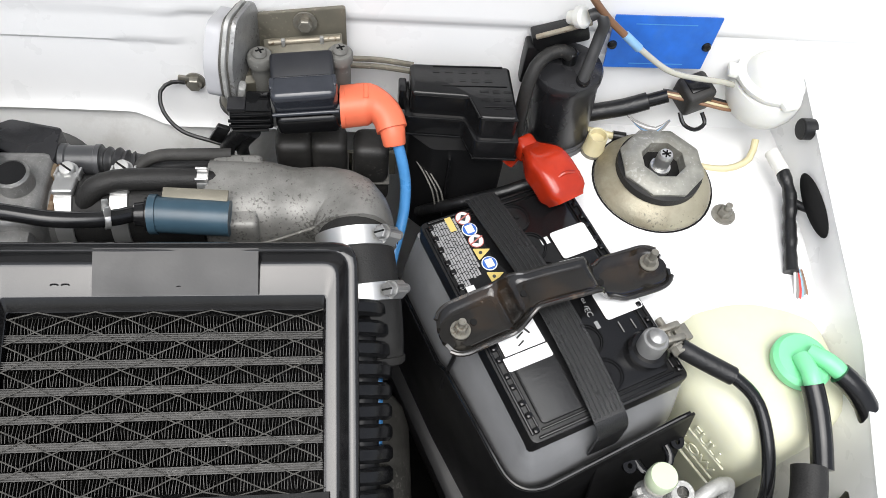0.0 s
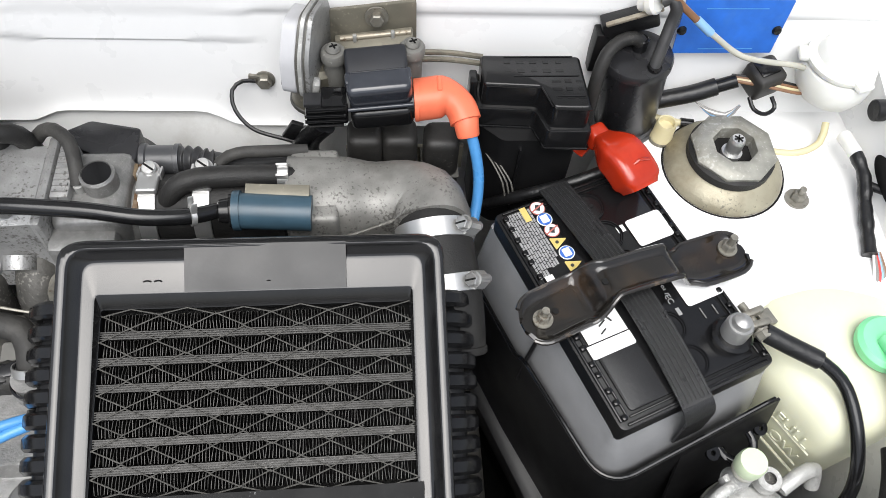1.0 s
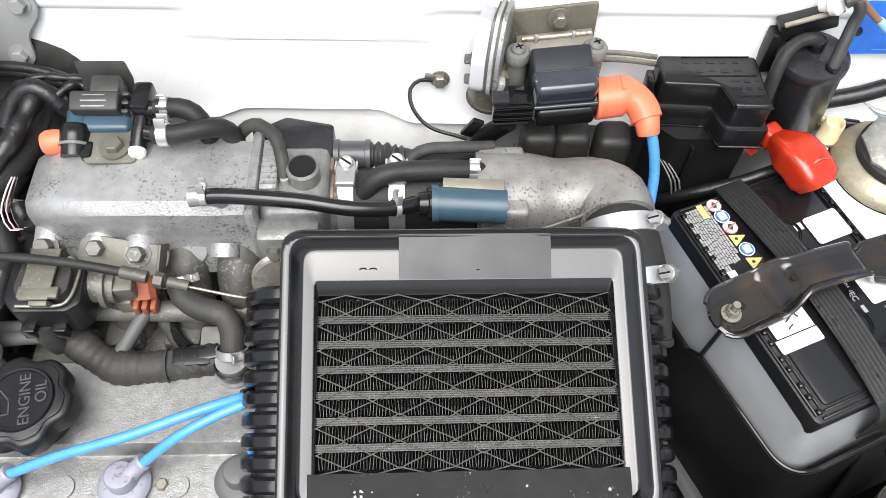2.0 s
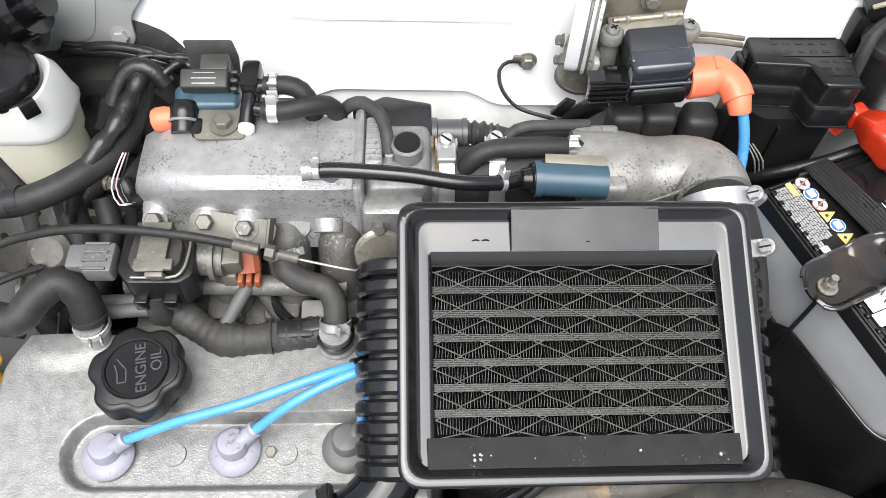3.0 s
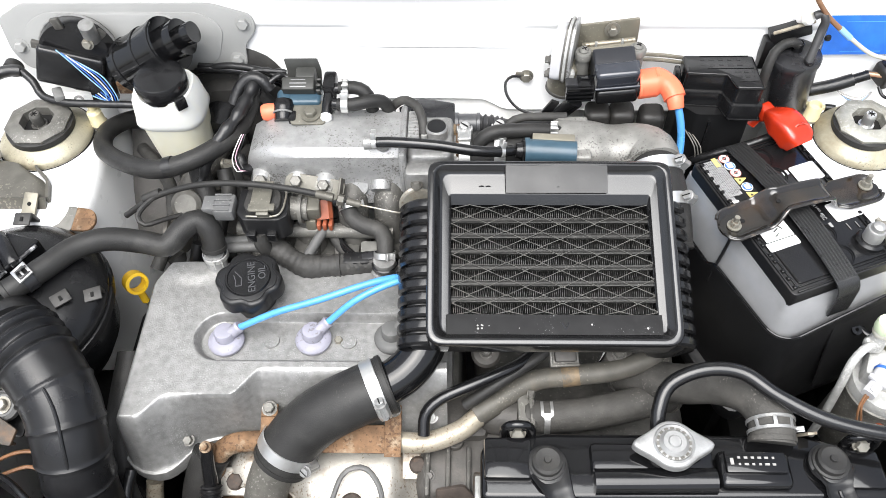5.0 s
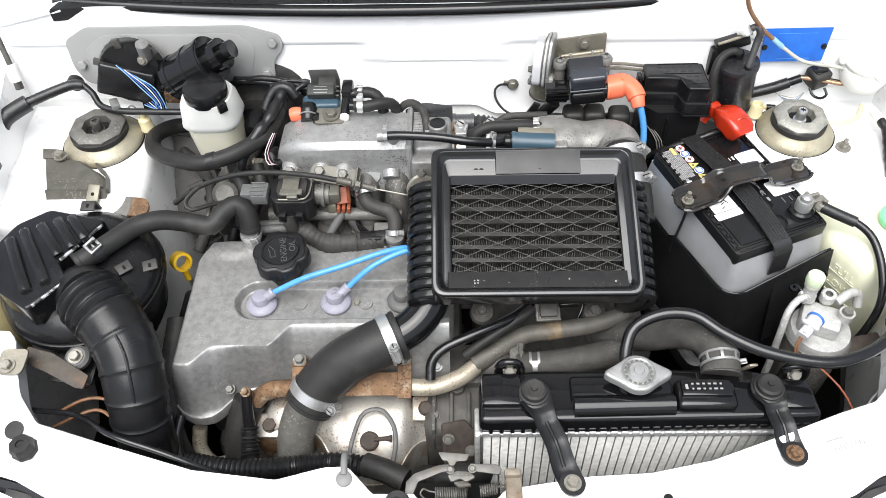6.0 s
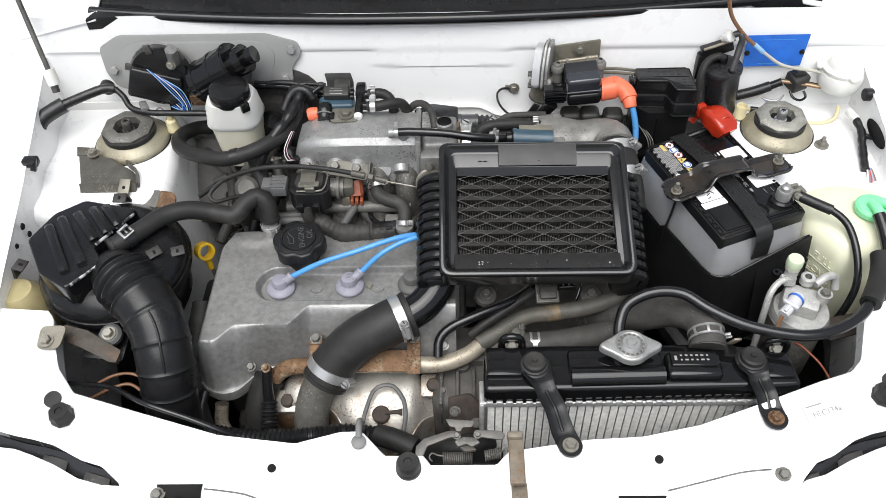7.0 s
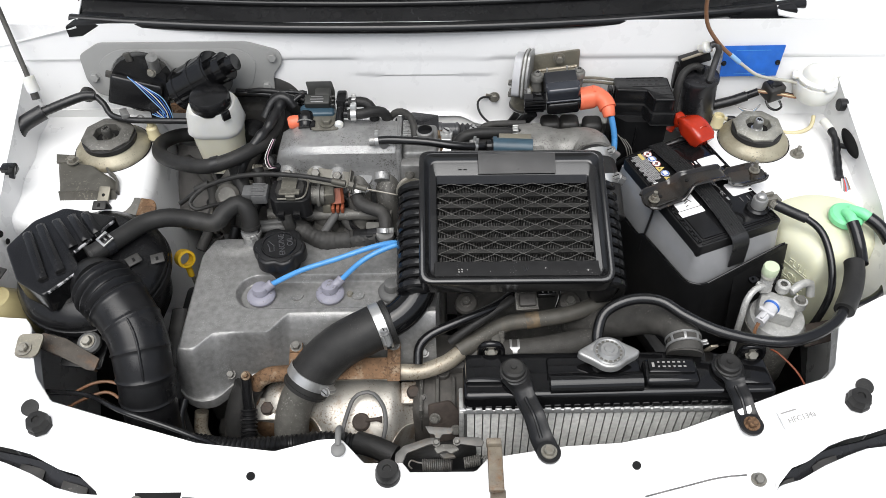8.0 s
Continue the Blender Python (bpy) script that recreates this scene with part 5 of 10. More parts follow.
for i in range(10):
    x = -0.0575 + 0.0022 * i
    y = 0.087
    bars = []
    while y > 0.030 + 0.0012 * i:
        n = rnd.uniform(0.002, 0.006)
        bars.append(box(x, y - n / 2, TOP + 0.0004, 0.0016, n, 0.0004))
        y -= n + 0.0007
    tagged(part("text_bar", on_bat(joined(*bars)), PRINT, battery_lid), kind="stuff")
flat_on_lid("yellow_label", [(-0.0445, 0.076), (-0.0395, 0.076), (-0.0395, 0.089), (-0.0445, 0.089)], 0.0012, SIGN_YELLOW)
flat_on_lid("square_code", [(-0.055, 0.022), (-0.0485, 0.022), (-0.0485, 0.029), (-0.055, 0.029)], 0.0008, PAPER)
# white stickers
flat_on_lid("sticker", rounded([(0.025, 0.023), (0.0555, 0.023), (0.0555, 0.0475), (0.025, 0.0475)], 0.003), 0.0010, PAPER, "white sticker")
flat_on_lid("sticker", [(0.016, 0.040), (0.0225, 0.040), (0.0225, 0.046), (0.016, 0.046)], 0.0008, PAPER)
flat_on_lid("sticker", rounded([(0.029, -0.034), (0.0605, -0.034), (0.0605, -0.010), (0.029, -0.010)], 0.003), 0.0010, PAPER, "white sticker")
flat_on_lid("sticker", [(-0.053, -0.031), (-0.021, -0.031), (-0.021, -0.005), (-0.053, -0.005)], 0.0010, PAPER, "white sticker")
flat_on_lid("sticker", rounded([(-0.0555, -0.0425), (-0.0205, -0.0425), (-0.0205, -0.032), (-0.0555, -0.032)], [0.002, 0.002, 0, 0]), 0.0010, PAPER, "white sticker")
for x, y, w, h in ((-0.034, -0.016, 0.006, 0.0014), (-0.036, -0.020, 0.007, 0.0012), (-0.030, -0.018, 0.0013, 0.007), (-0.038, -0.026, 0.006, 0.0012)):
    part("scribble", on_bat(orient(box(0, 0, 0, w, h, 0.0004), pose(x, y, TOP + 0.0013, 0, 0, 25))), INK, battery_lid)
letters("40B19L/EC", 0.0065, BAT @ pose(0.0195, -0.012, TOP + 0.0006, 0, 0, -90), PRINT, battery_lid)
for x, y, w, h in ((0.036, -0.042, 0.0009, 0.009), (0.046, -0.043, 0.0009, 0.008), (0.0205, -0.034, 0.003, 0.006)):
    part("text_bar", on_bat(box(x, y, TOP + 0.0005, w, h, 0.0004)), PRINT if w > 0.001 else GREY_PLASTIC, battery_lid)
# webbing handle across the lid
def strap_pt(a, b):
    y = -L2 - 0.004 + (2 * L2 + 0.008) * a
    z = TOP + 0.003 + 0.004 * math.sin(a * math.pi)
    return BAT @ Vector((-0.008 + 0.0245 * (b - 0.5) + 0.003 * math.sin(a * 4), y, z + 0.003 * math.sin(a * math.pi) ** 0.5))
strap = part("strap", grid(lin(0, 1, 40), lin(0, 1, 8), strap_pt, 0.0015), STRAP, battery, "ribbed black webbing strap")
part("strap_end", grid(lin(0, 1, 12), lin(0, 1, 8), lambda a, b: BAT @ Vector((-0.008 + 0.0245 * (b - 0.5) + 0.004 * a, -L2 - 0.004 - 0.0085 * math.sin(min(a * 3.5, 1.57)), TOP + 0.003 - 0.05 * a * a ** 0.4)), 0.0015), STRAP, battery)
for i in range(7):
    part("strap_rib", tube([strap_pt(a, 0.08 + 0.14 * i) + Vector((0, 0, 0.0006)) for a in lin(0.01, 0.99, 14)], 0.0005, 5, 0.02), STRAP, strap)
# posts
neg = thing("battery_terminal", BAT @ Vector((0.0435, -0.0655, TOP)), "grey lead clamp on the bare battery post", "terminal")
part("post_collar", on_bat(lathe([(0, 0), (0.016, 0), (0.0165, 0.004), (0.014, 0.006), (0, 0.006)], (0.0435, -0.0655, TOP), seg=28)), BLACK, neg)
part("clamp_ring", on_bat(lathe([(0.0072, 0), (0.0108, 0), (0.0108, 0.012), (0.0095, 0.014), (0.0072, 0.014)], (0.0435, -0.0655, TOP + 0.005), seg=28)), CAP_STEEL, neg)
part("post", on_bat(lathe([(0, 0), (0.0078, 0), (0.0076, 0.016), (0.0066, 0.0190), (0.004, 0.0207), (0, 0.0212)], (0.0435, -0.0655, TOP + 0.004), seg=24)), CAP_STEEL, neg)
part("clamp_ear", on_bat(joined(orient(box(0, 0, 0, 0.022, 0.006, 0.012, 0.002), pose(0.0585, -0.0695, TOP + 0.011, 0, 0, -8)), orient(box(0, 0, 0, 0.022, 0.006, 0.012, 0.002), pose(0.0595, -0.0595, TOP + 0.011, 0, 0, -2)), box(0.0715, -0.0665, TOP + 0.010, 0.012, 0.014, 0.004, 0.001))), ZINC, neg)
part("clamp_bolt", on_bat(joined(cyl((0.0595, -0.081, TOP + 0.011), (0.0595, -0.049, TOP + 0.011), 0.003, seg=12), hexhead((0.0595, -0.074, TOP + 0.011), (0, -1, 0), 0.0052, 0.006, 1.2))), ZINC, neg)
neg.scale = (0.90, 0.90, 1.10)
pos_cap = thing("terminal_cover", BAT @ Vector((0.045, 0.070, TOP)), "red soft plastic cover over the positive terminal", "cover")
bm = tube([(0.3665, 0.446, 0.815), (0.369, 0.4405, 0.8175), (0.3735, 0.431, 0.820), (0.3805, 0.418, 0.821), (0.3875, 0.406, 0.8165), (0.3915, 0.3985, 0.812)], lambda t, s: 0.0080 + 0.0086 * smooth01(t * 2.2) - 0.0042 * smooth01((t - 0.86) / 0.14), 40, 0.0025, square=0.5, flat=0.86)
part("hood", bm, RED, pos_cap)
part("hood_rib", tube([(0.3770, 0.4030, 0.8265), (0.3870, 0.4085, 0.8342), (0.4000, 0.4135, 0.8285)], 0.0013, 8, 0.002), RED, pos_cap)
part("knob", orient(box(0, 0, 0, 0.0165, 0.016, 0.018, 0.004, 3), pose(0.3645, 0.4470, 0.8160, 10, 0, 30)), RED, pos_cap)
part("tail", tube([(0.367, 0.448, 0.812), (0.360, 0.453, 0.805), (0.353, 0.451, 0.795)], 0.008, 14, 0.005, square=0.2), RED, pos_cap)

# hold-down bar across the battery, with its long bolts
bar = thing("battery_hold_down", (0.374, 0.318, TOP), "black steel battery hold-down bar with rusty edges", "bracket")
A, B = Vector((0.300, 0.291, 0.803)), Vector((0.449, 0.346, 0.803))
along = (B - A).normalized()
side = Vector((-along.y, along.x, 0))


def bar_pt(a, b):
    t = -0.012 + 0.183 * a
    rise = 0.016 * smooth01((t - 0.035) / 0.020) * smooth01((0.115 - t) / 0.012)
    half = 0.0200 - 0.0062 * smooth01((t - 0.040) / 0.02) + 0.0045 * smooth01((t - 0.115) / 0.012)
    end = min(t + 0.012, 0.171 - t)
    half *= math.sqrt(max(0.0, 1 - (1 - min(1.0, end / 0.016)) ** 2)) * 0.65 + 0.35 if end < 0.016 else 1
    s = (b - 0.5) * 2
    crown = 0.004 * (abs(s) ** 6)
    return A + along * t + side * (half * s + 0.004 * math.sin(a * 5)) + Vector((0, 0, rise + crown))


plate_ob = part("bar", grid(lin(0, 1, 70), lin(0, 1, 14), bar_pt, 0.0025), BAR, bar)
for k in (0, 1):
    part("rolled_edge", tube([bar_pt(a, k) + Vector((0, 0, 0.0002)) for a in lin(0.01, 0.99, 50)], 0.0017, 8, smooth=False), BAR_EDGE, plate_ob)
for p, h in ((A + along * 0.003, 0.010), (B, 0.012)):
    part("hold_nut", joined(hexhead(p + Vector((0, 0, 0.003)), (0, 0, 1), 0.0052, 0.006, 1.4), cyl(p, p + Vector((0, 0, 0.007 + h)), 0.0028, seg=12)), ZINC, bar, "corroded zinc nut on a stud")
for f in (0.35, 0.70, 0.145):
    part("hole", cyl(bar_pt(f, 0.5) + Vector((0, 0, 0.0005)), bar_pt(f, 0.5) + Vector((0, 0, 0.0032)), 0.0025, seg=12), DEEP_SHADE, plate_ob)
part("hook_rod", tube([(0.3065, 0.2945, 0.803), (0.3045, 0.2930, 0.77), (0.2985, 0.2885, 0.733), (0.297, 0.287, 0.715)], 0.0018, 8), BLACK_SATIN, bar)
part("hook_bolt", tube([B, B + Vector((0.0, 0.0, -0.12))], 0.003, 10, smooth=False), ZINC, bar)

# cover round the battery and its tray
tray = thing("battery_tray", BAT @ Matrix.Translation((0, 0, 0.55)), "charcoal plastic battery surround on a black tray", "tray")


# a thin black tub that wraps the front half of the case, its rim rising along the front
TUB = [(-W2 - 0.0160, L2), (-W2 - 0.0160, 0.05), (-W2 - 0.0160, 0.008), (-W2 - 0.0160, -0.004)] + rounded([(-W2 - 0.0158, -0.01), (-W2 - 0.0102, -L2 - 0.0185), (W2 - 0.010, -L2 - 0.0185), (W2 - 0.002, -L2 - 0.0185)], [0, 0.026, 0, 0], 8)


def tub_pt(a, b):
    p = TUB[int(a)]
    top = 0.743 - 0.012 * smooth01((p[1] + 0.006) / 0.014) + 0.030 * smooth01((p[0] + 0.03) / 0.09) * (p[1] < -L2)
    return BAT @ Vector((p[0], p[1] - 0.010 * b * (p[1] < -L2), top - 0.15 * b))


part("tub", grid(range(len(TUB)), lin(0, 1, 6), tub_pt, 0.002), BLACK_SATIN, tray)
part("tub_rim", tube([tub_pt(i, 0) for i in range(len(TUB))], 0.0016, 8, smooth=False), BLACK_GLOSS, tray)
part("tray_skirt", on_bat(prism(rounded([(-W2 - 0.03, -L2 - 0.024), (W2 + 0.012, -L2 - 0.024), (W2 + 0.012, L2 + 0.01), (-W2 - 0.03, L2 + 0.01)], 0.02), 0.58, 0.60, 0.006)), BLACK_SATIN, tray)
part("splash_plate", grid(lin(0, 1, 10), lin(0, 1, 8), lambda a, b: BAT @ Vector((-0.01 + 0.075 * a, -L2 - 0.0205 - 0.02 * b, 0.745 + 0.027 * a - 0.10 * b)), 0.002), BLACK_SATIN, tray)
part("hook", on_bat(tube([(0.026, -L2 - 0.024, 0.728), (0.027, -L2 - 0.034, 0.728), (0.033, -L2 - 0.041, 0.729), (0.042, -L2 - 0.041, 0.731), (0.049, -L2 - 0.034, 0.734), (0.049, -L2 - 0.026, 0.736)], 0.0034, 10, 0.003, flat=0.6)), BLACK_GLOSS, tray)
for x in (0.018, 0.058):
    part("hook_ear", on_bat(lathe([(0.002, 0), (0.0055, 0), (0.0055, 0.003), (0.002, 0.003)], (x, -L2 - 0.027, 0.729 + 0.2 * (x - 0.02)), (0, -0.4, 1), 18)), BLACK_GLOSS, tray)
# leg below the tray, its shade put into the near-black colour
part("leg", on_bat(box(0, 0, 0.49, 0.11, 0.15, 0.22, 0.006)), DEEP_SHADE, tray)

# ---- right-hand rear corner ----
fuse = thing("fuse_box", (0.315, 0.47, 0.72), "black plastic fuse box with a stepped lid", "fuse box")
lid = rounded([(0.272, 0.497), (0.350, 0.495), (0.352, 0.441), (0.323, 0.442), (0.316, 0.463), (0.272, 0.466)], 0.004)
part("lid", prism(lid, 0.832, 0.856, 0.004, 3), BLACK, fuse)
part("lid_skirt", prism(rounded([(0.268, 0.500), (0.354, 0.498), (0.356, 0.437), (0.321, 0.438), (0.314, 0.459), (0.268, 0.462)], 0.004), 0.812, 0.833, 0.002), BLACK, fuse)
part("body", prism(rounded([(0.272, 0.497), (0.350, 0.495), (0.350, 0.445), (0.29, 0.446), (0.272, 0.463)], 0.004), 0.70, 0.813), BLACK_SATIN, fuse)
part("latch", box(0.2665, 0.481, 0.838, 0.006, 0.014, 0.022, 0.0015), BLACK, fuse)
part("latch", box(0.355, 0.466, 0.822, 0.006, 0.014, 0.022, 0.0015), BLACK, fuse)
part("rib", joined(box(0.29, 0.459, 0.775, 0.002, 0.006, 0.07), box(0.305, 0.445, 0.765, 0.002, 0.006, 0.08)), BLACK, fuse)
for a, b, z in (((0.274, 0.4655), (0.3165, 0.4625), 0.8550), ((0.3235, 0.4415), (0.3515, 0.4405), 0.8550), ((0.316, 0.4625), (0.3225, 0.4425), 0.8550), ((0.270, 0.4615), (0.3145, 0.4585), 0.8135), ((0.3215, 0.4375), (0.3555, 0.4365), 0.8135), ((0.3145, 0.4585), (0.3215, 0.4375), 0.8135), ((0.3560, 0.438), (0.3540, 0.497), 0.8135)):
    part("lid_edge", tube([(*a, z), (*b, z)], 0.0011, 8, smooth=False), BLACK_GLOSS, fuse)
for y, x0, x1 in ((0.4735, 0.296, 0.346), (0.4935, 0.290, 0.344), (0.4525, 0.327, 0.348)):
    part("lid_rib", box((x0 + x1) / 2, y, 0.8562, x1 - x0, 0.0010, 0.0008, 0.0002), BLACK_GLOSS, fuse)
rnd = random.Random(7)
for i, (x, y) in enumerate([(0.292 + 0.010 * k, 0.488) for k in range(5)] + [(0.292 + 0.010 * k, 0.479) for k in range(5)] + [(0.328 + 0.009 * k, 0.468 - 0.008 * j) for k in range(3) for j in range(3)]):
    part("moulded_mark", box(x, y, 0.85595, rnd.uniform(0.004, 0.007), rnd.uniform(0.002, 0.004), 0.0005), BLACK, fuse)

canister = thing("charcoal_canister", (0.405, 0.50, 0.74), "satin black cylindrical charcoal canister by the bulkhead", "canister")
axis = Vector((-0.010, 0.000, 0.105)).normalized()
foot = Vector((0.4045, 0.4955, 0.775))
part("shell", lathe([(0, 0), (0.024, 0), (0.0262, 0.004), (0.0262, 0.074), (0.0280, 0.075), (0.0282, 0.080), (0.0268, 0.0825), (0.020, 0.0850), (0, 0.0865)], foot, axis, 36), CHARCOAL, canister)
part("rim", lathe([(0.026, 0), (0.0290, 0.0005), (0.0290, 0.0035), (0.0275, 0.0045), (0.0275, 0.0080), (0.0262, 0.0095)], foot + axis * 0.001, axis, 36), IDLE_GREY, canister)
part("bracket", joined(box(0.370, 0.514, 0.845, 0.012, 0.014, 0.04, 0.002), orient(box(0, 0, 0, 0.044, 0.014, 0.016, 0.002), pose(0.389, 0.514, 0.874, 0, -20, 0))), BLACK_SATIN, canister)
part("bracket_edge", orient(box(0, 0, 0, 0.044, 0.004, 0.003, 0.001), pose(0.389, 0.507, 0.884, 0, -22, 0)), TAN_PIPE, canister, "chipped bare edge of the bracket")
part("port", cyl((0.397, 0.497, 0.853), (0.3965, 0.497, 0.872), 0.0055, seg=14, bev=0.001), BLACK, canister)
part("port", cyl((0.404, 0.478, 0.851), (0.405, 0.477, 0.862), 0.0055, seg=14), BLACK, canister)
hose("vent_hose", [(0.396, 0.4965, 0.868), (0.390, 0.497, 0.872), (0.379, 0.4955, 0.870), (0.368, 0.487, 0.864), (0.363, 0.478, 0.850), (0.362, 0.474, 0.825), (0.363, 0.475, 0.79)], 0.0054, RUBBER, "dull rubber vent hose curving down the canister")
hose("vent_hose", [(0.4045, 0.4775, 0.858), (0.409, 0.486, 0.874), (0.414, 0.496, 0.890), (0.415, 0.498, 0.899), (0.411, 0.503, 0.905), (0.404, 0.503, 0.902)], 0.0047, IDLE_RUBBER, "dull rubber vent hose looping to a check valve")
solo("check_valve", lathe([(0, 0), (0.0065, 0), (0.0085, 0.002), (0.0085, 0.007), (0.006, 0.009), (0.005, 0.016), (0, 0.016)], (0.402, 0.504, 0.900), (-0.5, 0.5, -0.5), 20), MILK, "white plastic check valve by the canister", "valve")

plate = thing("blue_plate", (0.473, 0.512, 0.860), "scuffed blue information plate riveted to the bulkhead", "plate")
bm = prism(rounded([(-0.043, -0.0175), (0.0395, -0.0175), (0.0445, 0.029), (-0.043, 0.029)], 0.001), 0, 0.0012)
part("sheet", orient(bm, pose(0.473, 0.5130, 0.862, 78, 0, 0)), BLUE_PLATE, plate)
for x in (-0.040, 0.038):
    part("rivet", orient(lathe([(0, 0.003), (0.003, 0.002), (0.004, 0), (0, 0)], (x, 0.003, 0.0012)), pose(0.473, 0.5130, 0.862, 78, 0, 0)), BLACK, plate)
for i, (y, w) in enumerate(((0.022, 0.05), (-0.0135, 0.045))):
    part("text_bar", orient(box(0.0, y, 0.0014, w, 0.0007, 0.0003), pose(0.473, 0.5130, 0.862, 78, 0, 0)), BLUE_LEAD, plate)

# coil and igniter
CO = Matrix.Translation((0, 0, 0.007))
coil = thing("ignition_coil", (0.20, 0.475, 0.80), "blue-black ignition coil on a passivated steel bracket", "ignition coil")
part("core_block", orient(box(0, 0, 0, 0.046, 0.030, 0.034, 0.003, 3), pose(0.1925, 0.4750, 0.8580, 20, -4, 3)), COIL_DARK, coil)
part("winding", orient(joined(box(0, 0, -0.002, 0.0475, 0.020, 0.040, 0.0050, 5), box(0, 0.004, -0.001, 0.0485, 0.010, 0.036, 0.002)), pose(0.1940, 0.4570, 0.8580, 14, -4, 3)), COIL_BLUE, coil)
part("seam", tube([(0.1705, 0.4448, 0.8515), (0.2185, 0.4473, 0.8545)], 0.0016, 10, smooth=False), COIL_BLUE, coil)
part("foot_case", orient(box(0, 0, 0, 0.047, 0.018, 0.020, 0.005, 4), pose(0.1955, 0.4530, 0.8400, 4, -3, 3)), BLACK, coil)
part("tower", lathe([(0, 0), (0.012, 0), (0.012, 0.008), (0.0085, 0.010), (0.0085, 0.02), (0, 0.02)], (0.214, 0.458, 0.845), (1, 0, 0.02), 22), BLACK, coil)
part("socket", joined(box(0.1605, 0.453, 0.848, 0.020, 0.020, 0.020, 0.002), box(0.1475, 0.451, 0.846, 0.016, 0.018, 0.018, 0.002)), BLACK_GLOSS, coil)
for z, w in ((0.8560, 0.026), (0.8495, 0.030), (0.8440, 0.030), (0.8390, 0.026)):
    part("socket_rib", tube([(0.1540 - w / 2, 0.4405, z), (0.1540 + w / 2, 0.4410, z + 0.001)], 0.0013, 8, smooth=False), BLACK_GLOSS, coil)
part("socket_latch", box(0.1450, 0.4500, 0.8570, 0.013, 0.012, 0.004, 0.001), CHARCOAL, coil)
part("lamination", box(0.1710, 0.4550, 0.8510, 0.0022, 0.016, 0.030, 0.0006), CAST, coil)
boot = thing("coil_boot", (0.255, 0.455, 0.82), "orange rubber boot on the coil tower", "boot")
part("collar", lathe([(0.0130, 0), (0.0160, 0.0004), (0.0160, 0.0034), (0.0150, 0.0042)], (0.2195, 0.4585, 0.8465), (1, 0, 0.05), 26), ORANGE, boot)
part("sleeve", tube([(0.2215, 0.4585, 0.8468), (0.2305, 0.4585, 0.8485), (0.2405, 0.4585, 0.8500), (0.2492, 0.4550, 0.8500), (0.2547, 0.4480, 0.8475), (0.2575, 0.4400, 0.8435)], lambda t, s: 0.0148 - 0.0036 * smooth01((t - 0.38) / 0.27), 26, 0.003, square=0.10), ORANGE, boot)
part("skirt", lathe([(0.0094, 0), (0.0098, 0.001), (0.0086, 0.0135), (0.0078, 0.0148), (0.004, 0.0148)], (0.2573, 0.4422, 0.8450), (0.16, -0.72, -0.69), 24), ORANGE, boot)
part("sleeve_rib", box(0.2380, 0.4590, 0.8632, 0.004, 0.014, 0.004, 0.001), ORANGE, boot)
hose("coil_lead", [(0.2620, 0.4325, 0.8355), (0.2660, 0.425, 0.822), (0.2690, 0.416, 0.803), (0.2670, 0.400, 0.783), (0.258, 0.37, 0.762), (0.248, 0.32, 0.735), (0.247, 0.26, 0.715), (0.244, 0.21, 0.700)], 0.0043, BLUE_LEAD, "bright blue coil lead dropping beside the cooler", "cable", "spark leads")
bracket = thing("coil_bracket", (0.19, 0.51, 0.80), "passivated steel bracket bolted to the bulkhead", "bracket")
part("back_plate", orient(prism(rounded([(-0.037, -0.05), (0.036, -0.05), (0.034, 0.0385), (-0.037, 0.029)], 0.003), 0, 0.003, 0.0006), pose(0.189, 0.519, 0.850, 86, 0, 0)), OLIVE, bracket)
part("shelf", orient(box(0, 0, 0, 0.060, 0.020, 0.003, 0.001), pose(0.191, 0.505, 0.8590, 24, -8, 0)), OLIVE, bracket)
part("shelf_step", tube([(0.165, 0.5095, 0.8600), (0.219, 0.5095, 0.8670)], 0.0022, 10, smooth=False), TAN_PIPE, bracket)
for x, z in ((0.176, 0.8625), (0.205, 0.8662)):
    part("fold_nib", box(x, 0.5075, z, 0.0030, 0.003, 0.007, 0.0008), ALU, bracket)
part("plate_bolt", hexhead((0.193, 0.515, 0.8770), (0, -1, 0.1), 0.0056, 0.006, 1.6), ZINC, bracket)
part("bolt_socket", cyl((0.193, 0.5095, 0.8776), (0.193, 0.5085, 0.8777), 0.0034, seg=12), GRIMY, bracket)
for x, z in ((0.1600, 0.8300), (0.2190, 0.8350)):
    part("mount", lathe([(0, 0), (0.0080, 0), (0.0080, 0.020), (0.0072, 0.024), (0.0072, 0.028), (0.0096, 0.030), (0.0098, 0.036), (0.0085, 0.038), (0.0070, 0.0385), (0, 0.0385)], (x, 0.489, z), seg=22), PALE_MOUNT, bracket)
    part("mount_screw", lathe([(0, 0), (0.0056, 0), (0.0056, 0.002), (0.0040, 0.004), (0, 0.0046)], (x, 0.489, z + 0.0385), (0.1, -0.1, 1), 18), PALE_MOUNT, bracket)
    for g in (25, 115):
        part("screw_cross", orient(box(0, 0, 0, 0.0062, 0.0012, 0.0006), pose(x + 0.0005, 0.4885, z + 0.0430, 6, 6, g)), DEEP_SHADE, bracket)
solenoid = thing("vacuum_motor", (0.14, 0.50, 0.80), "dusty layered housing with a white cap beside the coil bracket", "actuator")
out = rounded([(0.0, -0.032), (0.026, -0.024), (0.030, 0.012), (0.016, 0.036), (-0.018, 0.038), (-0.030, 0.010), (-0.026, -0.022)], 0.008)
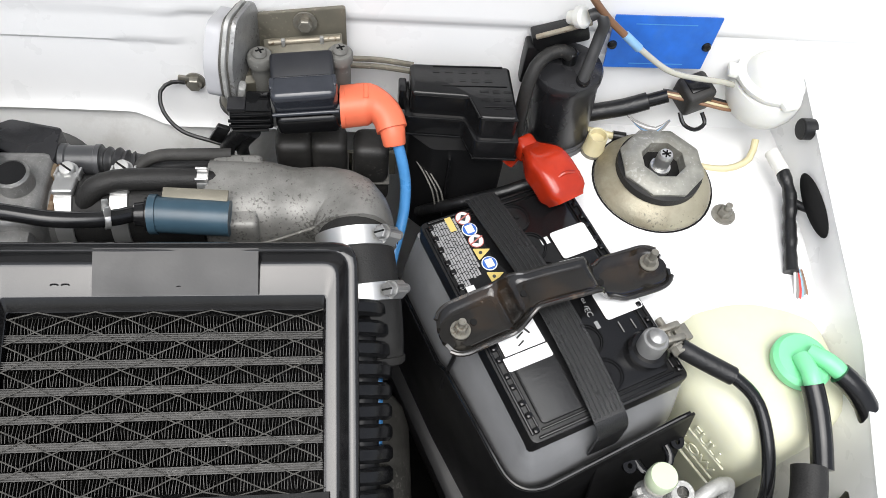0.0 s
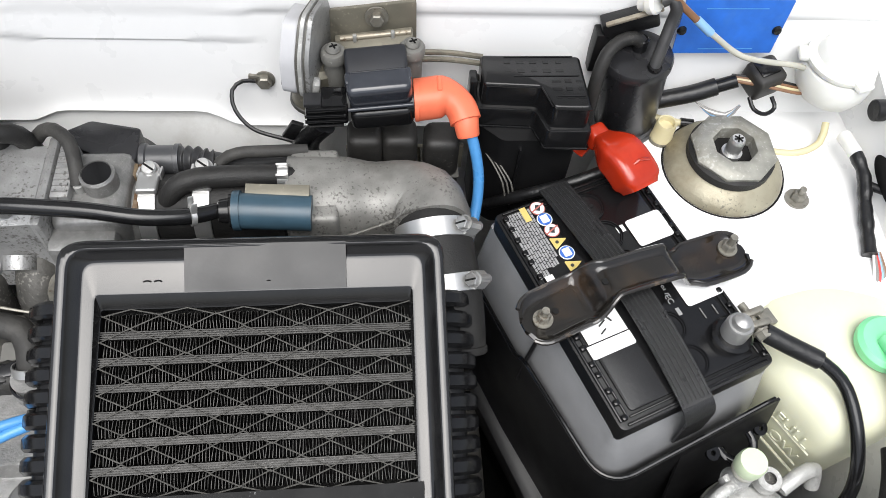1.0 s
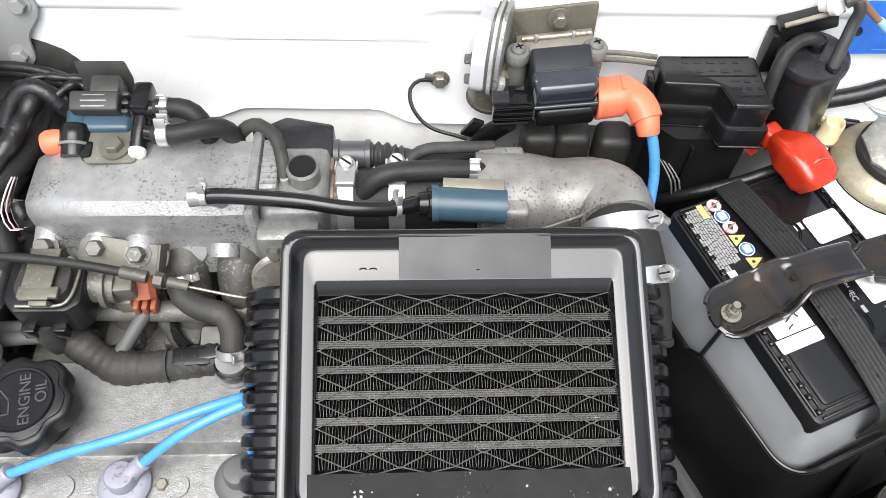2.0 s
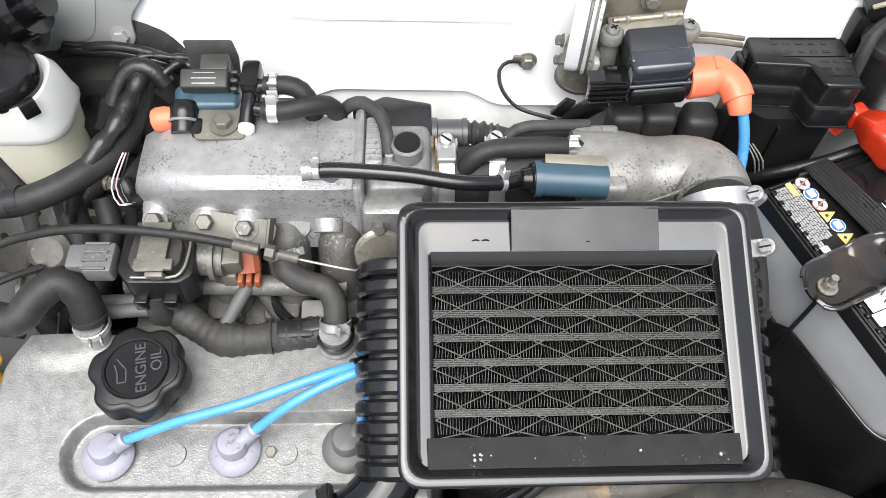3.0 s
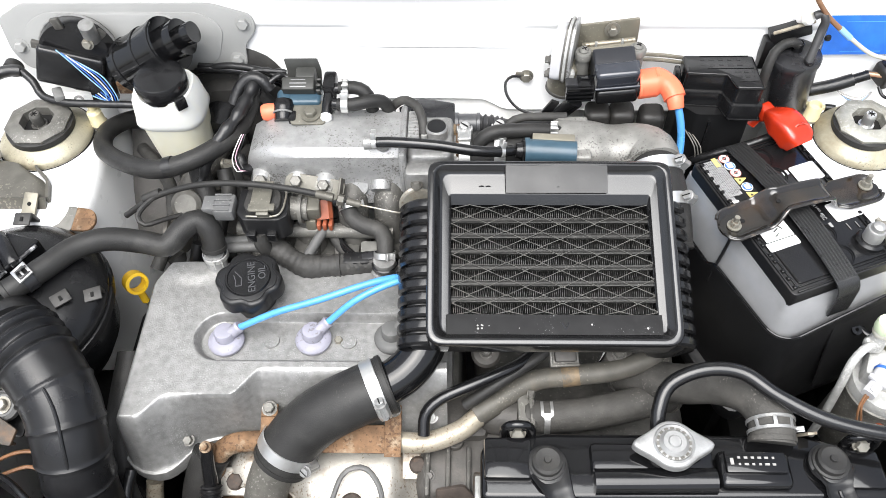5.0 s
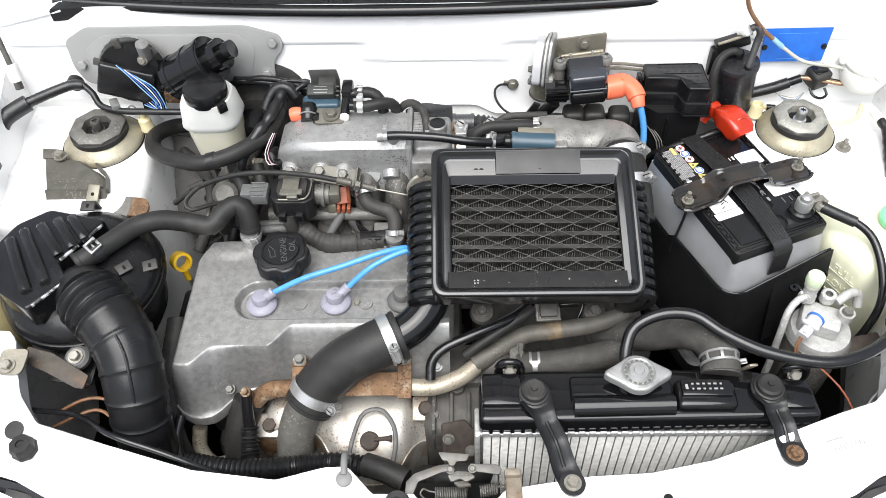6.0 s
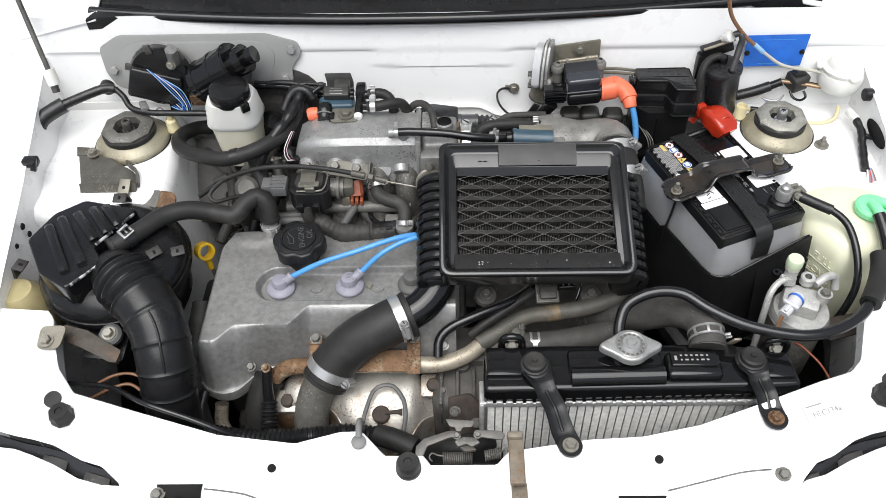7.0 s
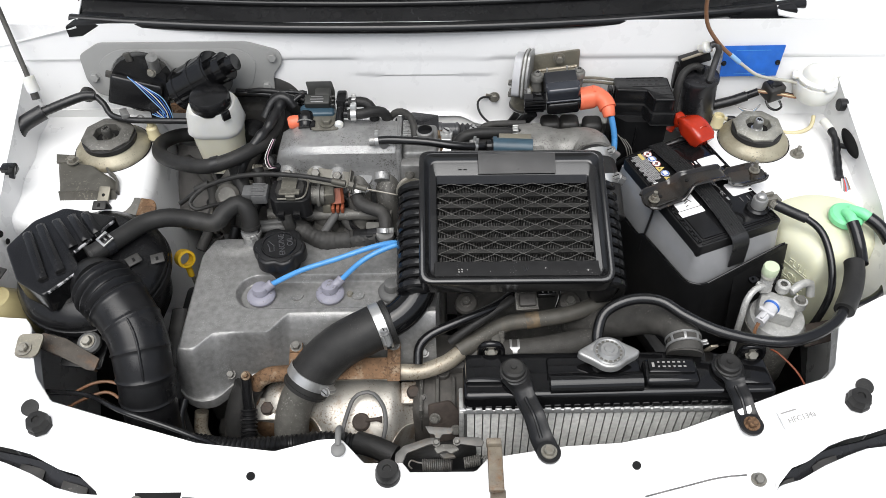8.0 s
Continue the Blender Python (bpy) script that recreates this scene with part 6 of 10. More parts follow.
for nm, x, k, th, mt in (("cap", 0.1290, 0.94, 0.0115, PALE_CAP), ("gasket", 0.1405, 1.02, 0.0022, GRIMY), ("rim", 0.1427, 1.07, 0.0030, ALU), ("diaphragm", 0.1457, 1.00, 0.0020, GRIMY), ("flange", 0.1477, 1.05, 0.0034, CAST_LIGHT)):
    part(nm, orient(prism([(u * k, v * k) for u, v in out], 0, th, min(0.004, th * 0.3)), pose(x, 0.494, 0.862, 90, 12, 75)), mt, solenoid)
part("barrel", lathe([(0, 0), (0.017, 0), (0.018, 0.004), (0.018, 0.040), (0.014, 0.044), (0, 0.044)], (0.141, 0.496, 0.806), (0.12, 0.05, 1), 24), OLIVE, solenoid)
part("barrel_rim", lathe([(0.0175, 0), (0.0190, 0.001), (0.0190, 0.004), (0.0175, 0.005)], (0.141, 0.496, 0.806), (0.12, 0.05, 1), 24), CAST_DARK, solenoid)
for y, z in ((0.478, 0.848), (0.506, 0.842), (0.500, 0.826)):
    part("rim_screw", hexhead((0.1265, y, z), (-1, 0, 0.1), 0.0042, 0.005, 1.35), GRIMY, solenoid)
part("rim_lug", orient(box(0, 0, 0, 0.006, 0.010, 0.016, 0.002), pose(0.146, 0.470, 0.848, 0, 12, 0)), ALU, solenoid)
for i, x in enumerate((0.1815, 0.2095, 0.243)):
    relay = thing("relay", (x, 0.462, 0.74), "dusty black relay under the coil", "relay", "relays")
    part("cube", box(x, 0.464 - 0.004 * (i == 2), 0.786, 0.0285, 0.028, 0.044, 0.0075, 4), DUST_BLACK, relay)
    part("socket", box(x, 0.462, 0.752, 0.0300, 0.030, 0.026, 0.006, 4), DUST_BLACK, relay)
    part("pale_edge", box(x, 0.4620, 0.7660, 0.0312, 0.0325, 0.0022, 0.001), GRIMY, relay)
solo("brake_line", joined(tube([(0.224, 0.508, 0.8475), (0.250, 0.508, 0.8465), (0.276, 0.506, 0.844)], 0.0022, 8), tube([(0.224, 0.506, 0.842), (0.250, 0.506, 0.841), (0.276, 0.504, 0.8385)], 0.0022, 8)), OLIVE, "pair of olive passivated lines along the bulkhead", "pipe")
solo("relay_bracket", box(0.215, 0.48, 0.752, 0.10, 0.004, 0.03, 0.001), OLIVE, "thin passivated strip behind the relays", "bracket")
earth = thing("earth_strap", (0.10, 0.51, 0.80), "thin black earth wire bolted to the bulkhead", "wire")
part("wire", tube([(0.094, 0.512, 0.812), (0.084, 0.511, 0.813), (0.076, 0.503, 0.811), (0.078, 0.490, 0.802), (0.092, 0.479, 0.791), (0.118, 0.473, 0.785), (0.14, 0.468, 0.78)], 0.0017, 8, 0.004), TAPE, earth)
part("eyelet", orient(box(0, 0, 0, 0.016, 0.003, 0.007, 0.001), pose(0.096, 0.516, 0.811, 0, 10, 0)), ZINC, earth)
part("bolt", hexhead((0.101, 0.517, 0.809), (0, -1, 0.1), 0.0062, 0.006, 1.35), ZINC, earth)
solo("socket_loom", joined(tube([(0.150, 0.448, 0.832), (0.14, 0.455, 0.815), (0.13, 0.462, 0.795), (0.125, 0.47, 0.77)], 0.006, 10), tube([(0.155, 0.448, 0.829), (0.146, 0.456, 0.81), (0.14, 0.465, 0.79), (0.138, 0.475, 0.765)], 0.005, 10), orient(box(0, 0, 0, 0.010, 0.004, 0.024, 0.001), pose(0.126, 0.46, 0.812, 10, 25, 0))), TAPE, "taped black wiring beneath the coil socket", "wiring")
solo("positive_cable", tube([(0.376, 0.43, 0.795), (0.345, 0.424, 0.785), (0.315, 0.424, 0.772), (0.295, 0.430, 0.755), (0.285, 0.44, 0.735)], 0.0050, 12), TAPE, "black positive cable at the rear of the battery", "cable")
for k in range(3):
    hose("thin_wire", [(0.276 + 0.002 * k, 0.462, 0.788), (0.285 + 0.0025 * k, 0.449, 0.782), (0.293 + 0.0035 * k, 0.434, 0.774), (0.296 + 0.0035 * k, 0.428, 0.760)], 0.0008, GRIMY, "thin grey wire running down behind the battery", "wire", "thin wires", 6)

# washer filler, connector, pipes and looms on the right wing
wash = thing("washer_tank", (0.57, 0.485, 0.78), "white plastic filler bottle in the wing corner", "bottle")
part("bottle", lathe([(0, 0), (0.020, 0), (0.027, 0.005), (0.0305, 0.014), (0.0305, 0.024), (0.0285, 0.030), (0, 0.032)], (0.569, 0.494, 0.814), (0, 0, 1), 32), MILK, wash)
filler = part("lid", lathe([(0, 0), (0.0275, 0), (0.0290, 0.002), (0.0290, 0.005), (0.0225, 0.008), (0.0205, 0.014), (0.0175, 0.0185), (0.012, 0.0212), (0.006, 0.0222), (0, 0.0224)], (0.569, 0.497, 0.844), (0.05, 0, 1), 36), MILK, wash)
for a in (15, 165, 285):
    part("lid_tab", orient(box(0, 0, 0, 0.013, 0.015, 0.006, 0.0025), Matrix.Translation((0.569, 0.497, 0.848)) @ pose(0, 0, 0, 0, 0, a) @ Matrix.Translation((0.0290, 0, 0))), MILK, filler)
relay2 = thing("connector", (0.498, 0.49, 0.80), "black cube connector hanging over the tower", "connector")
part("cube", orient(box(0, 0, 0, 0.0265, 0.025, 0.026, 0.004, 3), pose(0.512, 0.5, 0.825, 8, -6, 20)), DUST_BLACK, relay2)
part("cube_top", orient(box(0, 0, 0, 0.018, 0.017, 0.004, 0.002), pose(0.5105, 0.4995, 0.8375, 8, -6, 20)), BLACK, relay2)
part("hanger", tube([(0.5, 0.486, 0.817), (0.504, 0.478, 0.811), (0.514, 0.475, 0.808), (0.523, 0.48, 0.81), (0.52, 0.487, 0.816)], 0.0018, 8, 0.003), BLACK, relay2)
pipe = thing("washer_pipe", (0.43, 0.50, 0.85), "clear yellowed washer pipe with a blue joint", "pipe")
part("brown_pipe", tube([(0.381, 0.500, 0.985), (0.383, 0.499, 0.962), (0.392, 0.499, 0.935), (0.415, 0.501, 0.905), (0.436, 0.498, 0.887)], 0.0028, 10), BROWN_WIRE, pipe, "brownish clear tube")
part("joint", tube([(0.434, 0.4985, 0.889), (0.448, 0.4955, 0.878)], 0.0034, 12, smooth=False), BLUE_WIRE, pipe, "pale blue joint")
part("clear_pipe", tube([(0.447, 0.4957, 0.879), (0.475, 0.492, 0.860), (0.498, 0.491, 0.853), (0.53, 0.494, 0.845), (0.55, 0.497, 0.835)], 0.0024, 10), CLEAR, pipe)
hose("drain_hose", [(0.574, 0.476, 0.795), (0.568, 0.462, 0.786), (0.548, 0.455, 0.781), (0.52, 0.460, 0.780), (0.49, 0.478, 0.781), (0.458, 0.487, 0.782), (0.429, 0.492, 0.786)], 0.0030, AMBER, "yellowed clear hose round the strut top", seg=10)
solo("hose_joint", tube([(0.452, 0.488, 0.783), (0.463, 0.486, 0.783)], 0.0046, 10, smooth=False), BLACK, "small black hose joint", "joint")
loom = thing("wiring_loom", (0.46, 0.5, 0.80), "taped black wiring loom along the bulkhead", "wiring")
part("sleeve", tube([(0.422, 0.497, 0.800), (0.44, 0.497, 0.805), (0.456, 0.496, 0.811), (0.474, 0.497, 0.818)], 0.0075, 12), TAPE, loom)
part("sleeve_end", tube([(0.474, 0.497, 0.818), (0.489, 0.496, 0.826)], 0.0058, 12, smooth=False), BLACK, loom)
for k, m in enumerate((BROWN_WIRE, AMBER, BROWN_WIRE, TAPE)):
    part("wire", tube([(0.486, 0.496 + 0.002 * k, 0.826), (0.515, 0.488 + 0.003 * k, 0.826), (0.540, 0.485 + 0.003 * k, 0.822), (0.556, 0.488, 0.820)], 0.0014, 6), m, loom)
for k in range(5):
    part("wire", tube([(0.457, 0.493, 0.808), (0.464 + 0.002 * k, 0.486 - 0.002 * k, 0.806 - 0.001 * k), (0.480, 0.476 - 0.0015 * k, 0.808), (0.489, 0.476, 0.818)], 0.0011, 6), (GREY_WIRE, WHITE_WIRE, GREY_WIRE, BLUE_WIRE, GREY_WIRE)[k], loom)
loom = thing("wing_loom", (0.575, 0.40, 0.78), "taped wiring loom with bare coloured ends down the wing", "wiring")
part("white_sleeve", tube([(0.581, 0.458, 0.8), (0.585, 0.437, 0.8)], 0.006, 12, smooth=False), MILK, loom)
part("sleeve", tube([(0.585, 0.438, 0.8), (0.587, 0.418, 0.796), (0.583, 0.395, 0.79), (0.577, 0.366, 0.786), (0.574, 0.35, 0.784)], lambda t, s: 0.0054 + 0.0007 * math.sin(s * 330) * math.sin(s * 117), 12, 0.003), TAPE, loom)
part("branch", tube([(0.59, 0.41, 0.794), (0.598, 0.402, 0.797), (0.608, 0.394, 0.804)], 0.0036, 12), TAPE, loom)
for k, m in enumerate((WHITE_WIRE, GREY_WIRE, RED_WIRE, BLUE_WIRE, GREY_WIRE, BROWN_WIRE)):
    part("wire", tube([(0.577 + 0.001 * k, 0.352, 0.785), (0.574 + 0.002 * k, 0.335, 0.781 + 0.001 * math.sin(k)), (0.570 + 0.0025 * k, 0.318, 0.772), (0.571 + 0.002 * k, 0.305, 0.755)], 0.0012, 6), m, loom)

# strut tops, bolts and nylon valves on both sides
for sx, cy in ((-1, 0.446), (1, 0.441)):
    cx = sx * 0.479 if sx > 0 else -0.469
    strut = thing("strut_mount", (cx, cy, 0.77), "weathered strut top mount with an octagonal nut" if sx > 0 else "greasy strut top mount with an octagonal nut", "strut mount", "strut mounts")
    part("dome", lathe([(0.054, 0.0), (0.0535, 0.003), (0.050, 0.008), (0.040, 0.014), (0.036, 0.016), (0.0, 0.016)], (cx, cy, 0.7795), seg=44), material("strut_dome_" + ("a" if sx > 0 else "b"), (0.33, 0.305, 0.225), 0.42, 0.3, (40, 0.14), ((0.13, 0.10, 0.055), 15, 0.52, 0.26), bump=0.3, speck=((0.10, 0.09, 0.07), 260, 0.22)), strut)
    # dark ring laid round the dome's foot as painted contact shade
    part("foot_shade", lathe([(0.0535, 0.0), (0.0555, 0.0012), (0.0560, 0.0)], (cx, cy, 0.7797), seg=44), DEEP_SHADE, strut)
    part("rubber_ring", lathe([(0.036, 0), (0.0385, 0.002), (0.0385, 0.009), (0.034, 0.011)], (cx, cy, 0.7935), seg=36), RUBBER, strut)
    part("octagon_nut", orient(lathe([(0.019, -0.010), (0.020, 0.002), (0.0235, 0.003), (0.036, 0.001), (0.0385, -0.0015), (0.0375, -0.005), (0.02, -0.006)], (0, 0, 0), seg=8), Matrix.Translation((cx, cy, 0.8085)) @ pose(0, 0, 0, 0, 0, 22)), GRIMY if sx < 0 else STRUT_NUT, strut, "grey octagonal nut")
    part("well", cyl((cx, cy, 0.795), (cx, cy, 0.7995), 0.0205, seg=24), DEEP_SHADE, strut)
    part("stud", joined(lathe([(0.0066, 0)] + [(0.0066 + 0.0004 * (k % 2), 0.0012 * k) for k in range(13)] + [(0.0056, 0.0165), (0, 0.0165)], (cx, cy, 0.8015), seg=18), cyl((cx, cy, 0.799), (cx, cy, 0.8025), 0.0092, seg=18)), STAINLESS if sx > 0 else CAST_DARK, strut)
    part("stud_core", joined(*[orient(box(0, 0, 0, 0.0084, 0.0013, 0.0006), pose(cx, cy, 0.8182, 0, 0, g)) for g in (10, 70, 130)]), DEEP_SHADE, strut)
    if sx > 0:
        strut.scale = (0.925, 0.925, 1.0)
for x, y in ((-0.412, 0.468), (0.4325, 0.4735)):
    valve = thing("nylon_cap", (x, y, 0.772), "yellowed nylon cap on the strut tower", "cap", "nylon caps")
    part("cup", lathe([(0, 0), (0.0095, 0), (0.0095, 0.003), (0.0088, 0.004), (0.0085, 0.018), (0.0078, 0.0195), (0.0068, 0.0190), (0.0062, 0.014), (0, 0.014)] if x > 0 else [(0, 0), (0.0095, 0), (0.0095, 0.003), (0.0088, 0.004), (0.0085, 0.018), (0.006, 0.021), (0.0045, 0.021), (0.0045, 0.028), (0.003, 0.029), (0, 0.029)], (x, y, 0.782), seg=22), AMBER, valve)
    part("washer", lathe([(0, 0), (0.0105, 0), (0.0105, 0.003), (0, 0.003)], (x, y, 0.7795), seg=22), OLIVE, valve)
bolt = thing("tower_bolt", (0.533, 0.406, 0.772), "zinc stud and flange nut on the tower", "bolt")
part("nut", hexhead((0.533, 0.407, 0.7805), (0, 0, 1), 0.0058, 0.007, 1.7), ZINC, bolt)
part("stud", cyl((0.533, 0.407, 0.783), (0.533, 0.407, 0.795), 0.0028, seg=12), ZINC, bolt)
for x, y, z in ((0.604, 0.525, 0.834), (0.6015, 0.463, 0.825)):
    solo("wing_grommet", cyl((x - 0.006, y, z), (x + 0.006, y, z), 0.009, seg=20, bev=0.001), BLACK_SATIN, "black rubber grommet in the inner wing", "grommet", "grommets")

hole = lathe([(0, 0.004), (0.008, 0.002), (0.009, 0.001), (0.0098, 0.0)], (0, 0, 0), (-1, 0, 0.25), 32)
for v in hole.verts:
    v.co.y *= 3.2
solo("wing_aperture", orient(hole, Matrix.Translation((0.5975, 0.400, 0.806))), DEEP_SHADE, "dark oval opening in the inner wing", "opening")

# coolant reservoir
tank = thing("coolant_reservoir", (0.525, 0.25, 0.60), "yellowed translucent coolant reservoir tank", "tank")
out = rounded([(0.469, 0.270), (0.505, 0.208), (0.552, 0.212), (0.600, 0.242), (0.602, 0.280), (0.592, 0.330), (0.530, 0.350), (0.478, 0.336)], [0.012, 0.014, 0.03, 0.03, 0.03, 0.03, 0.04, 0.03], 6)
bm = bmesh.new()
rows = []
for z, k in ((0.60, 0.92), (0.70, 0.98), (0.748, 1.0), (0.758, 0.985), (0.767, 0.94), (0.775, 0.84), (0.780, 0.66), (0.783, 0.35)):
    rows.append([bm.verts.new((0.535 + (x - 0.535) * k, 0.277 + (y - 0.277) * k, z)) for x, y in out])
for p, q in zip(rows, rows[1:]):
    for i in range(len(out)):
        j = (i + 1) % len(out)
        bm.faces.new((p[i], p[j], q[j], q[i]))
bm.faces.new(rows[-1])
bm.faces.new(rows[0][::-1])
bmesh.ops.recalc_face_normals(bm, faces=bm.faces)
part("tank_body", bm, CREAM, tank)
face = Matrix.Translation((0.4892, 0.2345, 0.730)) @ pose(0, 0, 0, 88, 0, -59.8)
for text, z in (("FULL", 0.010), ("LOW", -0.012)):
    letters(text, 0.0145, face @ pose(0.008, z, 0.0012), CREAM, tank, depth=0.0006)
    part("level_line", orient(box(0.006, z - 0.0075, 0.0006, 0.044, 0.0012, 0.0016), face), CREAM, tank)
part("seam", orient(box(0.0, -0.030, 0.0004, 0.062, 0.0022, 0.0020), face), CREAM, tank)
part("cap", lathe([(0, 0), (0.021, 0), (0.022, 0.003), (0.022, 0.008), (0.019, 0.011), (0, 0.012)], (0.554, 0.271, 0.786), seg=32), GREEN, tank, "mint green cap")
part("cap_nozzle", tube([(0.55, 0.271, 0.799), (0.551, 0.257, 0.803), (0.552, 0.243, 0.8)], 0.0065, 14, 0.004), GREEN, tank, "mint green nozzle")
part("cap_nozzle", tube([(0.558, 0.275, 0.799), (0.568, 0.265, 0.803), (0.578, 0.255, 0.8)], 0.0065, 14, 0.004), GREEN, tank, "mint green nozzle")
hose("reservoir_hose", [(0.5505, 0.249, 0.8015), (0.5525, 0.234, 0.796), (0.553, 0.214, 0.788), (0.55, 0.194, 0.783)], 0.0078, RUBBER_SHINE, "shiny black hose on the green nozzle", group="reservoir hoses", seg=16)
hose("reservoir_hose", [(0.574, 0.257, 0.8015), (0.585, 0.247, 0.797), (0.597, 0.231, 0.785), (0.6, 0.204, 0.765), (0.588, 0.179, 0.745), (0.558, 0.164, 0.735), (0.528, 0.161, 0.73)], 0.0085, RUBBER_SHINE, "shiny black hose curving round the reservoir", group="reservoir hoses", seg=16)
hose("negative_cable", [(0.452, 0.277, 0.812), (0.470, 0.267, 0.808), (0.492, 0.256, 0.804), (0.511, 0.238, 0.794), (0.518, 0.205, 0.775), (0.518, 0.178, 0.745), (0.508, 0.165, 0.70), (0.49, 0.16, 0.66)], 0.0048, RUBBER_SHINE, "black negative battery cable", "cable", seg=12)
solo("cable_sleeve", tube([(0.455, 0.275, 0.8115), (0.470, 0.267, 0.808), (0.493, 0.2555, 0.8035)], 0.0068, 12), TAPE, "black shrink sleeve on the negative cable", "sleeve")

# drier / fuel filter with pipes at the front right
filt = thing("receiver_drier", (0.455, 0.165, 0.60), "dull aluminium receiver with pipe unions on top", "receiver")
part("can", lathe([(0, 0), (0.033, 0), (0.035, 0.004), (0.035, 0.10), (0.034, 0.104), (0, 0.104)], (0.455, 0.165, 0.60), seg=32), GRIMY, filt)
part("head", joined(lathe([(0, 0), (0.036, 0), (0.037, 0.006), (0.034, 0.014), (0, 0.016)], (0.455, 0.165, 0.702), seg=28), orient(box(0, 0, 0, 0.046, 0.036, 0.024, 0.005), pose(0.452, 0.170, 0.725, 0, 0, -25))), ALU, filt)
part("rim", lathe([(0.036, 0), (0.0385, 0.001), (0.0385, 0.005), (0.036, 0.006)], (0.455, 0.165, 0.700), seg=32), GRIMY, filt)
part("lug", joined(lathe([(0.0045, 0), (0.0090, 0), (0.0090, 0.010), (0.0080, 0.011), (0.0045, 0.011)], (0.461, 0.190, 0.740), seg=24), lathe([(0.004, 0), (0.0090, 0), (0.0090, 0.012), (0.004, 0.012)], (0.477, 0.167, 0.733), seg=24)), ALU, filt)
part("lug_hole", cyl((0.461, 0.190, 0.7455), (0.461, 0.190, 0.7475), 0.0046, seg=18), CAST_DARK, filt)
part("lug_bolt", hexhead((0.477, 0.167, 0.744), (0, 0, 1), 0.0058, 0.005, 1.15), GRIMY, filt)
part("service_cap", lathe([(0, 0), (0.0098, 0), (0.0102, 0.002), (0.0102, 0.010), (0.0092, 0.0125), (0, 0.013)], (0.438, 0.194, 0.769), seg=24), material("pale_green_nylon", (0.52, 0.60, 0.42), 0.45, 0, (40, 0.05)), filt, "pale green dust cap")
part("cap_skirt", lathe([(0.0085, 0), (0.0092, 0.001), (0.0092, 0.006), (0.0085, 0.007)], (0.438, 0.1935, 0.762), seg=20), CLEAR, filt)
part("service_port", joined(lathe([(0, 0), (0.010, 0), (0.0075, 0.008), (0.0080, 0.016), (0.0066, 0.024), (0, 0.024)], (0.438, 0.192, 0.742), seg=20), orient(box(0, 0, 0, 0.018, 0.014, 0.012, 0.003), pose(0.436, 0.190, 0.747, 0, 0, 20))), ALU, filt)
part("switch", joined(tube([(0.443, 0.164, 0.742), (0.430, 0.150, 0.741)], 0.0092, 18, smooth=False), tube([(0.432, 0.152, 0.741), (0.418, 0.138, 0.739)], 0.0062, 12, smooth=False, square=0.5), orient(box(0, 0, 0, 0.005, 0.020, 0.005, 0.001), pose(0.4285, 0.1485, 0.747, 0, 0, 45)), orient(box(0, 0, 0, 0.018, 0.004, 0.004, 0.001), pose(0.425, 0.145, 0.7465, 0, 0, 45))), PALE_CAP, filt, "white pressure switch")
part("switch_ring", orient(lathe([(0.0094, 0), (0.0102, 0.001), (0.0102, 0.003), (0.0094, 0.004)], (0, 0, 0), seg=20), Matrix.Translation((0.4405, 0.1612, 0.742)) @ Vector((-1, -1, 0)).to_track_quat("Z", "Y").to_matrix().to_4x4()), SIGN_BLUE, filt)
for k in (-1, 1):
    part("switch_wire", tube([(0.419 + 0.001 * k, 0.139 - 0.001 * k, 0.738), (0.4145 + 0.001 * k, 0.133, 0.727), (0.419 + 0.002 * k, 0.126, 0.705), (0.430 + 0.001 * k, 0.122, 0.67)], 0.0013, 6), BROWN_WIRE, filt)
part("pipe", tube([(0.436, 0.188, 0.750), (0.421, 0.180, 0.753), (0.410, 0.170, 0.744), (0.4065, 0.160, 0.715), (0.4065, 0.152, 0.66), (0.407, 0.15, 0.62)], 0.0042, 14), ALU, filt, "bare aluminium pipe")
part("pipe", tube([(0.470, 0.184, 0.742), (0.486, 0.193, 0.746), (0.499, 0.197, 0.742), (0.502, 0.190, 0.726)], 0.0056, 14), ALU, filt, "bare aluminium pipe")


# ---- front: radiator, latch, exhaust side ----
rad = thing("radiator", (0.225, 0.04, 0.45), "aluminium radiator with a black plastic header tank", "radiator")
part("header_tank", prism(rounded([(0.045, 0.030), (0.412, 0.034), (0.408, 0.078), (0.34, 0.094), (0.10, 0.094), (0.045, 0.080)], 0.008), 0.715, 0.745, 0.008, 3), BLACK_GLOSS, rad)
part("tank_hump", joined(tube([(0.147, 0.046, 0.747), (0.255, 0.048, 0.747)], 0.012, 18, smooth=False), box(0.20, 0.066, 0.748, 0.11, 0.03, 0.012, 0.004)), BLACK_GLOSS, rad)
part("outlet_hump", box(0.289, 0.056, 0.748, 0.064, 0.034, 0.022, 0.006, 3), BLACK_GLOSS, rad)
pad = part("label_pad", box(0.289, 0.060, 0.7605, 0.054, 0.020, 0.006, 0.002), BLACK_GLOSS, rad)
rnd = random.Random(3)
for j in range(2):
    for i in range(6):
        part("text_bar", box(0.274 + 0.006 * i, 0.0635 - 0.006 * j, 0.7637, rnd.uniform(0.002, 0.0042), 0.0020, 0.0005), GREY_WIRE, pad)
part("text_bar", box(0.2675, 0.060, 0.7637, 0.003, 0.006, 0.0005), GREY_WIRE, pad)
part("end_box", box(0.070, 0.066, 0.746, 0.044, 0.040, 0.014, 0.004), BLACK_GLOSS, rad)
part("end_box", box(0.388, 0.060, 0.744, 0.034, 0.036, 0.012, 0.004), BLACK_GLOSS, rad)
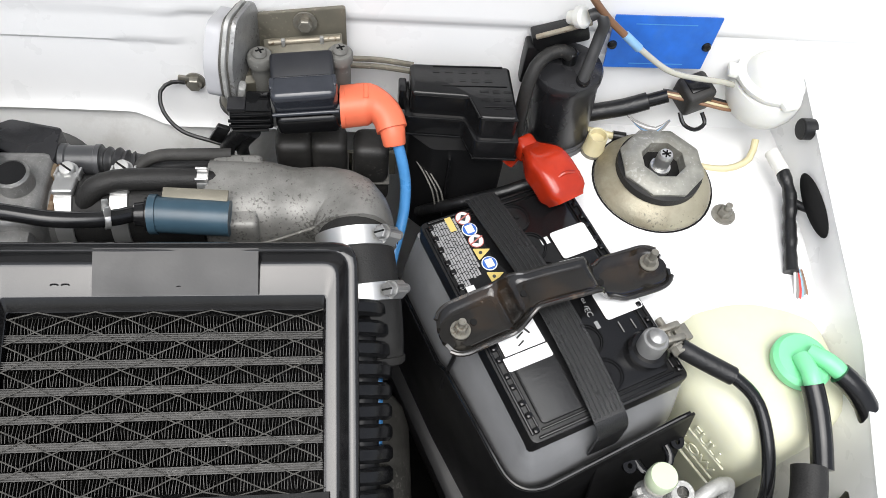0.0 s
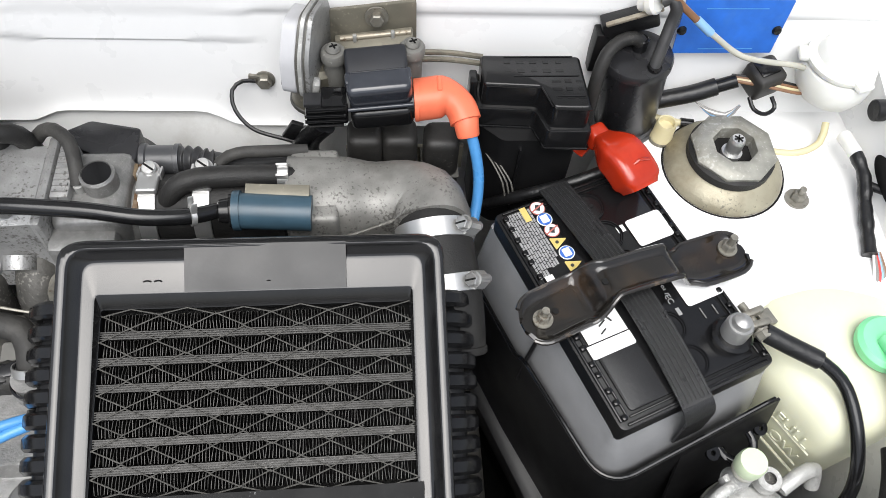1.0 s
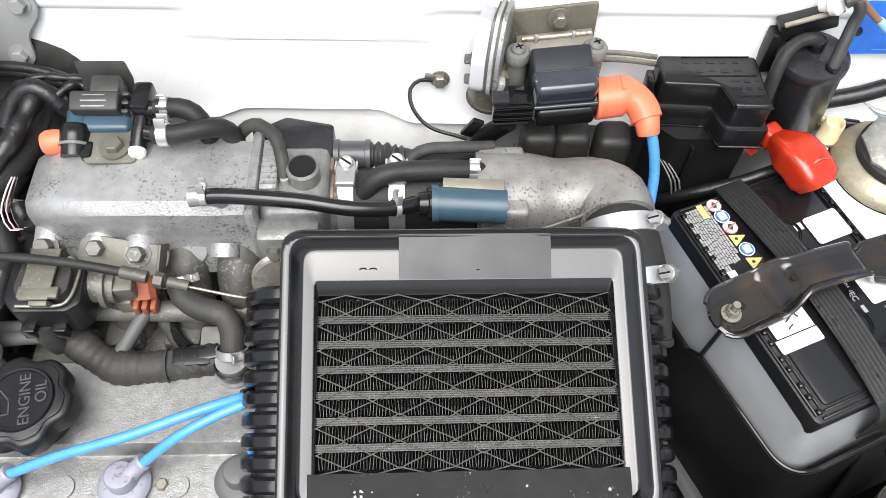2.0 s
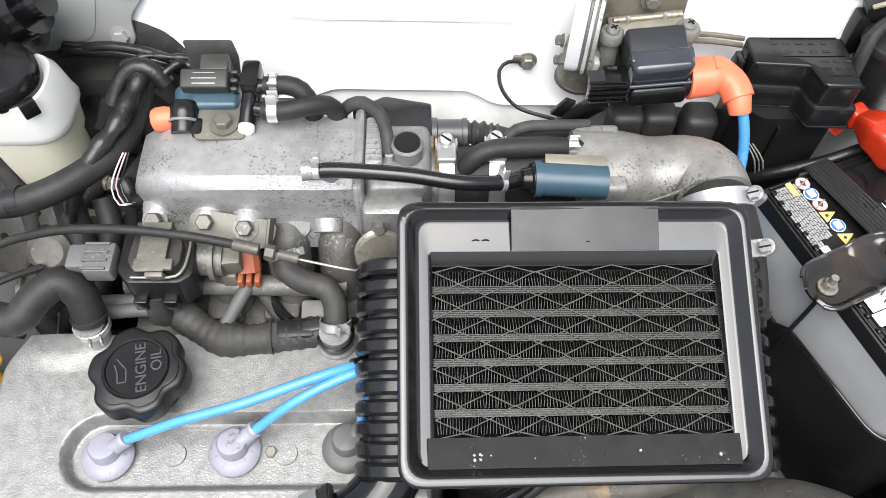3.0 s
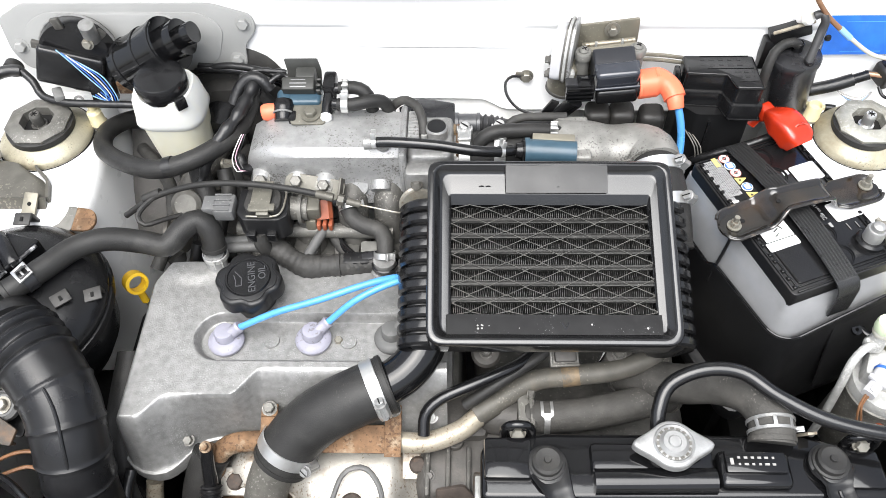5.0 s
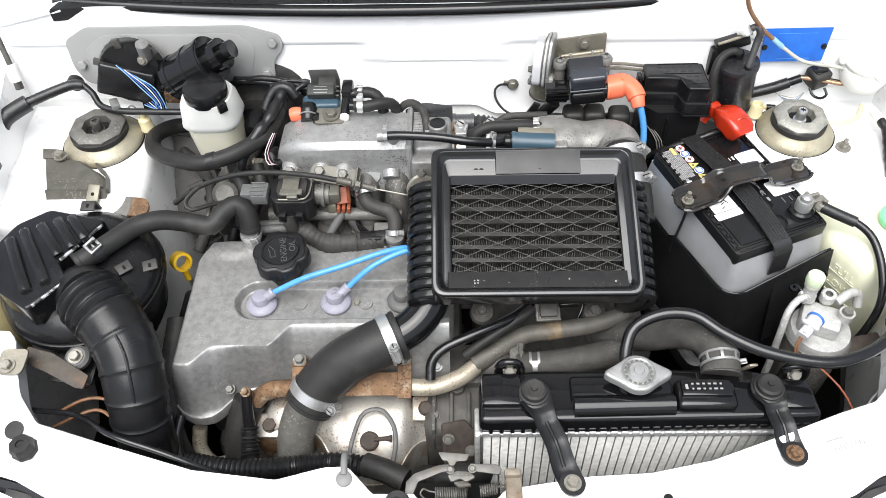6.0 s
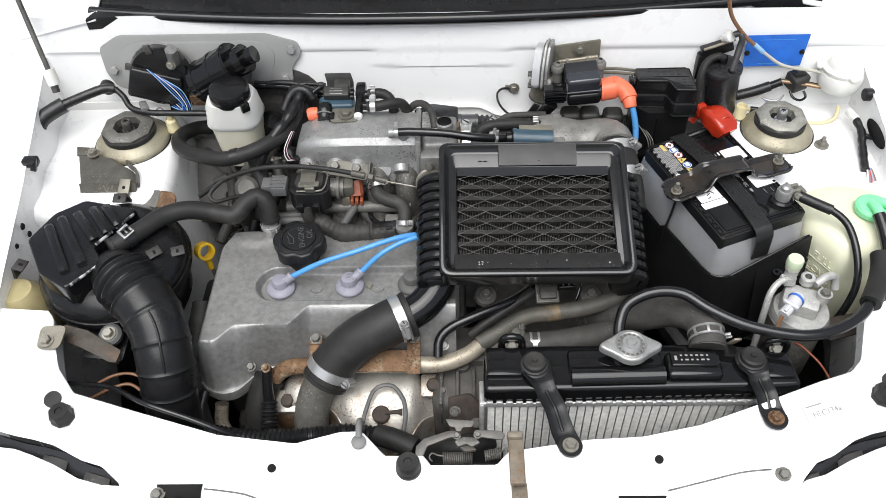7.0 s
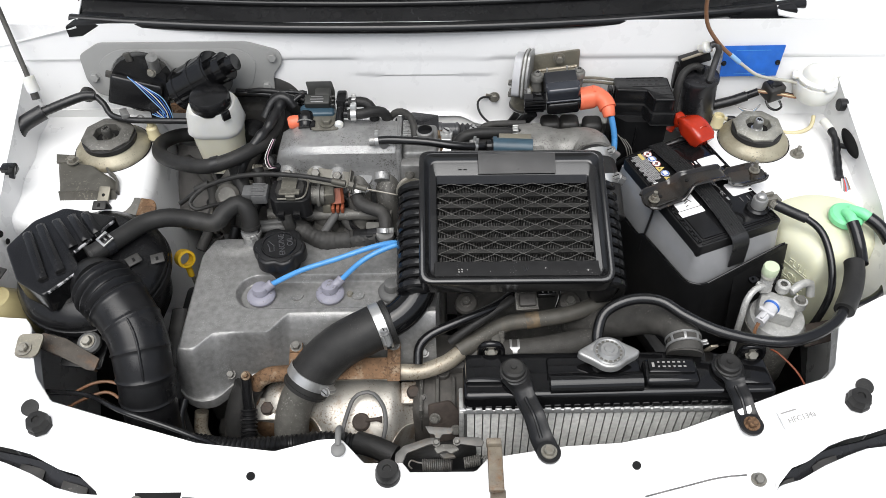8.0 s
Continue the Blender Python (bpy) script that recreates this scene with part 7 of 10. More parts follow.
header = part("header_plate", box(0.2265, 0.0320, 0.7120, 0.372, 0.005, 0.008, 0.001), RAD_PLATE, rad, "crimped aluminium header plate")
tab = None
for i in range(31):
    x = 0.052 + 0.0117 * i
    if tab is None:
        ob = part("crimp_tab", box(0, 0, 0, 0.0080, 0.0030, 0.0085, 0.0008, 1), RAD_PLATE, header, local=True)
        tab = ob.data
    else:
        ob = new("crimp_tab", tab)
        ob.parent = header
    ob.location = (x - 0.225, 0.0290 - 0.04, 0.7170 - 0.45)
part("side_plate", box(0.043, 0.045, 0.58, 0.006, 0.036, 0.27, 0.002), RAD_FIN, rad)
core = part("core", box(0.2265, 0.048, 0.56, 0.36, 0.026, 0.30), RAD_GAP, rad)
rnd = random.Random(9)
strip = None
for i in range(36):
    x = 0.054 + 0.00985 * i
    if strip is None:
        v, f = [], []
        for k in range(150):
            z = 0.715 - 0.0016 * k
            b = len(v)
            v += [(-0.0041, 0.0, z), (0.0041, 0.0, z), (0.0041, -0.0022, z - 0.0009), (-0.0041, -0.0022, z - 0.0009)]
            f += [(b, b + 1, b + 2, b + 3)]
            if k:
                f += [(b - 2, b - 1, b, b + 1)]
        me = bpy.data.meshes.new("fin_strip")
        me.from_pydata(v, [], f)
        bm = bmesh.new()
        bm.from_mesh(me)
        bpy.data.meshes.remove(me)
        ob = part("fin_strip", bm, RAD_FIN, core, local=True)
        strip = ob.data
    else:
        ob = new("fin_strip", strip)
        ob.parent = core
    ob.location = (x - 0.225, 0.0345 - 0.04, -0.45)
part("filler_neck", cyl((0.213, 0.074, 0.745), (0.213, 0.074, 0.766), 0.019, seg=24), BLACK, rad)
rcap = thing("filler_cap", (0.213, 0.072, 0.765), "worn metal radiator cap with two ears", "cap")
pts = []
for i in range(64):
    a = 2 * math.pi * i / 64
    pts.append((0.216 + math.cos(a) * (0.0215 + 0.0145 * abs(math.cos(a)) ** 9), 0.071 + 0.0222 * math.sin(a)))
cap_disc = part("disc", prism(pts, 0.766, 0.776, 0.003, 3), CAP_STEEL, rcap)
part("rim_ring", lathe([(0.0155, 0), (0.017, 0.0014), (0.0185, 0)], (0.216, 0.071, 0.776), seg=36), CAP_STEEL, rcap)
part("dome", lathe([(0, 0.006), (0.005, 0.006), (0.006, 0.0045), (0.010, 0.0045), (0.012, 0.002), (0.0135, 0.0)], (0.216, 0.071, 0.7755), seg=32), CAP_STEEL, rcap)
rnd = random.Random(5)
for i in range(16):
    a = 2 * math.pi * i / 16
    part("text_bar", orient(box(0, 0, 0, 0.0035, 0.002, 0.0006), Matrix.Translation((0.216, 0.071, 0.7763)) @ pose(0, 0, 0, 0, 0, math.degrees(a)) @ Matrix.Translation((0, 0.0142, 0))), GRIMY, cap_disc)
# rubber mounts and their stays
for x, y, ex, ey in ((0.105, 0.060, 0.140, -0.034), (0.358, 0.064, 0.371, -0.006)):
    stay = thing("radiator_stay", (x, y, 0.74), "black steel stay bolted from the radiator to the front panel", "bracket", "radiator stays")
    part("pin_rubber", lathe([(0, 0.0125), (0.003, 0.0125), (0.0035, 0.010), (0.011, 0.011), (0.0135, 0.009), (0.014, 0.004), (0.016, 0.003), (0.016, 0), (0, 0)], (x, y, 0.752), seg=28), RUBBER, stay)
    part("eye", lathe([(0, 0), (0.0185, 0), (0.0185, 0.003), (0.016, 0.004), (0, 0.004)], (x, y, 0.749), seg=26), BLACK_SATIN, stay)
    d = Vector((ex - x, ey - y, 0))
    s = Vector((-d.y, d.x, 0)).normalized()
    e = Vector((x, y, 0))

    def stay_pt(a, b, e=e, d=d, s=s):
        w = 0.0175 - 0.0060 * smooth01(a * 3) + 0.001 * smooth01((a - 0.6) * 4)
        z = 0.7515 - 0.005 * smooth01((a - 0.25) / 0.12) + (panel_height(0, e.y + d.y) + 0.0045 - 0.7465) * smooth01((a - 0.55) / 0.3)
        k = (b - 0.5) * 2
        return e + d * a + s * (w * k) + Vector((0, 0, z + 0.003 * abs(k) ** 4))
    stay_strap = part("strap", grid(lin(0.05, 1.02, 36), lin(0, 1, 8), stay_pt, 0.0022), BLACK_SATIN, stay)
    part("strap_rib", tube([stay_pt(a, 0.5) + Vector((0, 0, -0.0002)) for a in lin(0.34, 0.80, 8)], 0.0022, 8), BLACK_SATIN, stay_strap)
    part("end_eye", lathe([(0, 0), (0.0135, 0), (0.0135, 0.003), (0, 0.003)], (ex, ey, panel_height(ex, ey) + 0.0045), seg=24), BLACK_SATIN, stay)
    part("bolt", hexhead((ex, ey, panel_height(ex, ey) + 0.0075), (0, 0, 1), 0.0065, 0.006, 1.4), ZINC if x < 0.2 else RUST, stay, "" if x < 0.2 else "rusty bolt")
for x, y in ((0.080, 0.093), (0.392, 0.085)):
    clip = thing("fan_clip", (x, y, 0.745), "black plastic lug with a zinc bolt on the header tank", "clip", "fan clips")
    part("lug", tube([(x - 0.013, y, 0.735), (x - 0.013, y, 0.752), (x - 0.007, y, 0.762), (x + 0.007, y, 0.762), (x + 0.013, y, 0.752), (x + 0.013, y, 0.735)], 0.004, 10, 0.004), BLACK_GLOSS, clip)
    part("pad", box(x, y + 0.003, 0.742, 0.022, 0.008, 0.022, 0.002), BLACK, clip)
    part("bolt", joined(hexhead((x, y - 0.001, 0.748), (0, -0.8, 0.6), 0.006, 0.006, 1.3), box(x, y - 0.003, 0.742, 0.012, 0.006, 0.008, 0.001)), ZINC, clip)
solo("fan_shroud", prism(rounded([(0.06, 0.098), (0.40, 0.098), (0.38, 0.125), (0.08, 0.125)], 0.012), 0.48, 0.650, 0.008), BLACK_SATIN, "black plastic fan shroud behind the radiator", "shroud")

# hoses at the radiator
hose("top_hose", [(0.312, 0.083, 0.750), (0.313, 0.105, 0.756), (0.303, 0.132, 0.750), (0.280, 0.152, 0.732), (0.250, 0.163, 0.710), (0.225, 0.178, 0.69), (0.20, 0.20, 0.66)], 0.0205, DUSTY_RUBBER, "thick woven-surface radiator top hose", seg=24)
rad_clip = spring_clamp((0.3123, 0.0925, 0.7540), (0.0, 1, 0.15), 0.0210, 0.0034, (0.9, 0, 0.4), CAP_STEEL)
part("second_band", band((0.3126, 0.1020, 0.7554), (0.0, 1, 0.12), 0.0210, 0.0034, 0.001), CAP_STEEL, rad_clip)
for g in (-52, -8, 36):
    part("bridge", orient(box(0, 0, 0, 0.0035, 0.0100, 0.0010, 0.0003), Matrix.Translation((0.31245, 0.09725, 0.7547)) @ pose(0, 0, 0, 8, g, 0) @ Matrix.Translation((0, 0, 0.0216))), CAP_STEEL, rad_clip)
solo("clip_tail", orient(box(0, 0, 0, 0.010, 0.003, 0.022, 0.001), pose(0.345, 0.093, 0.748, 20, 10, 10)), TAN_PIPE, "brassy tail of the hose spring clip", "clip")
hose("bottom_hose", [(0.092, 0.138, 0.678), (0.118, 0.139, 0.679), (0.150, 0.142, 0.680), (0.185, 0.148, 0.682), (0.22, 0.158, 0.680), (0.25, 0.175, 0.66)], 0.0172, DUSTY_RUBBER, "dusty woven rubber water hose below the cooler", seg=22)
fork = thing("spring_clip", (0.114, 0.139, 0.679), "pale zinc forked spring clip on the water hose", "clip", "spring clips")


def on_hose(x, deg, r=0.0178):
    return Vector((x, 0.1390 - r * math.cos(radians(deg)), 0.679 + r * math.sin(radians(deg))))


part("stem", grid(lin(-10, 62, 12), lin(0, 1, 4), lambda d, b: on_hose(0.114 + 0.0060 * (b - 0.5), d), 0.0009), CAP_STEEL, fork)
part("shoulder", grid(lin(60, 78, 6), lin(0, 1, 8), lambda d, b: on_hose(0.114 + (0.0060 + 0.0070 * smooth01((d - 60) / 14)) * (b - 0.5), d, 0.0180), 0.0009), CAP_STEEL, fork)
for k in (-1, 1):
    part("prong", grid(lin(77, 128, 10), lin(0, 1, 3), lambda d, b, k=k: on_hose(0.114 + k * 0.0050 + 0.0030 * (b - 0.5), d, 0.0181), 0.0009), CAP_STEEL, fork)
outlet = thing("water_outlet", (0.088, 0.15, 0.66), "dirty cast aluminium water outlet with a square flange", "housing")
part("flange", joined(box(0.090, 0.141, 0.672, 0.012, 0.044, 0.046, 0.003), box(0.098, 0.140, 0.678, 0.010, 0.034, 0.034, 0.006)), GRIMY, outlet)
part("neck", tube([(0.045, 0.150, 0.662), (0.070, 0.144, 0.668), (0.088, 0.141, 0.672)], 0.019, 18), OILY, outlet)
for y, z in ((0.125, 0.692), (0.158, 0.694)):
    part("flange_bolt", hexhead((0.096, y, z), (1, -0.3, 0.3), 0.0045, 0.005), GRIMY, outlet)
hose("overflow_hose", [(0.208, 0.088, 0.755), (0.208, 0.104, 0.768), (0.219, 0.126, 0.780), (0.250, 0.137, 0.789), (0.284, 0.134, 0.790), (0.314, 0.113, 0.785), (0.356, 0.092, 0.780), (0.413, 0.081, 0.776), (0.454, 0.088, 0.776), (0.492, 0.110, 0.776), (0.515, 0.139, 0.777)], 0.0068, RUBBER_SHINE, "long shiny black overflow hose arching over the radiator", seg=16)
hose("hose_sleeve", [(0.507, 0.126, 0.7765), (0.525, 0.154, 0.778), (0.536, 0.178, 0.781), (0.5405, 0.196, 0.784)], 0.0122, RUBBER, "dull black protective sleeve round the hose", "sleeve", seg=18)
heater = thing("heater_pipe", (0.15, 0.178, 0.69), "dusty metal water pipe with a tan worn patch under the cooler", "pipe")
part("bend", tube([(0.243, 0.235, 0.722), (0.238, 0.213, 0.716), (0.222, 0.192, 0.711), (0.183, 0.180, 0.705), (0.138, 0.177, 0.698), (0.100, 0.172, 0.694), (0.048, 0.142, 0.686)], 0.0110, 18), DUSTY_PIPE, heater)
part("worn_patch", tube([(0.149, 0.1777, 0.6997), (0.138, 0.1770, 0.6981), (0.131, 0.1763, 0.6972)], 0.01125, 18, smooth=False), TAN_WORN, heater, "tan worn patch of bare metal")
part("collar", tube([(0.060, 0.149, 0.688), (0.040, 0.137, 0.685)], 0.0122, 16, smooth=False), DUSTY_PIPE, heater)
hose("gearbox_hose", [(0.113, 0.203, 0.722), (0.098, 0.186, 0.726), (0.077, 0.169, 0.730), (0.040, 0.151, 0.730), (0.006, 0.138, 0.722), (-0.009, 0.126, 0.712), (-0.011, 0.110, 0.698)], 0.0062, RUBBER_SHINE, "shiny black breather hose beside the cam cover", seg=14)
hose("breather_hose", [(0.113, 0.190, 0.728), (0.098, 0.178, 0.727), (0.073, 0.163, 0.721), (0.050, 0.150, 0.713), (0.030, 0.142, 0.700)], 0.0062, RUBBER, "dull black breather hose over the water pipe", seg=14)

# things on the gearbox end
for x, y in ((0.052, 0.197), (0.190, 0.196)):
    knob = thing("engine_stud", (x, y, 0.70), "dusty domed engine fastening below the cooler", "bolt", "engine fastenings")
    part("washer", lathe([(0, 0), (0.0150, 0), (0.0158, 0.003), (0.0135, 0.007), (0.0085, 0.008), (0, 0.008)], (x, y, 0.708), (0, -0.25, 1), 26), OILY, knob)
    part("head", hexhead((x, y - 0.002, 0.7155), (0, -0.25, 1), 0.0062, 0.006, 1.2), GRIMY, knob)
conn = thing("sensor_connector", (0.14, 0.195, 0.71), "dirty grey sensor block with an open connector", "sensor")
SEN = pose(0.131, 0.186, 0.726, 22, 0, 3)
part("plate", orient(joined(box(0, 0, 0, 0.030, 0.024, 0.004, 0.001), box(-0.0135, 0, 0.003, 0.003, 0.024, 0.006, 0.001), box(0, -0.0105, 0.003, 0.030, 0.003, 0.005, 0.001)), SEN), GRIMY, conn)
part("body", orient(box(0.001, 0.001, 0.005, 0.022, 0.017, 0.008, 0.002), SEN), OILY, conn)
shell = part("plug", orient(joined(box(0.026, 0.006, 0.006, 0.024, 0.003, 0.014, 0.001), box(0.026, 0.021, 0.006, 0.024, 0.003, 0.014, 0.001), box(0.0155, 0.0135, 0.006, 0.003, 0.018, 0.014, 0.001), box(0.026, 0.0135, 0.001, 0.024, 0.018, 0.003)), SEN), BLACK, conn, "open black connector shell")
for x in (0.021, 0.028, 0.035):
    part("rib", orient(box(x, 0.0135, 0.010, 0.0012, 0.013, 0.006), SEN), GREY_PLASTIC, shell)
for k in range(4):
    part("wire", tube([SEN @ Vector(p) for p in ((0.024 + 0.003 * k, 0.012, 0.012), (0.030 + 0.002 * k, 0.016, 0.021 + 0.001 * k), (0.040 + 0.001 * k, 0.012, 0.018), (0.043, 0.002 + 0.002 * k, 0.006), (0.040, -0.006, -0.02))], 0.0011, 6), (BLACK, WHITE_WIRE, GREY_WIRE, BLACK)[k], conn)
rnd = random.Random(21)
lumps = thing("gearbox_casing", (0.06, 0.13, 0.50), "oily cast gearbox casing with ribs and bolts", "gearbox")
part("casing", joined(box(0.03, 0.10, 0.58, 0.10, 0.08, 0.16, 0.015, 3), box(0.02, 0.15, 0.64, 0.07, 0.06, 0.06, 0.01)), OILY, lumps)
for k in range(4):
    part("rib", box(-0.008 + 0.021 * k, 0.086, 0.640, 0.005, 0.052, 0.052, 0.002), CAST_DARK, lumps)
part("side_plate", orient(prism(rounded([(-0.020, -0.030), (0.018, -0.030), (0.022, 0.010), (0.008, 0.030), (-0.020, 0.026)], 0.004), 0, 0.004, 0.001), pose(0.022, 0.052, 0.655, 62, 0, 4)), DARK_RUST, lumps)
part("side_plate", orient(prism(rounded([(-0.012, -0.024), (0.012, -0.024), (0.012, 0.024), (-0.012, 0.024)], 0.003), 0, 0.004, 0.001), pose(0.050, 0.062, 0.668, 55, 0, -4)), BRACKET_RUST, lumps)
part("lower_hose", tube([(-0.020, 0.030, 0.600), (0.005, 0.020, 0.622), (0.030, 0.022, 0.628), (0.050, 0.034, 0.612)], 0.016, 16), RUBBER, lumps)
for x, y, z in ((0.010, 0.046, 0.672), (0.036, 0.042, 0.650), (0.055, 0.058, 0.684)):
    part("bolt", hexhead((x, y, z), (0, -0.8, 0.6), 0.0050, 0.005, 1.4), GRIMY, lumps)
for x, y in ((-0.006, 0.082), (0.060, 0.078)):
    part("bolt", hexhead((x, y, 0.661), (0, -0.4, 1), 0.0042, 0.004), OILY, lumps)
for i, (x, y, z, r) in enumerate(((0.075, 0.112, 0.655, 0.017), (0.02, 0.118, 0.668, 0.009))):
    part("boss", cyl((x, y, z - 0.03), (x, y, z), r, seg=18, bev=0.001), OILY, lumps)

# exhaust side
ex = thing("exhaust_manifold", (-0.12, 0.08, 0.55), "tan heat-stained heat shield over the exhaust manifold", "exhaust manifold")
def shield_pt(a, b):
    x = -0.235 + 0.215 * a
    k = math.exp(-((x + 0.088) / 0.050) ** 4)
    y0 = 0.116
    y1 = 0.076 - 0.058 * k
    z0 = 0.646
    z = z0 + 0.010 * math.sin(b * 2.4) - (0.012 + 0.03 * k) * b * b + 0.012 * k * (1 - b) + 0.006 * math.sin(x * 90) * (1 - k)
    return Vector((x, y0 + (y1 - y0) * b, z - 0.02 * (1 - smooth01(min(a, 1 - a) * 8))))
part("shield", grid(lin(0, 1, 60), lin(0, 1, 20), shield_pt, 0.0015), HEAT, ex)
part("shield_skirt", grid(lin(0, 1, 60), lin(0, 1, 8), lambda a, b: shield_pt(a, 1) + Vector((0, -0.006 * b, -0.07 * b)), 0.0015), HEAT, ex)
for x, y, z in ((-0.209, 0.082, 0.638), (-0.0185, 0.099, 0.646)):
    lug = part("lug", orient(box(0, 0, 0, 0.034, 0.030, 0.010, 0.003), pose(x, y, z, 20, 0, 0)), HEAT, ex)
    part("lug_bolt", hexhead((x, y - 0.002, z + 0.005), (0, -0.35, 1), 0.0085, 0.006, 1.1), DARK_RUST, lug)
part("bolt_stem", tube([(-0.079, 0.056, 0.6515), (-0.066, 0.0565, 0.653), (-0.058, 0.0565, 0.653)], lambda t, s: 0.0026 + 0.0022 * smooth01((t - 0.75) / 0.2), 10, 0.003), DARK_RUST, ex)
part("centre_bolt", cyl((-0.085, 0.0585, 0.640), (-0.085, 0.055, 0.651), 0.0115, seg=22, bev=0.002), DARK_RUST, ex)
part("sensor_lead", tube([(-0.108, 0.040, 0.648), (-0.104, 0.054, 0.658), (-0.095, 0.078, 0.667), (-0.083, 0.086, 0.669), (-0.069, 0.085, 0.668), (-0.056, 0.069, 0.662), (-0.053, 0.050, 0.652), (-0.057, 0.030, 0.640)], 0.0028, 8), GREY_RUBBER, ex, "grey sheathed sensor lead")
part("sensor_lead", tube([(-0.108, 0.040, 0.648), (-0.106, 0.028, 0.66), (-0.102, 0.012, 0.69), (-0.099, 0.002, 0.72)], 0.0035, 8), GREY_RUBBER, ex)
part("manifold_core", box(-0.13, 0.10, 0.58, 0.22, 0.06, 0.10, 0.02, 3), RUST, ex)
rail = thing("water_rail", (-0.10, 0.109, 0.67), "rust-stained steel water rail along the head", "pipe")
part("rusty_bend", tube([(-0.232, 0.090, 0.645), (-0.224, 0.100, 0.668), (-0.205, 0.107, 0.680), (-0.168, 0.109, 0.6825)], 0.0106, 16), RUST, rail)
part("rail_pipe", tube([(-0.170, 0.109, 0.682), (-0.114, 0.109, 0.682), (-0.041, 0.109, 0.682), (-0.008, 0.109, 0.682), (0.024, 0.121, 0.683), (0.043, 0.136, 0.684)], 0.0105, 16), TAN_PIPE, rail)
part("cover_plate", orient(box(0, 0, 0, 0.142, 0.028, 0.004, 0.0015), pose(-0.105, 0.107, 0.693, 22, 0, 0)), RUST, rail, "rusted cover strip")
for x in (-0.168, -0.042):
    part("strap", joined(orient(box(0, 0, 0, 0.017, 0.046, 0.003, 0.001), pose(x, 0.111, 0.698, 24, 0, 0)), box(x, 0.131, 0.706, 0.016, 0.014, 0.004, 0.001)), RUST, rail)
    part("strap_bolt", hexhead((x, 0.132, 0.708), (0, -0.2, 1), 0.0058, 0.006), GRIMY, rail)
hose("coolant_hose", [(-0.232, 0.103, 0.665), (-0.243, 0.088, 0.645), (-0.250, 0.070, 0.62), (-0.248, 0.05, 0.58), (-0.24, 0.045, 0.54)], 0.019, RUBBER, "thick dull hose beside the exhaust", seg=20)
sensor = thing("flex_sleeve", (-0.232, 0.07, 0.62), "black corrugated sleeve on a brass nipple", "sleeve")
part("nipple", joined(tube([(-0.229, 0.100, 0.682), (-0.229, 0.094, 0.700)], 0.006, 12, smooth=False), hexhead((-0.229, 0.094, 0.699), (0, -0.3, 1), 0.004, 0.005, 1.5)), RUST, sensor)
part("plain_end", tube([(-0.230, 0.097, 0.695), (-0.230, 0.083, 0.675), (-0.229, 0.068, 0.655)], 0.0072, 14), RUBBER_SHINE, sensor)
part("bellows", tube([(-0.229, 0.070, 0.658), (-0.228, 0.046, 0.642), (-0.222, 0.018, 0.632)], lambda t, s: 0.0098 + 0.0016 * math.sin(s * 2 * math.pi / 0.0052), 14, 0.0012), BLACK_SATIN, sensor)
loomf = thing("front_loom", (-0.15, 0.02, 0.64), "black corrugated wiring conduit behind the front panel", "wiring")
part("conduit", tube([(-0.30, 0.03, 0.648), (-0.243, 0.020, 0.652), (-0.184, 0.020, 0.655), (-0.127, 0.026, 0.655), (-0.085, 0.018, 0.66)], lambda t, s: 0.0115 + 0.0012 * math.sin(s * 2 * math.pi / 0.006), 14, 0.0015), BLACK_SATIN, loomf)
part("rubber_end", tube([(-0.086, 0.020, 0.662), (-0.062, 0.010, 0.666), (-0.038, -0.002, 0.666)], 0.0135, 16), RUBBER, loomf)
stake = thing("panel_clip", (-0.097, -0.020, 0.735), "grey headed clip on the panel edge", "clip")
part("clip_stem", tube([(-0.100, 0.008, 0.70), (-0.099, 0.002, 0.727), (-0.098, -0.010, 0.738), (-0.097, -0.026, 0.737)], 0.0038, 10), GREY_PLASTIC, stake)
part("clip_head", lathe([(0, 0.005), (0.006, 0.0045), (0.0082, 0.003), (0.0085, 0), (0, 0)], (-0.097, -0.029, 0.7335), (0, -0.1, 1), 22), GREY_PLASTIC, stake)

# bonnet latch and catch post
latch = thing("bonnet_latch", (0.02, -0.02, 0.68), "grimy steel bonnet latch with coil springs", "latch")
part("plate", joined(box(0.018, -0.040, 0.672, 0.10, 0.010, 0.05, 0.002), box(0.018, -0.020, 0.655, 0.10, 0.04, 0.004, 0.001)), DEEP_SHADE, latch)


def flat_arm(name, poly, z, mats, rx=0.0, thick=0.0032):
    """A flat pressed lever, tipped about its middle."""
    cx, cy = sum(p[0] for p in poly) / len(poly), sum(p[1] for p in poly) / len(poly)
    return part(name, orient(prism(rounded([(x - cx, y - cy) for x, y in poly], 0.002), 0, thick, 0.0006), pose(cx, cy, z, rx, 0, 0)), mats, latch)


flat_arm("lever", [(-0.035, -0.035), (-0.026, -0.035), (-0.021, -0.022), (0.004, -0.012), (0.018, -0.010), (0.016, -0.003), (0.002, -0.004), (-0.025, -0.013), (-0.034, -0.022)], 0.709, LATCH_STEEL, 8)
flat_arm("lever", [(0.034, -0.002), (0.064, -0.003), (0.069, -0.008), (0.066, -0.014), (0.037, -0.010)], 0.709, LATCH_STEEL, 14)
flat_arm("release_tongue", [(0.000, 0.0065), (0.034, 0.0040), (0.031, -0.003), (0.020, -0.0035), (0.018, -0.008), (0.012, -0.008), (0.011, -0.003), (0.005, -0.0025)], 0.719, LATCH_STEEL, 16)
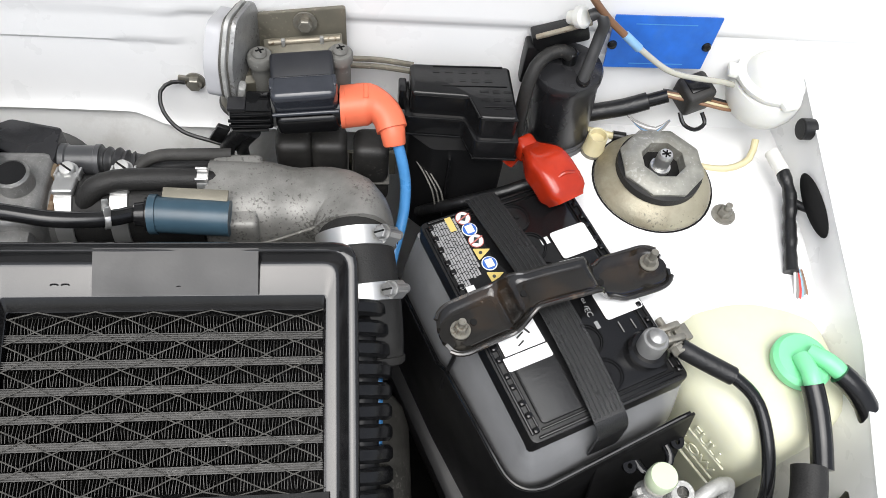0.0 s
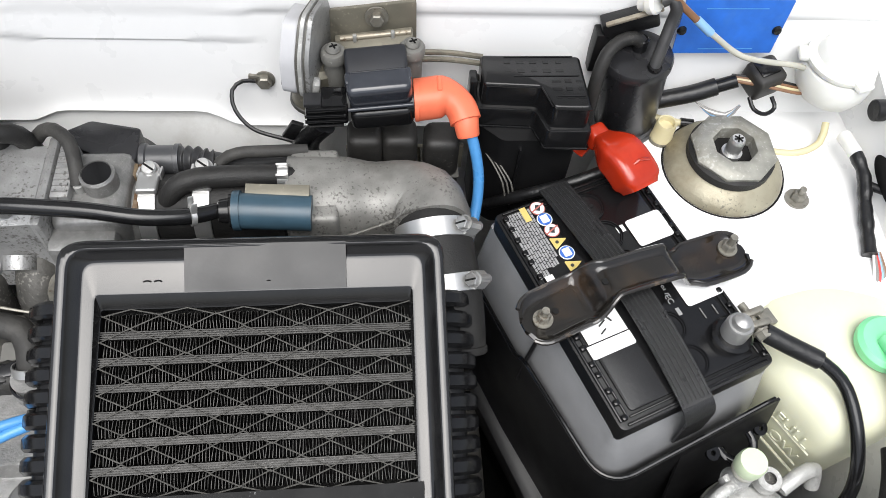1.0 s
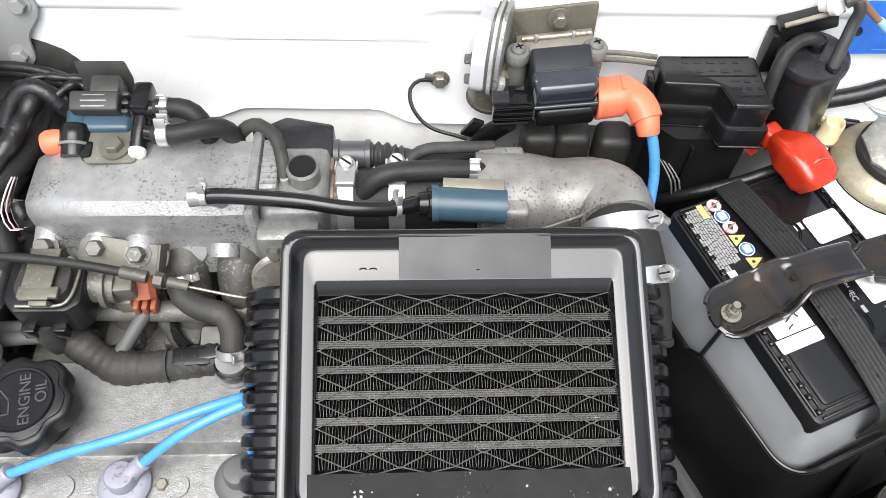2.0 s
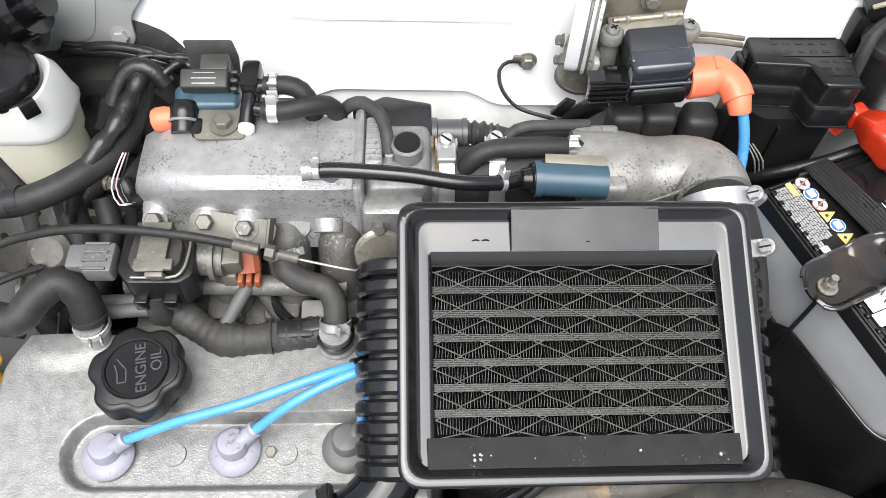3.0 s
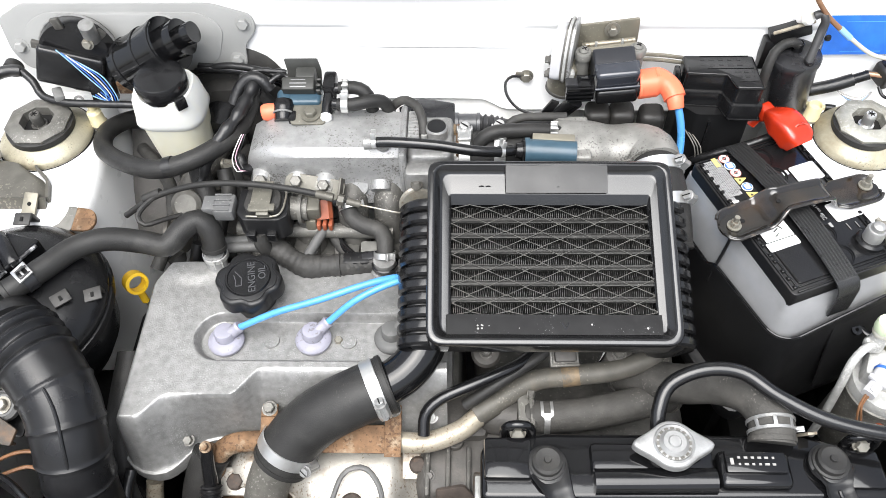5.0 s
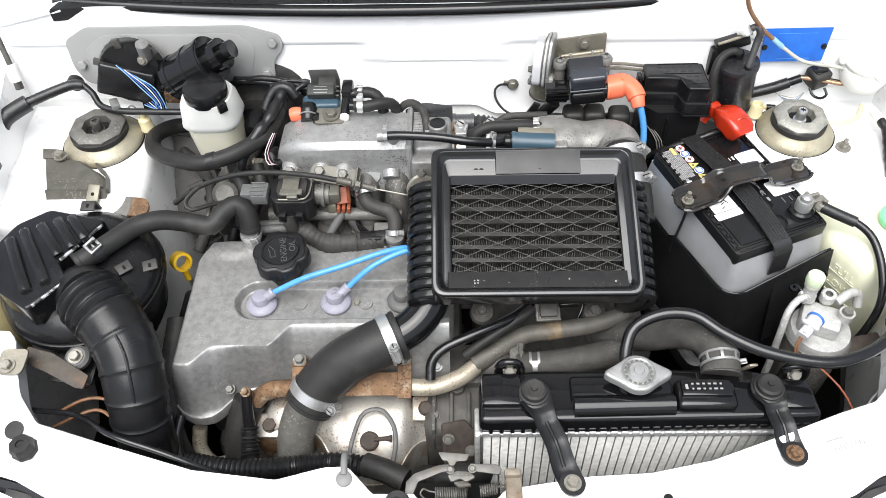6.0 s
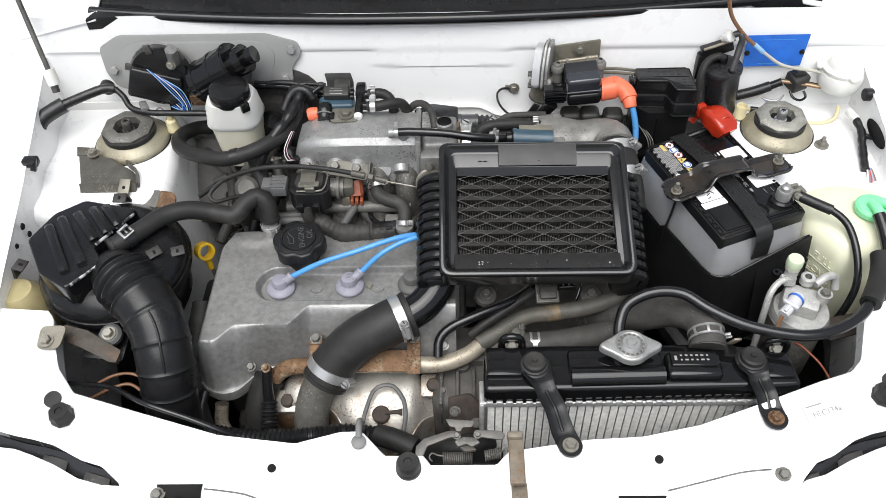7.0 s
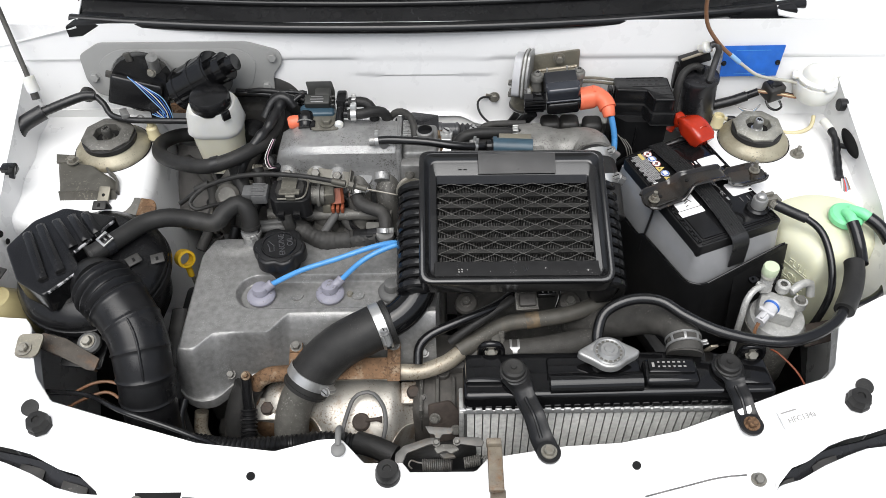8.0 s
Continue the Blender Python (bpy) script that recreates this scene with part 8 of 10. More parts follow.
flat_arm("pawl", [(0.010, -0.014), (0.020, -0.009), (0.034, -0.010), (0.040, -0.016), (0.030, -0.021), (0.024, -0.017), (0.014, -0.021)], 0.705, GRIMY, 6)
flat_arm("pawl", [(0.016, -0.020), (0.030, -0.018), (0.036, -0.024), (0.022, -0.026)], 0.701, LATCH_STEEL, -8)
for x, y in ((0.013, -0.009), (0.037, -0.008)):
    part("pivot", hexhead((x, y, 0.711), (0, -0.3, 1), 0.0035, 0.004), GRIMY, latch)
part("spring", tube([(-0.003 + 0.0024 * a / 6.283, -0.031 + 0.0070 * math.cos(a), 0.697 + 0.0070 * math.sin(a)) for a in lin(0, 6.283 * 10, 120)], 0.00105, 6, 0.01, smooth=False), LATCH_STEEL, latch)
part("spring", tube([(0.021 + 0.0024 * a / 6.283, -0.031 + 0.0066 * math.cos(a), 0.697 + 0.0066 * math.sin(a)) for a in lin(0, 6.283 * 4, 48)], 0.00105, 6, 0.01, smooth=False), OILY, latch)
part("spring", tube([(0.045 + 0.0024 * a / 6.283, -0.029 + 0.005 * a / 62.8 + 0.0058 * math.cos(a), 0.699 + 0.0058 * math.sin(a)) for a in lin(0, 6.283 * 8, 96)], 0.0010, 6, 0.01, smooth=False), GRIMY, latch)
part("spring_hook", tube([(-0.003, -0.031, 0.704), (-0.009, -0.030, 0.704), (-0.016, -0.027, 0.703), (-0.019, -0.032, 0.701), (-0.015, -0.036, 0.700)], 0.0010, 6, 0.002), LATCH_STEEL, latch)
part("spring_hook", tube([(0.064, -0.026, 0.704), (0.070, -0.023, 0.704), (0.073, -0.027, 0.702)], 0.0010, 6, 0.002), GRIMY, latch)
solo("catch_strap", joined(box(0.0790, -0.056, 0.740, 0.0165, 0.056, 0.008, 0.002), box(0.0780, -0.029, 0.745, 0.0170, 0.008, 0.012, 0.002), box(0.081, -0.10, 0.725, 0.017, 0.05, 0.008, 0.002)), STRAP_RUST, "rust-flecked steel catch strap over the front panel", "strap")
# bump stops and plugs in the front panel
for x, y, r, h in ((-0.0405, -0.0545, 0.0142, 0.014), (-0.446, 0.005, 0.0142, 0.012), (0.500, 0.022, 0.0142, 0.012)):
    stop = thing("bump_stop", (x, y, panel_height(x, y)), "black rubber bonnet bump stop on the front panel", "bump stop", "bump stops")
    z = panel_height(x, y)
    part("foot", lathe([(0, 0), (r, 0), (r, 0.004), (r * 0.95, 0.006), (0, 0.006)], (x, y, z), seg=26 if abs(x) < 0.1 else 8), RUBBER, stop)
    part("pad", lathe([(0, 0), (r * 0.93, 0), (r * 0.93, h - 0.004), (r * 0.8, h), (r * 0.35, h), (r * 0.3, h - 0.002), (0, h - 0.002)], (x, y, z + 0.004), seg=26 if abs(x) < 0.1 else 8), RUBBER, stop)
for x, y in ((-0.463, 0.026), (0.513, 0.040)):
    z = panel_height(x, y)
    solo("panel_plug", lathe([(0, 0), (0.010, 0), (0.010, 0.003), (0, 0.0035)], (x, y, z), (0, -0.28, 1), 22), RUBBER, "black rubber plug beside the bump stop", "plug", "panel plugs")
for x, y in ((-0.194, -0.054), (0.237, -0.047)):
    z = panel_height(x, y)
    solo("panel_hole", lathe([(0, 0), (0.0048, 0), (0.0048, 0.0016), (0, 0.0016)], (x, y, z + 0.002), (0, -0.28, 1), 20), DEEP_SHADE, "dark round hole in the white front panel", "hole", "panel holes")
for x, y in ((-0.319, -0.080), (0.370, -0.062)):
    z = panel_height(x, y)
    b = thing("panel_bolt", (x, y, z), "dull zinc bolt on the front panel", "bolt", "panel bolts")
    part("head", hexhead((x, y, z + 0.001), (0, -0.4, 1), 0.0052, 0.005, 1.4), GRIMY, b)
    part("washer", cyl((x, y, z), (x, y, z + 0.002), 0.0085, seg=20), ZINC, b)
tagm = Matrix.Translation((0.430, 0.006, panel_height(0.430, 0.006) + 0.0035)) @ pose(0, 0, 0, 15, 0, 17)
lab = thing("refrigerant_label", tagm, "small white printed label on the front panel", "label")
part("paper", orient(box(0, 0, 0, 0.050, 0.022, 0.0006), tagm), PAPER, lab)
letters("HFC134a", 0.0092, tagm @ pose(0.0, -0.003, 0.0006), GREY_WIRE, lab)
part("text_bar", orient(box(-0.012, 0.0075, 0.0005, 0.020, 0.0016, 0.0004), tagm), GREY_WIRE, lab)

hose("switch_lead", [(0.435, 0.145, 0.672), (0.447, 0.130, 0.690), (0.459, 0.111, 0.692), (0.469, 0.092, 0.690), (0.472, 0.066, 0.690), (0.470, 0.050, 0.68)], 0.0013, ORANGE_DIRTY, "thin copper-coloured wire in the front corner", "wire", seg=6)
solo("corner_bracket", orient(prism(rounded([(-0.024, -0.016), (0.024, -0.012), (0.024, 0.016), (-0.020, 0.014)], 0.004), 0, 0.003, 0.001), pose(0.505, 0.147, 0.700, 12, 0, 10)), DARK_RUST, "rust-brown bracket in the front corner", "bracket")


# ---- air cleaner side ----
air = thing("air_cleaner", (-0.445, 0.20, 0.62), "dusty black round air cleaner with a ribbed lid", "air cleaner")
C = Vector((-0.438, 0.228, 0.0))
part("bowl", lathe([(0, 0), (0.066, 0), (0.082, 0.03), (0.089, 0.070), (0.0905, 0.083), (0.0975, 0.086), (0.0985, 0.090), (0.0975, 0.096), (0.092, 0.098), (0, 0.098)], C + Vector((0, 0, 0.662)), (0, -0.06, 1), 48), CLEANER, air)
part("lid", lathe([(0.0955, 0), (0.0965, 0.003), (0.0955, 0.008), (0.089, 0.018), (0.070, 0.030), (0, 0.034)], C + Vector((0, -0.006, 0.760)), (0, -0.06, 1), 48), CLEANER, air)
lidp = rounded([(-0.512, 0.262), (-0.478, 0.286), (-0.404, 0.268), (-0.424, 0.232), (-0.442, 0.204), (-0.422, 0.176), (-0.456, 0.134), (-0.498, 0.160), (-0.532, 0.215)], 0.006)
bm = prism(lidp, 0.782, 0.815, 0.004, 3)
panel_ob = part("raised_panel", bm, PANEL_BLACK, air)
for x0, y0, x1, y1 in ((-0.508, 0.234, -0.464, 0.160), (-0.496, 0.248, -0.446, 0.172), (-0.478, 0.256, -0.443, 0.212), (-0.460, 0.264, -0.430, 0.224), (-0.444, 0.268, -0.420, 0.238)):
    part("rib", tube([(x0, y0, 0.8150), (x0 + (x1 - x0) * 0.06, y0 + (y1 - y0) * 0.06, 0.8168), (x1 - (x1 - x0) * 0.06, y1 - (y1 - y0) * 0.06, 0.8168), (x1, y1, 0.8150)], 0.0062, 14, smooth=False, square=0.3), PANEL_BLACK, panel_ob)
# chipped lid edges, with the reflection along the bevels drawn as pale lines
for a, b in (((-0.406, 0.260), (-0.422, 0.234)), ((-0.426, 0.228), (-0.441, 0.206)), ((-0.424, 0.176), (-0.452, 0.140))):
    part("lid_edge", tube([(*a, 0.813), (*b, 0.813)], 0.0020, 8, smooth=False), CHIP_GLINT, panel_ob)
part("outlet_spout", tube([(-0.418, 0.184, 0.780), (-0.410, 0.175, 0.788), (-0.398, 0.162, 0.796)], 0.0335, 28, 0.006), BLACK_SATIN, air)
for a in (200, 225, 250, 275, 300, 160):
    p = C + Vector((0.0955 * math.cos(radians(a)), 0.0955 * math.sin(radians(a)), 0.756))
    part("rim_tab", orient(box(0, 0, 0, 0.024, 0.007, 0.012, 0.002), Matrix.Translation(p) @ pose(0, 0, 0, 0, 0, a + 90)), BLACK, air)
for x, y, z, r in ((-0.378, 0.215, 0.785, 40), (-0.352, 0.230, 0.772, 20), (-0.446, 0.318, 0.785, 0), (-0.556, 0.200, 0.775, 80)):
    clip = thing("spring_catch", (x, y, z), "dusty dark spring catch on the air cleaner rim", "catch", "air cleaner catches")
    part("plate", orient(joined(box(0, 0, 0, 0.018, 0.004, 0.022, 0.001), box(0, -0.006, 0.011, 0.018, 0.014, 0.003, 0.001)), Matrix.Translation((x, y, z)) @ pose(0, 0, 0, 15, 0, r)), DUST_BLACK, clip)
    part("slot", orient(box(0, -0.0065, 0.0128, 0.003, 0.005, 0.0015), Matrix.Translation((x, y, z)) @ pose(0, 0, 0, 15, 0, r)), DEEP_SHADE, clip)


def duct_r(t, s):
    r = 0.0375 - 0.007 * t
    if 0.002 < s < 0.044:
        r += 0.0026 * math.sin((s + 0.003) * 2 * math.pi / 0.0105)
    for q in (0.072, 0.106, 0.136, 0.164):
        r += 0.0017 * math.exp(-((s - q) / 0.0016) ** 2)
    return r


duct = thing("intake_duct", (-0.35, 0.08, 0.70), "black moulded intake duct with bellows and bands", "duct")
DUCT = [(-0.402, 0.166, 0.798), (-0.370, 0.135, 0.790), (-0.347, 0.104, 0.774), (-0.338, 0.071, 0.745), (-0.339, 0.050, 0.70), (-0.342, 0.038, 0.64)]
duct_body = part("duct_body", tube(DUCT, duct_r, 30, 0.0016), DUCT_BLACK, duct)
line = spline(DUCT, 0.008)
part("seam", tube([p + Vector((0.010, -0.018, 0.0290)) for p in line[7:-7]], 0.0016, 8, 0.02), DUCT_BLACK, duct_body)
brk = thing("cleaner_bracket", (-0.47, 0.13, 0.72), "dull steel bracket from the air cleaner to the panel", "bracket")
part("arm", orient(prism(rounded([(-0.042, 0.010), (-0.010, 0.013), (0.044, 0.004), (0.046, -0.012), (0.036, -0.014), (-0.040, -0.006)], 0.002), 0, 0.003, 0.0008), pose(-0.440, 0.102, 0.747, 16, 4, -20)), BRACKET_RUST, brk)
part("arm_fold", orient(box(0, 0, 0, 0.080, 0.003, 0.012, 0.001), pose(-0.439, 0.094, 0.741, 16, 4, -22)), BRACKET_RUST, brk)
part("mount_plate", orient(prism(rounded([(-0.030, -0.022), (0.024, -0.028), (0.028, 0.022), (-0.026, 0.024)], 0.004), 0, 0.003, 0.0008), pose(-0.431, 0.122, 0.722, 14, 0, 0)), BLACK_SATIN, brk)
part("tab", orient(prism(rounded([(-0.014, -0.016), (0.014, -0.016), (0.018, 0.014), (-0.014, 0.014)], 0.008), 0, 0.003), pose(-0.480, 0.098, 0.765, 15, 0, 0)), OLIVE, brk)
part("tab_bolt", hexhead((-0.483, 0.092, 0.7665), (0, -0.2, 1), 0.006, 0.005, 1.5), ZINC, brk)
part("rubber_mount", lathe([(0, 0), (0.0145, 0), (0.0145, 0.006), (0.011, 0.009), (0, 0.009)], (-0.418, 0.1155, 0.742), (0, -0.3, 1), 24), GREY_RUBBER, brk)
part("mount_bolt", hexhead((-0.418, 0.1130, 0.7505), (0, -0.3, 1), 0.0062, 0.006, 1.4), ZINC, brk)
hose("breather_hose", [(-0.425, 0.205, 0.806), (-0.409, 0.220, 0.806), (-0.392, 0.240, 0.805), (-0.371, 0.266, 0.802), (-0.343, 0.279, 0.799), (-0.311, 0.284, 0.788), (-0.284, 0.281, 0.786), (-0.270, 0.296, 0.793), (-0.255, 0.307, 0.795), (-0.243, 0.302, 0.785), (-0.242, 0.293, 0.762)], 0.0124, RUBBER, "thick dull rubber breather hose from cam cover to air cleaner", seg=20)
sc = spring_clamp((-0.406, 0.224, 0.806), (0.65, 0.75, 0), 0.0126, 0.012, (0.2, -0.3, 1), CHARCOAL)
BUCKLE = Matrix.Translation((-0.4045, 0.2215, 0.8200)) @ pose(0, 0, 0, 12, 0, -41)
part("buckle", orient(joined(box(0, 0.0065, 0, 0.019, 0.003, 0.0026, 0.0006), box(0, -0.0065, 0, 0.019, 0.003, 0.0026, 0.0006), box(-0.008, 0, 0, 0.003, 0.011, 0.0026, 0.0006), box(0.008, 0, 0, 0.003, 0.011, 0.0026, 0.0006), box(0.001, 0, 0.0012, 0.012, 0.0022, 0.0022, 0.0006)), BUCKLE), STAINLESS, sc, "bright buckle")
part("window", orient(box(0, 0, -0.001, 0.013, 0.010, 0.001), BUCKLE), DEEP_SHADE, sc)
spring_clamp((-0.2425, 0.291, 0.756), (0, 0.1, 1), 0.0128, 0.006, (0.4, -0.9, 0))

# left wing: tower bracket, clips, bonnet prop, looms
twb = thing("tower_bracket", (-0.50, 0.37, 0.75), "grey sheet steel bracket bolted to the strut tower", "bracket")
part("plate", grid(lin(0, 1, 14), lin(0, 1, 10), lambda a, b: Vector((-0.528 + 0.014 * b + (0.058 + 0.022 * smooth01(b * 1.6)) * a - 0.006 * (1 - b), 0.402 - 0.058 * b - 0.010 * a * (1 - b) ** 2, 0.793 - 0.003 * b - 0.005 * smooth01((a - 0.9) / 0.1) - 0.004 * smooth01((0.08 - a) / 0.08))), 0.003), TOWER_OLIVE, twb)
part("drop", grid(lin(0, 1, 10), lin(0, 1, 8), lambda a, b: Vector((-0.514 + 0.080 * a - 0.004 * a * b, 0.3440 - 0.010 * smooth01(b * 2.5) - 0.002 * b, 0.790 - 0.050 * b)), 0.003), TOWER_OLIVE, twb)
part("side_flange", grid(lin(0, 1, 4), lin(0, 1, 8), lambda a, b: Vector((-0.449 + 0.014 * b - 0.014 * smooth01(1 - b * 2), 0.392 - 0.048 * b, 0.789 - 0.020 * a)), 0.003), TOWER_OLIVE, twb)
part("ear", orient(prism([(-0.010, -0.006), (0.014, -0.006), (0.010, 0.008), (-0.014, 0.010)], 0, 0.003, 0.0008), pose(-0.524, 0.405, 0.793, 10, 0, 0)), TOWER_OLIVE, twb)
part("bolt", hexhead((-0.509, 0.399, 0.796), (0, 0, 1), 0.0066, 0.007, 1.35), ZINC, twb)
part("tag", orient(prism(rounded([(-0.008, -0.013), (0.008, -0.013), (0.008, 0.013), (-0.008, 0.013)], 0.002), 0, 0.003, 0.0006), pose(-0.449, 0.336, 0.787, 28, 0, -6)), OLIVE, twb)
part("tag_hole", orient(lathe([(0, 0.0005), (0.0022, 0.0005), (0.0024, 0)], (0, 0, 0.0031), seg=14), pose(-0.449, 0.336, 0.787, 28, 0, -6)), DEEP_SHADE, twb)
tab_ob = thing("heat_tab", (-0.410, 0.325, 0.77), "grey steel tab with a rust patch before the tower", "tab")
part("sheet", orient(prism(rounded([(-0.036, -0.014), (0.010, -0.014), (0.010, 0.016), (-0.034, 0.016)], 0.004), 0, 0.003, 0.001), pose(-0.412, 0.326, 0.772, 12, 0, -4)), GRIMY, tab_ob)
part("rusted_end", orient(prism(rounded([(0.0102, -0.013), (0.030, -0.013), (0.036, -0.002), (0.030, 0.013), (0.0102, 0.015)], [0.0005, 0.008, 0.008, 0.008, 0.0005]), -0.0002, 0.0034, 0.001), pose(-0.412, 0.326, 0.772, 12, 0, -4)), RUST, tab_ob)
prop = thing("bonnet_prop", (-0.58, 0.50, 0.85), "thin grey bonnet prop rod in a white holder", "rod")
part("rod", tube([(-0.574, 0.490, 0.868), (-0.62, 0.575, 0.99), (-0.66, 0.65, 1.10)], 0.0038, 10, smooth=False), CAST_DARK, prop)
part("holder", tube([(-0.572, 0.486, 0.855), (-0.577, 0.495, 0.876)], 0.009, 14, smooth=False), MILK, prop)
part("foot", tube([(-0.572, 0.482, 0.845), (-0.574, 0.488, 0.860)], 0.0055, 12, smooth=False), CAST_DARK, prop)
solo("wing_clip", joined(box(-0.572, 0.352, 0.825, 0.020, 0.014, 0.012, 0.002), orient(box(0, 0, 0, 0.008, 0.006, 0.022, 0.001), pose(-0.566, 0.346, 0.825, 0, 20, 0))), BLACK, "black plastic clip on the inner wing", "clip")
loom = thing("wing_loom", (-0.53, 0.48, 0.82), "taped black wiring loom from wing to bulkhead", "wiring")
part("tail", tube([(-0.598, 0.430, 0.812), (-0.590, 0.445, 0.824), (-0.572, 0.458, 0.831), (-0.560, 0.466, 0.834)], 0.0115, 14), TAPE, loom)
part("sleeve", tube([(-0.566, 0.463, 0.833), (-0.535, 0.481, 0.837), (-0.508, 0.494, 0.840), (-0.492, 0.497, 0.838)], lambda t, s: 0.0070 + 0.00025 * math.sin(s * 900), 12, 0.003), TAPE, loom)
part("branch", tube([(-0.492, 0.497, 0.838), (-0.480, 0.490, 0.828), (-0.468, 0.476, 0.818), (-0.44, 0.467, 0.816), (-0.40, 0.464, 0.816), (-0.35, 0.463, 0.815), (-0.31, 0.465, 0.81)], 0.0045, 10), TAPE, loom)
part("grommet", cyl((-0.512, 0.520, 0.828), (-0.512, 0.509, 0.828), 0.011, seg=20, bev=0.001), RUBBER, loom)
part("white_plug", orient(box(0, 0, 0, 0.011, 0.020, 0.008, 0.002), pose(-0.447, 0.474, 0.822, 0, 10, 30)), GREY_PLASTIC, loom)

# wiper motor on its plate
wip = thing("wiper_motor", (-0.34, 0.5, 0.82), "gloss black wiper motor on a grey plate", "wiper motor")
out = rounded([(-0.148, -0.012), (-0.150, 0.028), (-0.118, 0.046), (0.10, 0.044), (0.146, 0.030), (0.149, 0.012), (0.132, -0.008), (0.132, -0.032), (0.118, -0.038), (-0.10, -0.042), (-0.135, -0.034)], 0.008)
wm = pose(-0.361, 0.529, 0.857, 77, 0, 0)
part("plate", orient(prism(out, 0, 0.003, 0.001), wm), GREY_AND_SHADED, wip, "grey painted mounting plate")
part("plate_swage", orient(prism(rounded([(-0.108, -0.035), (-0.105, 0.020), (-0.07, 0.036), (0.05, 0.034), (0.08, 0.01), (0.06, -0.036)], 0.02), 0.002, 0.007, 0.003), wm), GREY_AND_SHADED, wip)
for x, y in ((-0.134, -0.006), (0.135, 0.020), (0.121, -0.025)):
    part("plate_bolt", orient(joined(hexhead((x, y, 0.002), (0, 0, 1), 0.0065, 0.006, 1.5)), wm), GREY_AND_SHADED, wip)
part("motor", joined(tube([(-0.358, 0.492, 0.848), (-0.325, 0.490, 0.868), (-0.298, 0.489, 0.884)], 0.031, 26, smooth=False), tube([(-0.300, 0.4885, 0.883), (-0.282, 0.488, 0.893)], 0.021, 24, smooth=False), tube([(-0.283, 0.488, 0.893), (-0.268, 0.487, 0.900)], 0.012, 20, smooth=False)), BLACK_GLOSS, wip)
for t in (0.12, 0.55, 0.93):
    q = Vector((-0.358, 0.492, 0.848)).lerp(Vector((-0.298, 0.489, 0.884)), t)
    part("yoke_band", band(q, (0.060, -0.003, 0.036), 0.0308, 0.005, 0.0014), BLACK, wip)
for g in (40, 100, 160, 220):
    part("case_clip", orient(box(0, 0, 0, 0.010, 0.005, 0.014, 0.001), Matrix.Translation((-0.418 + 0.045 * math.cos(radians(g)), 0.504, 0.855 + 0.045 * math.sin(radians(g)))) @ pose(0, 0, 0, 0, 90 - g, 0)), CAST_DARK, wip)
part("plate_ring", orient(prism(rounded([(-0.120, -0.030), (-0.126, 0.016), (-0.096, 0.036), (0.088, 0.034), (0.112, 0.016), (0.098, -0.030)], 0.016), 0.002, 0.0045, 0.001), wm), GREY_AND_SHADED, wip)
part("gear_case", lathe([(0, 0), (0.044, 0), (0.046, 0.010), (0.042, 0.022), (0, 0.026)], (-0.418, 0.517, 0.852), (0, -1, 0.25), 30), BLACK, wip)
part("case_cover", joined(orient(box(0, 0, 0, 0.075, 0.012, 0.046, 0.005, 3), pose(-0.425, 0.487, 0.848, -14, 18, 0)), orient(box(0, 0, 0, 0.030, 0.014, 0.03, 0.004), pose(-0.395, 0.482, 0.822, -14, 0, 0))), BLACK, wip)
part("case_rim", lathe([(0.044, 0), (0.0475, 0.001), (0.0475, 0.004), (0.044, 0.005)], (-0.418, 0.512, 0.853), (0, -1, 0.25), 30), CAST, wip)
part("post", tube([(-0.391, 0.500, 0.880), (-0.388, 0.494, 0.905)], 0.0085, 14, smooth=False), CAST, wip)
part("case_screw", hexhead((-0.393, 0.490, 0.882), (0, -1, 0.3), 0.005, 0.004), ZINC, wip)
part("case_screw", hexhead((-0.362, 0.482, 0.854), (0, -1, 0.3), 0.006, 0.005), ZINC, wip)
for k in range(5):
    part("wire", tube([(-0.422 + 0.004 * k, 0.473, 0.888 - 0.004 * k), (-0.411 + 0.004 * k, 0.470, 0.874 - 0.002 * k), (-0.398 + 0.0045 * k, 0.468, 0.852), (-0.386 + 0.003 * k, 0.466, 0.832 - 0.002 * k), (-0.390 + 0.003 * k, 0.466, 0.820 - 0.002 * k), (-0.403 + 0.004 * k, 0.467, 0.826 + 0.002 * k)], 0.0007, 6), WHITE_WIRE if k == 2 else SIGN_BLUE if k % 2 else BLUE_WIRE, wip)
part("round_mark", orient(lathe([(0.004, 0), (0.0065, 0), (0.0065, 0.001), (0.004, 0.001)], (0, 0, 0), seg=20), Matrix.Translation((-0.426, 0.474, 0.812)) @ pose(0, 0, 0, 65, 0, 0)), GREY_PLASTIC, wip)
part("rust_tab", box(-0.368, 0.486, 0.822, 0.022, 0.006, 0.016, 0.001), RUST, wip)

# brake fluid reservoir and servo
resv = thing("fluid_reservoir", (-0.31, 0.44, 0.74), "milky fluid reservoir with a black screw cap", "reservoir")
def box_ring(cx, cy, hx, hy, z, r=0.027):
    return [(x, y, z) for x, y in rounded([(cx - hx, cy - hy), (cx + hx, cy - hy), (cx + hx, cy + hy), (cx - hx, cy + hy)], r, 5)]
def solid(loops):
    bm = ring_sheet(loops)
    bm.verts.ensure_lookup_table()
    n = len(loops[0])
    bm.faces.new(bm.verts[:n][::-1])
    bm.faces.new(bm.verts[len(bm.verts) - n:])
    bmesh.ops.recalc_face_normals(bm, faces=bm.faces)
    return bm
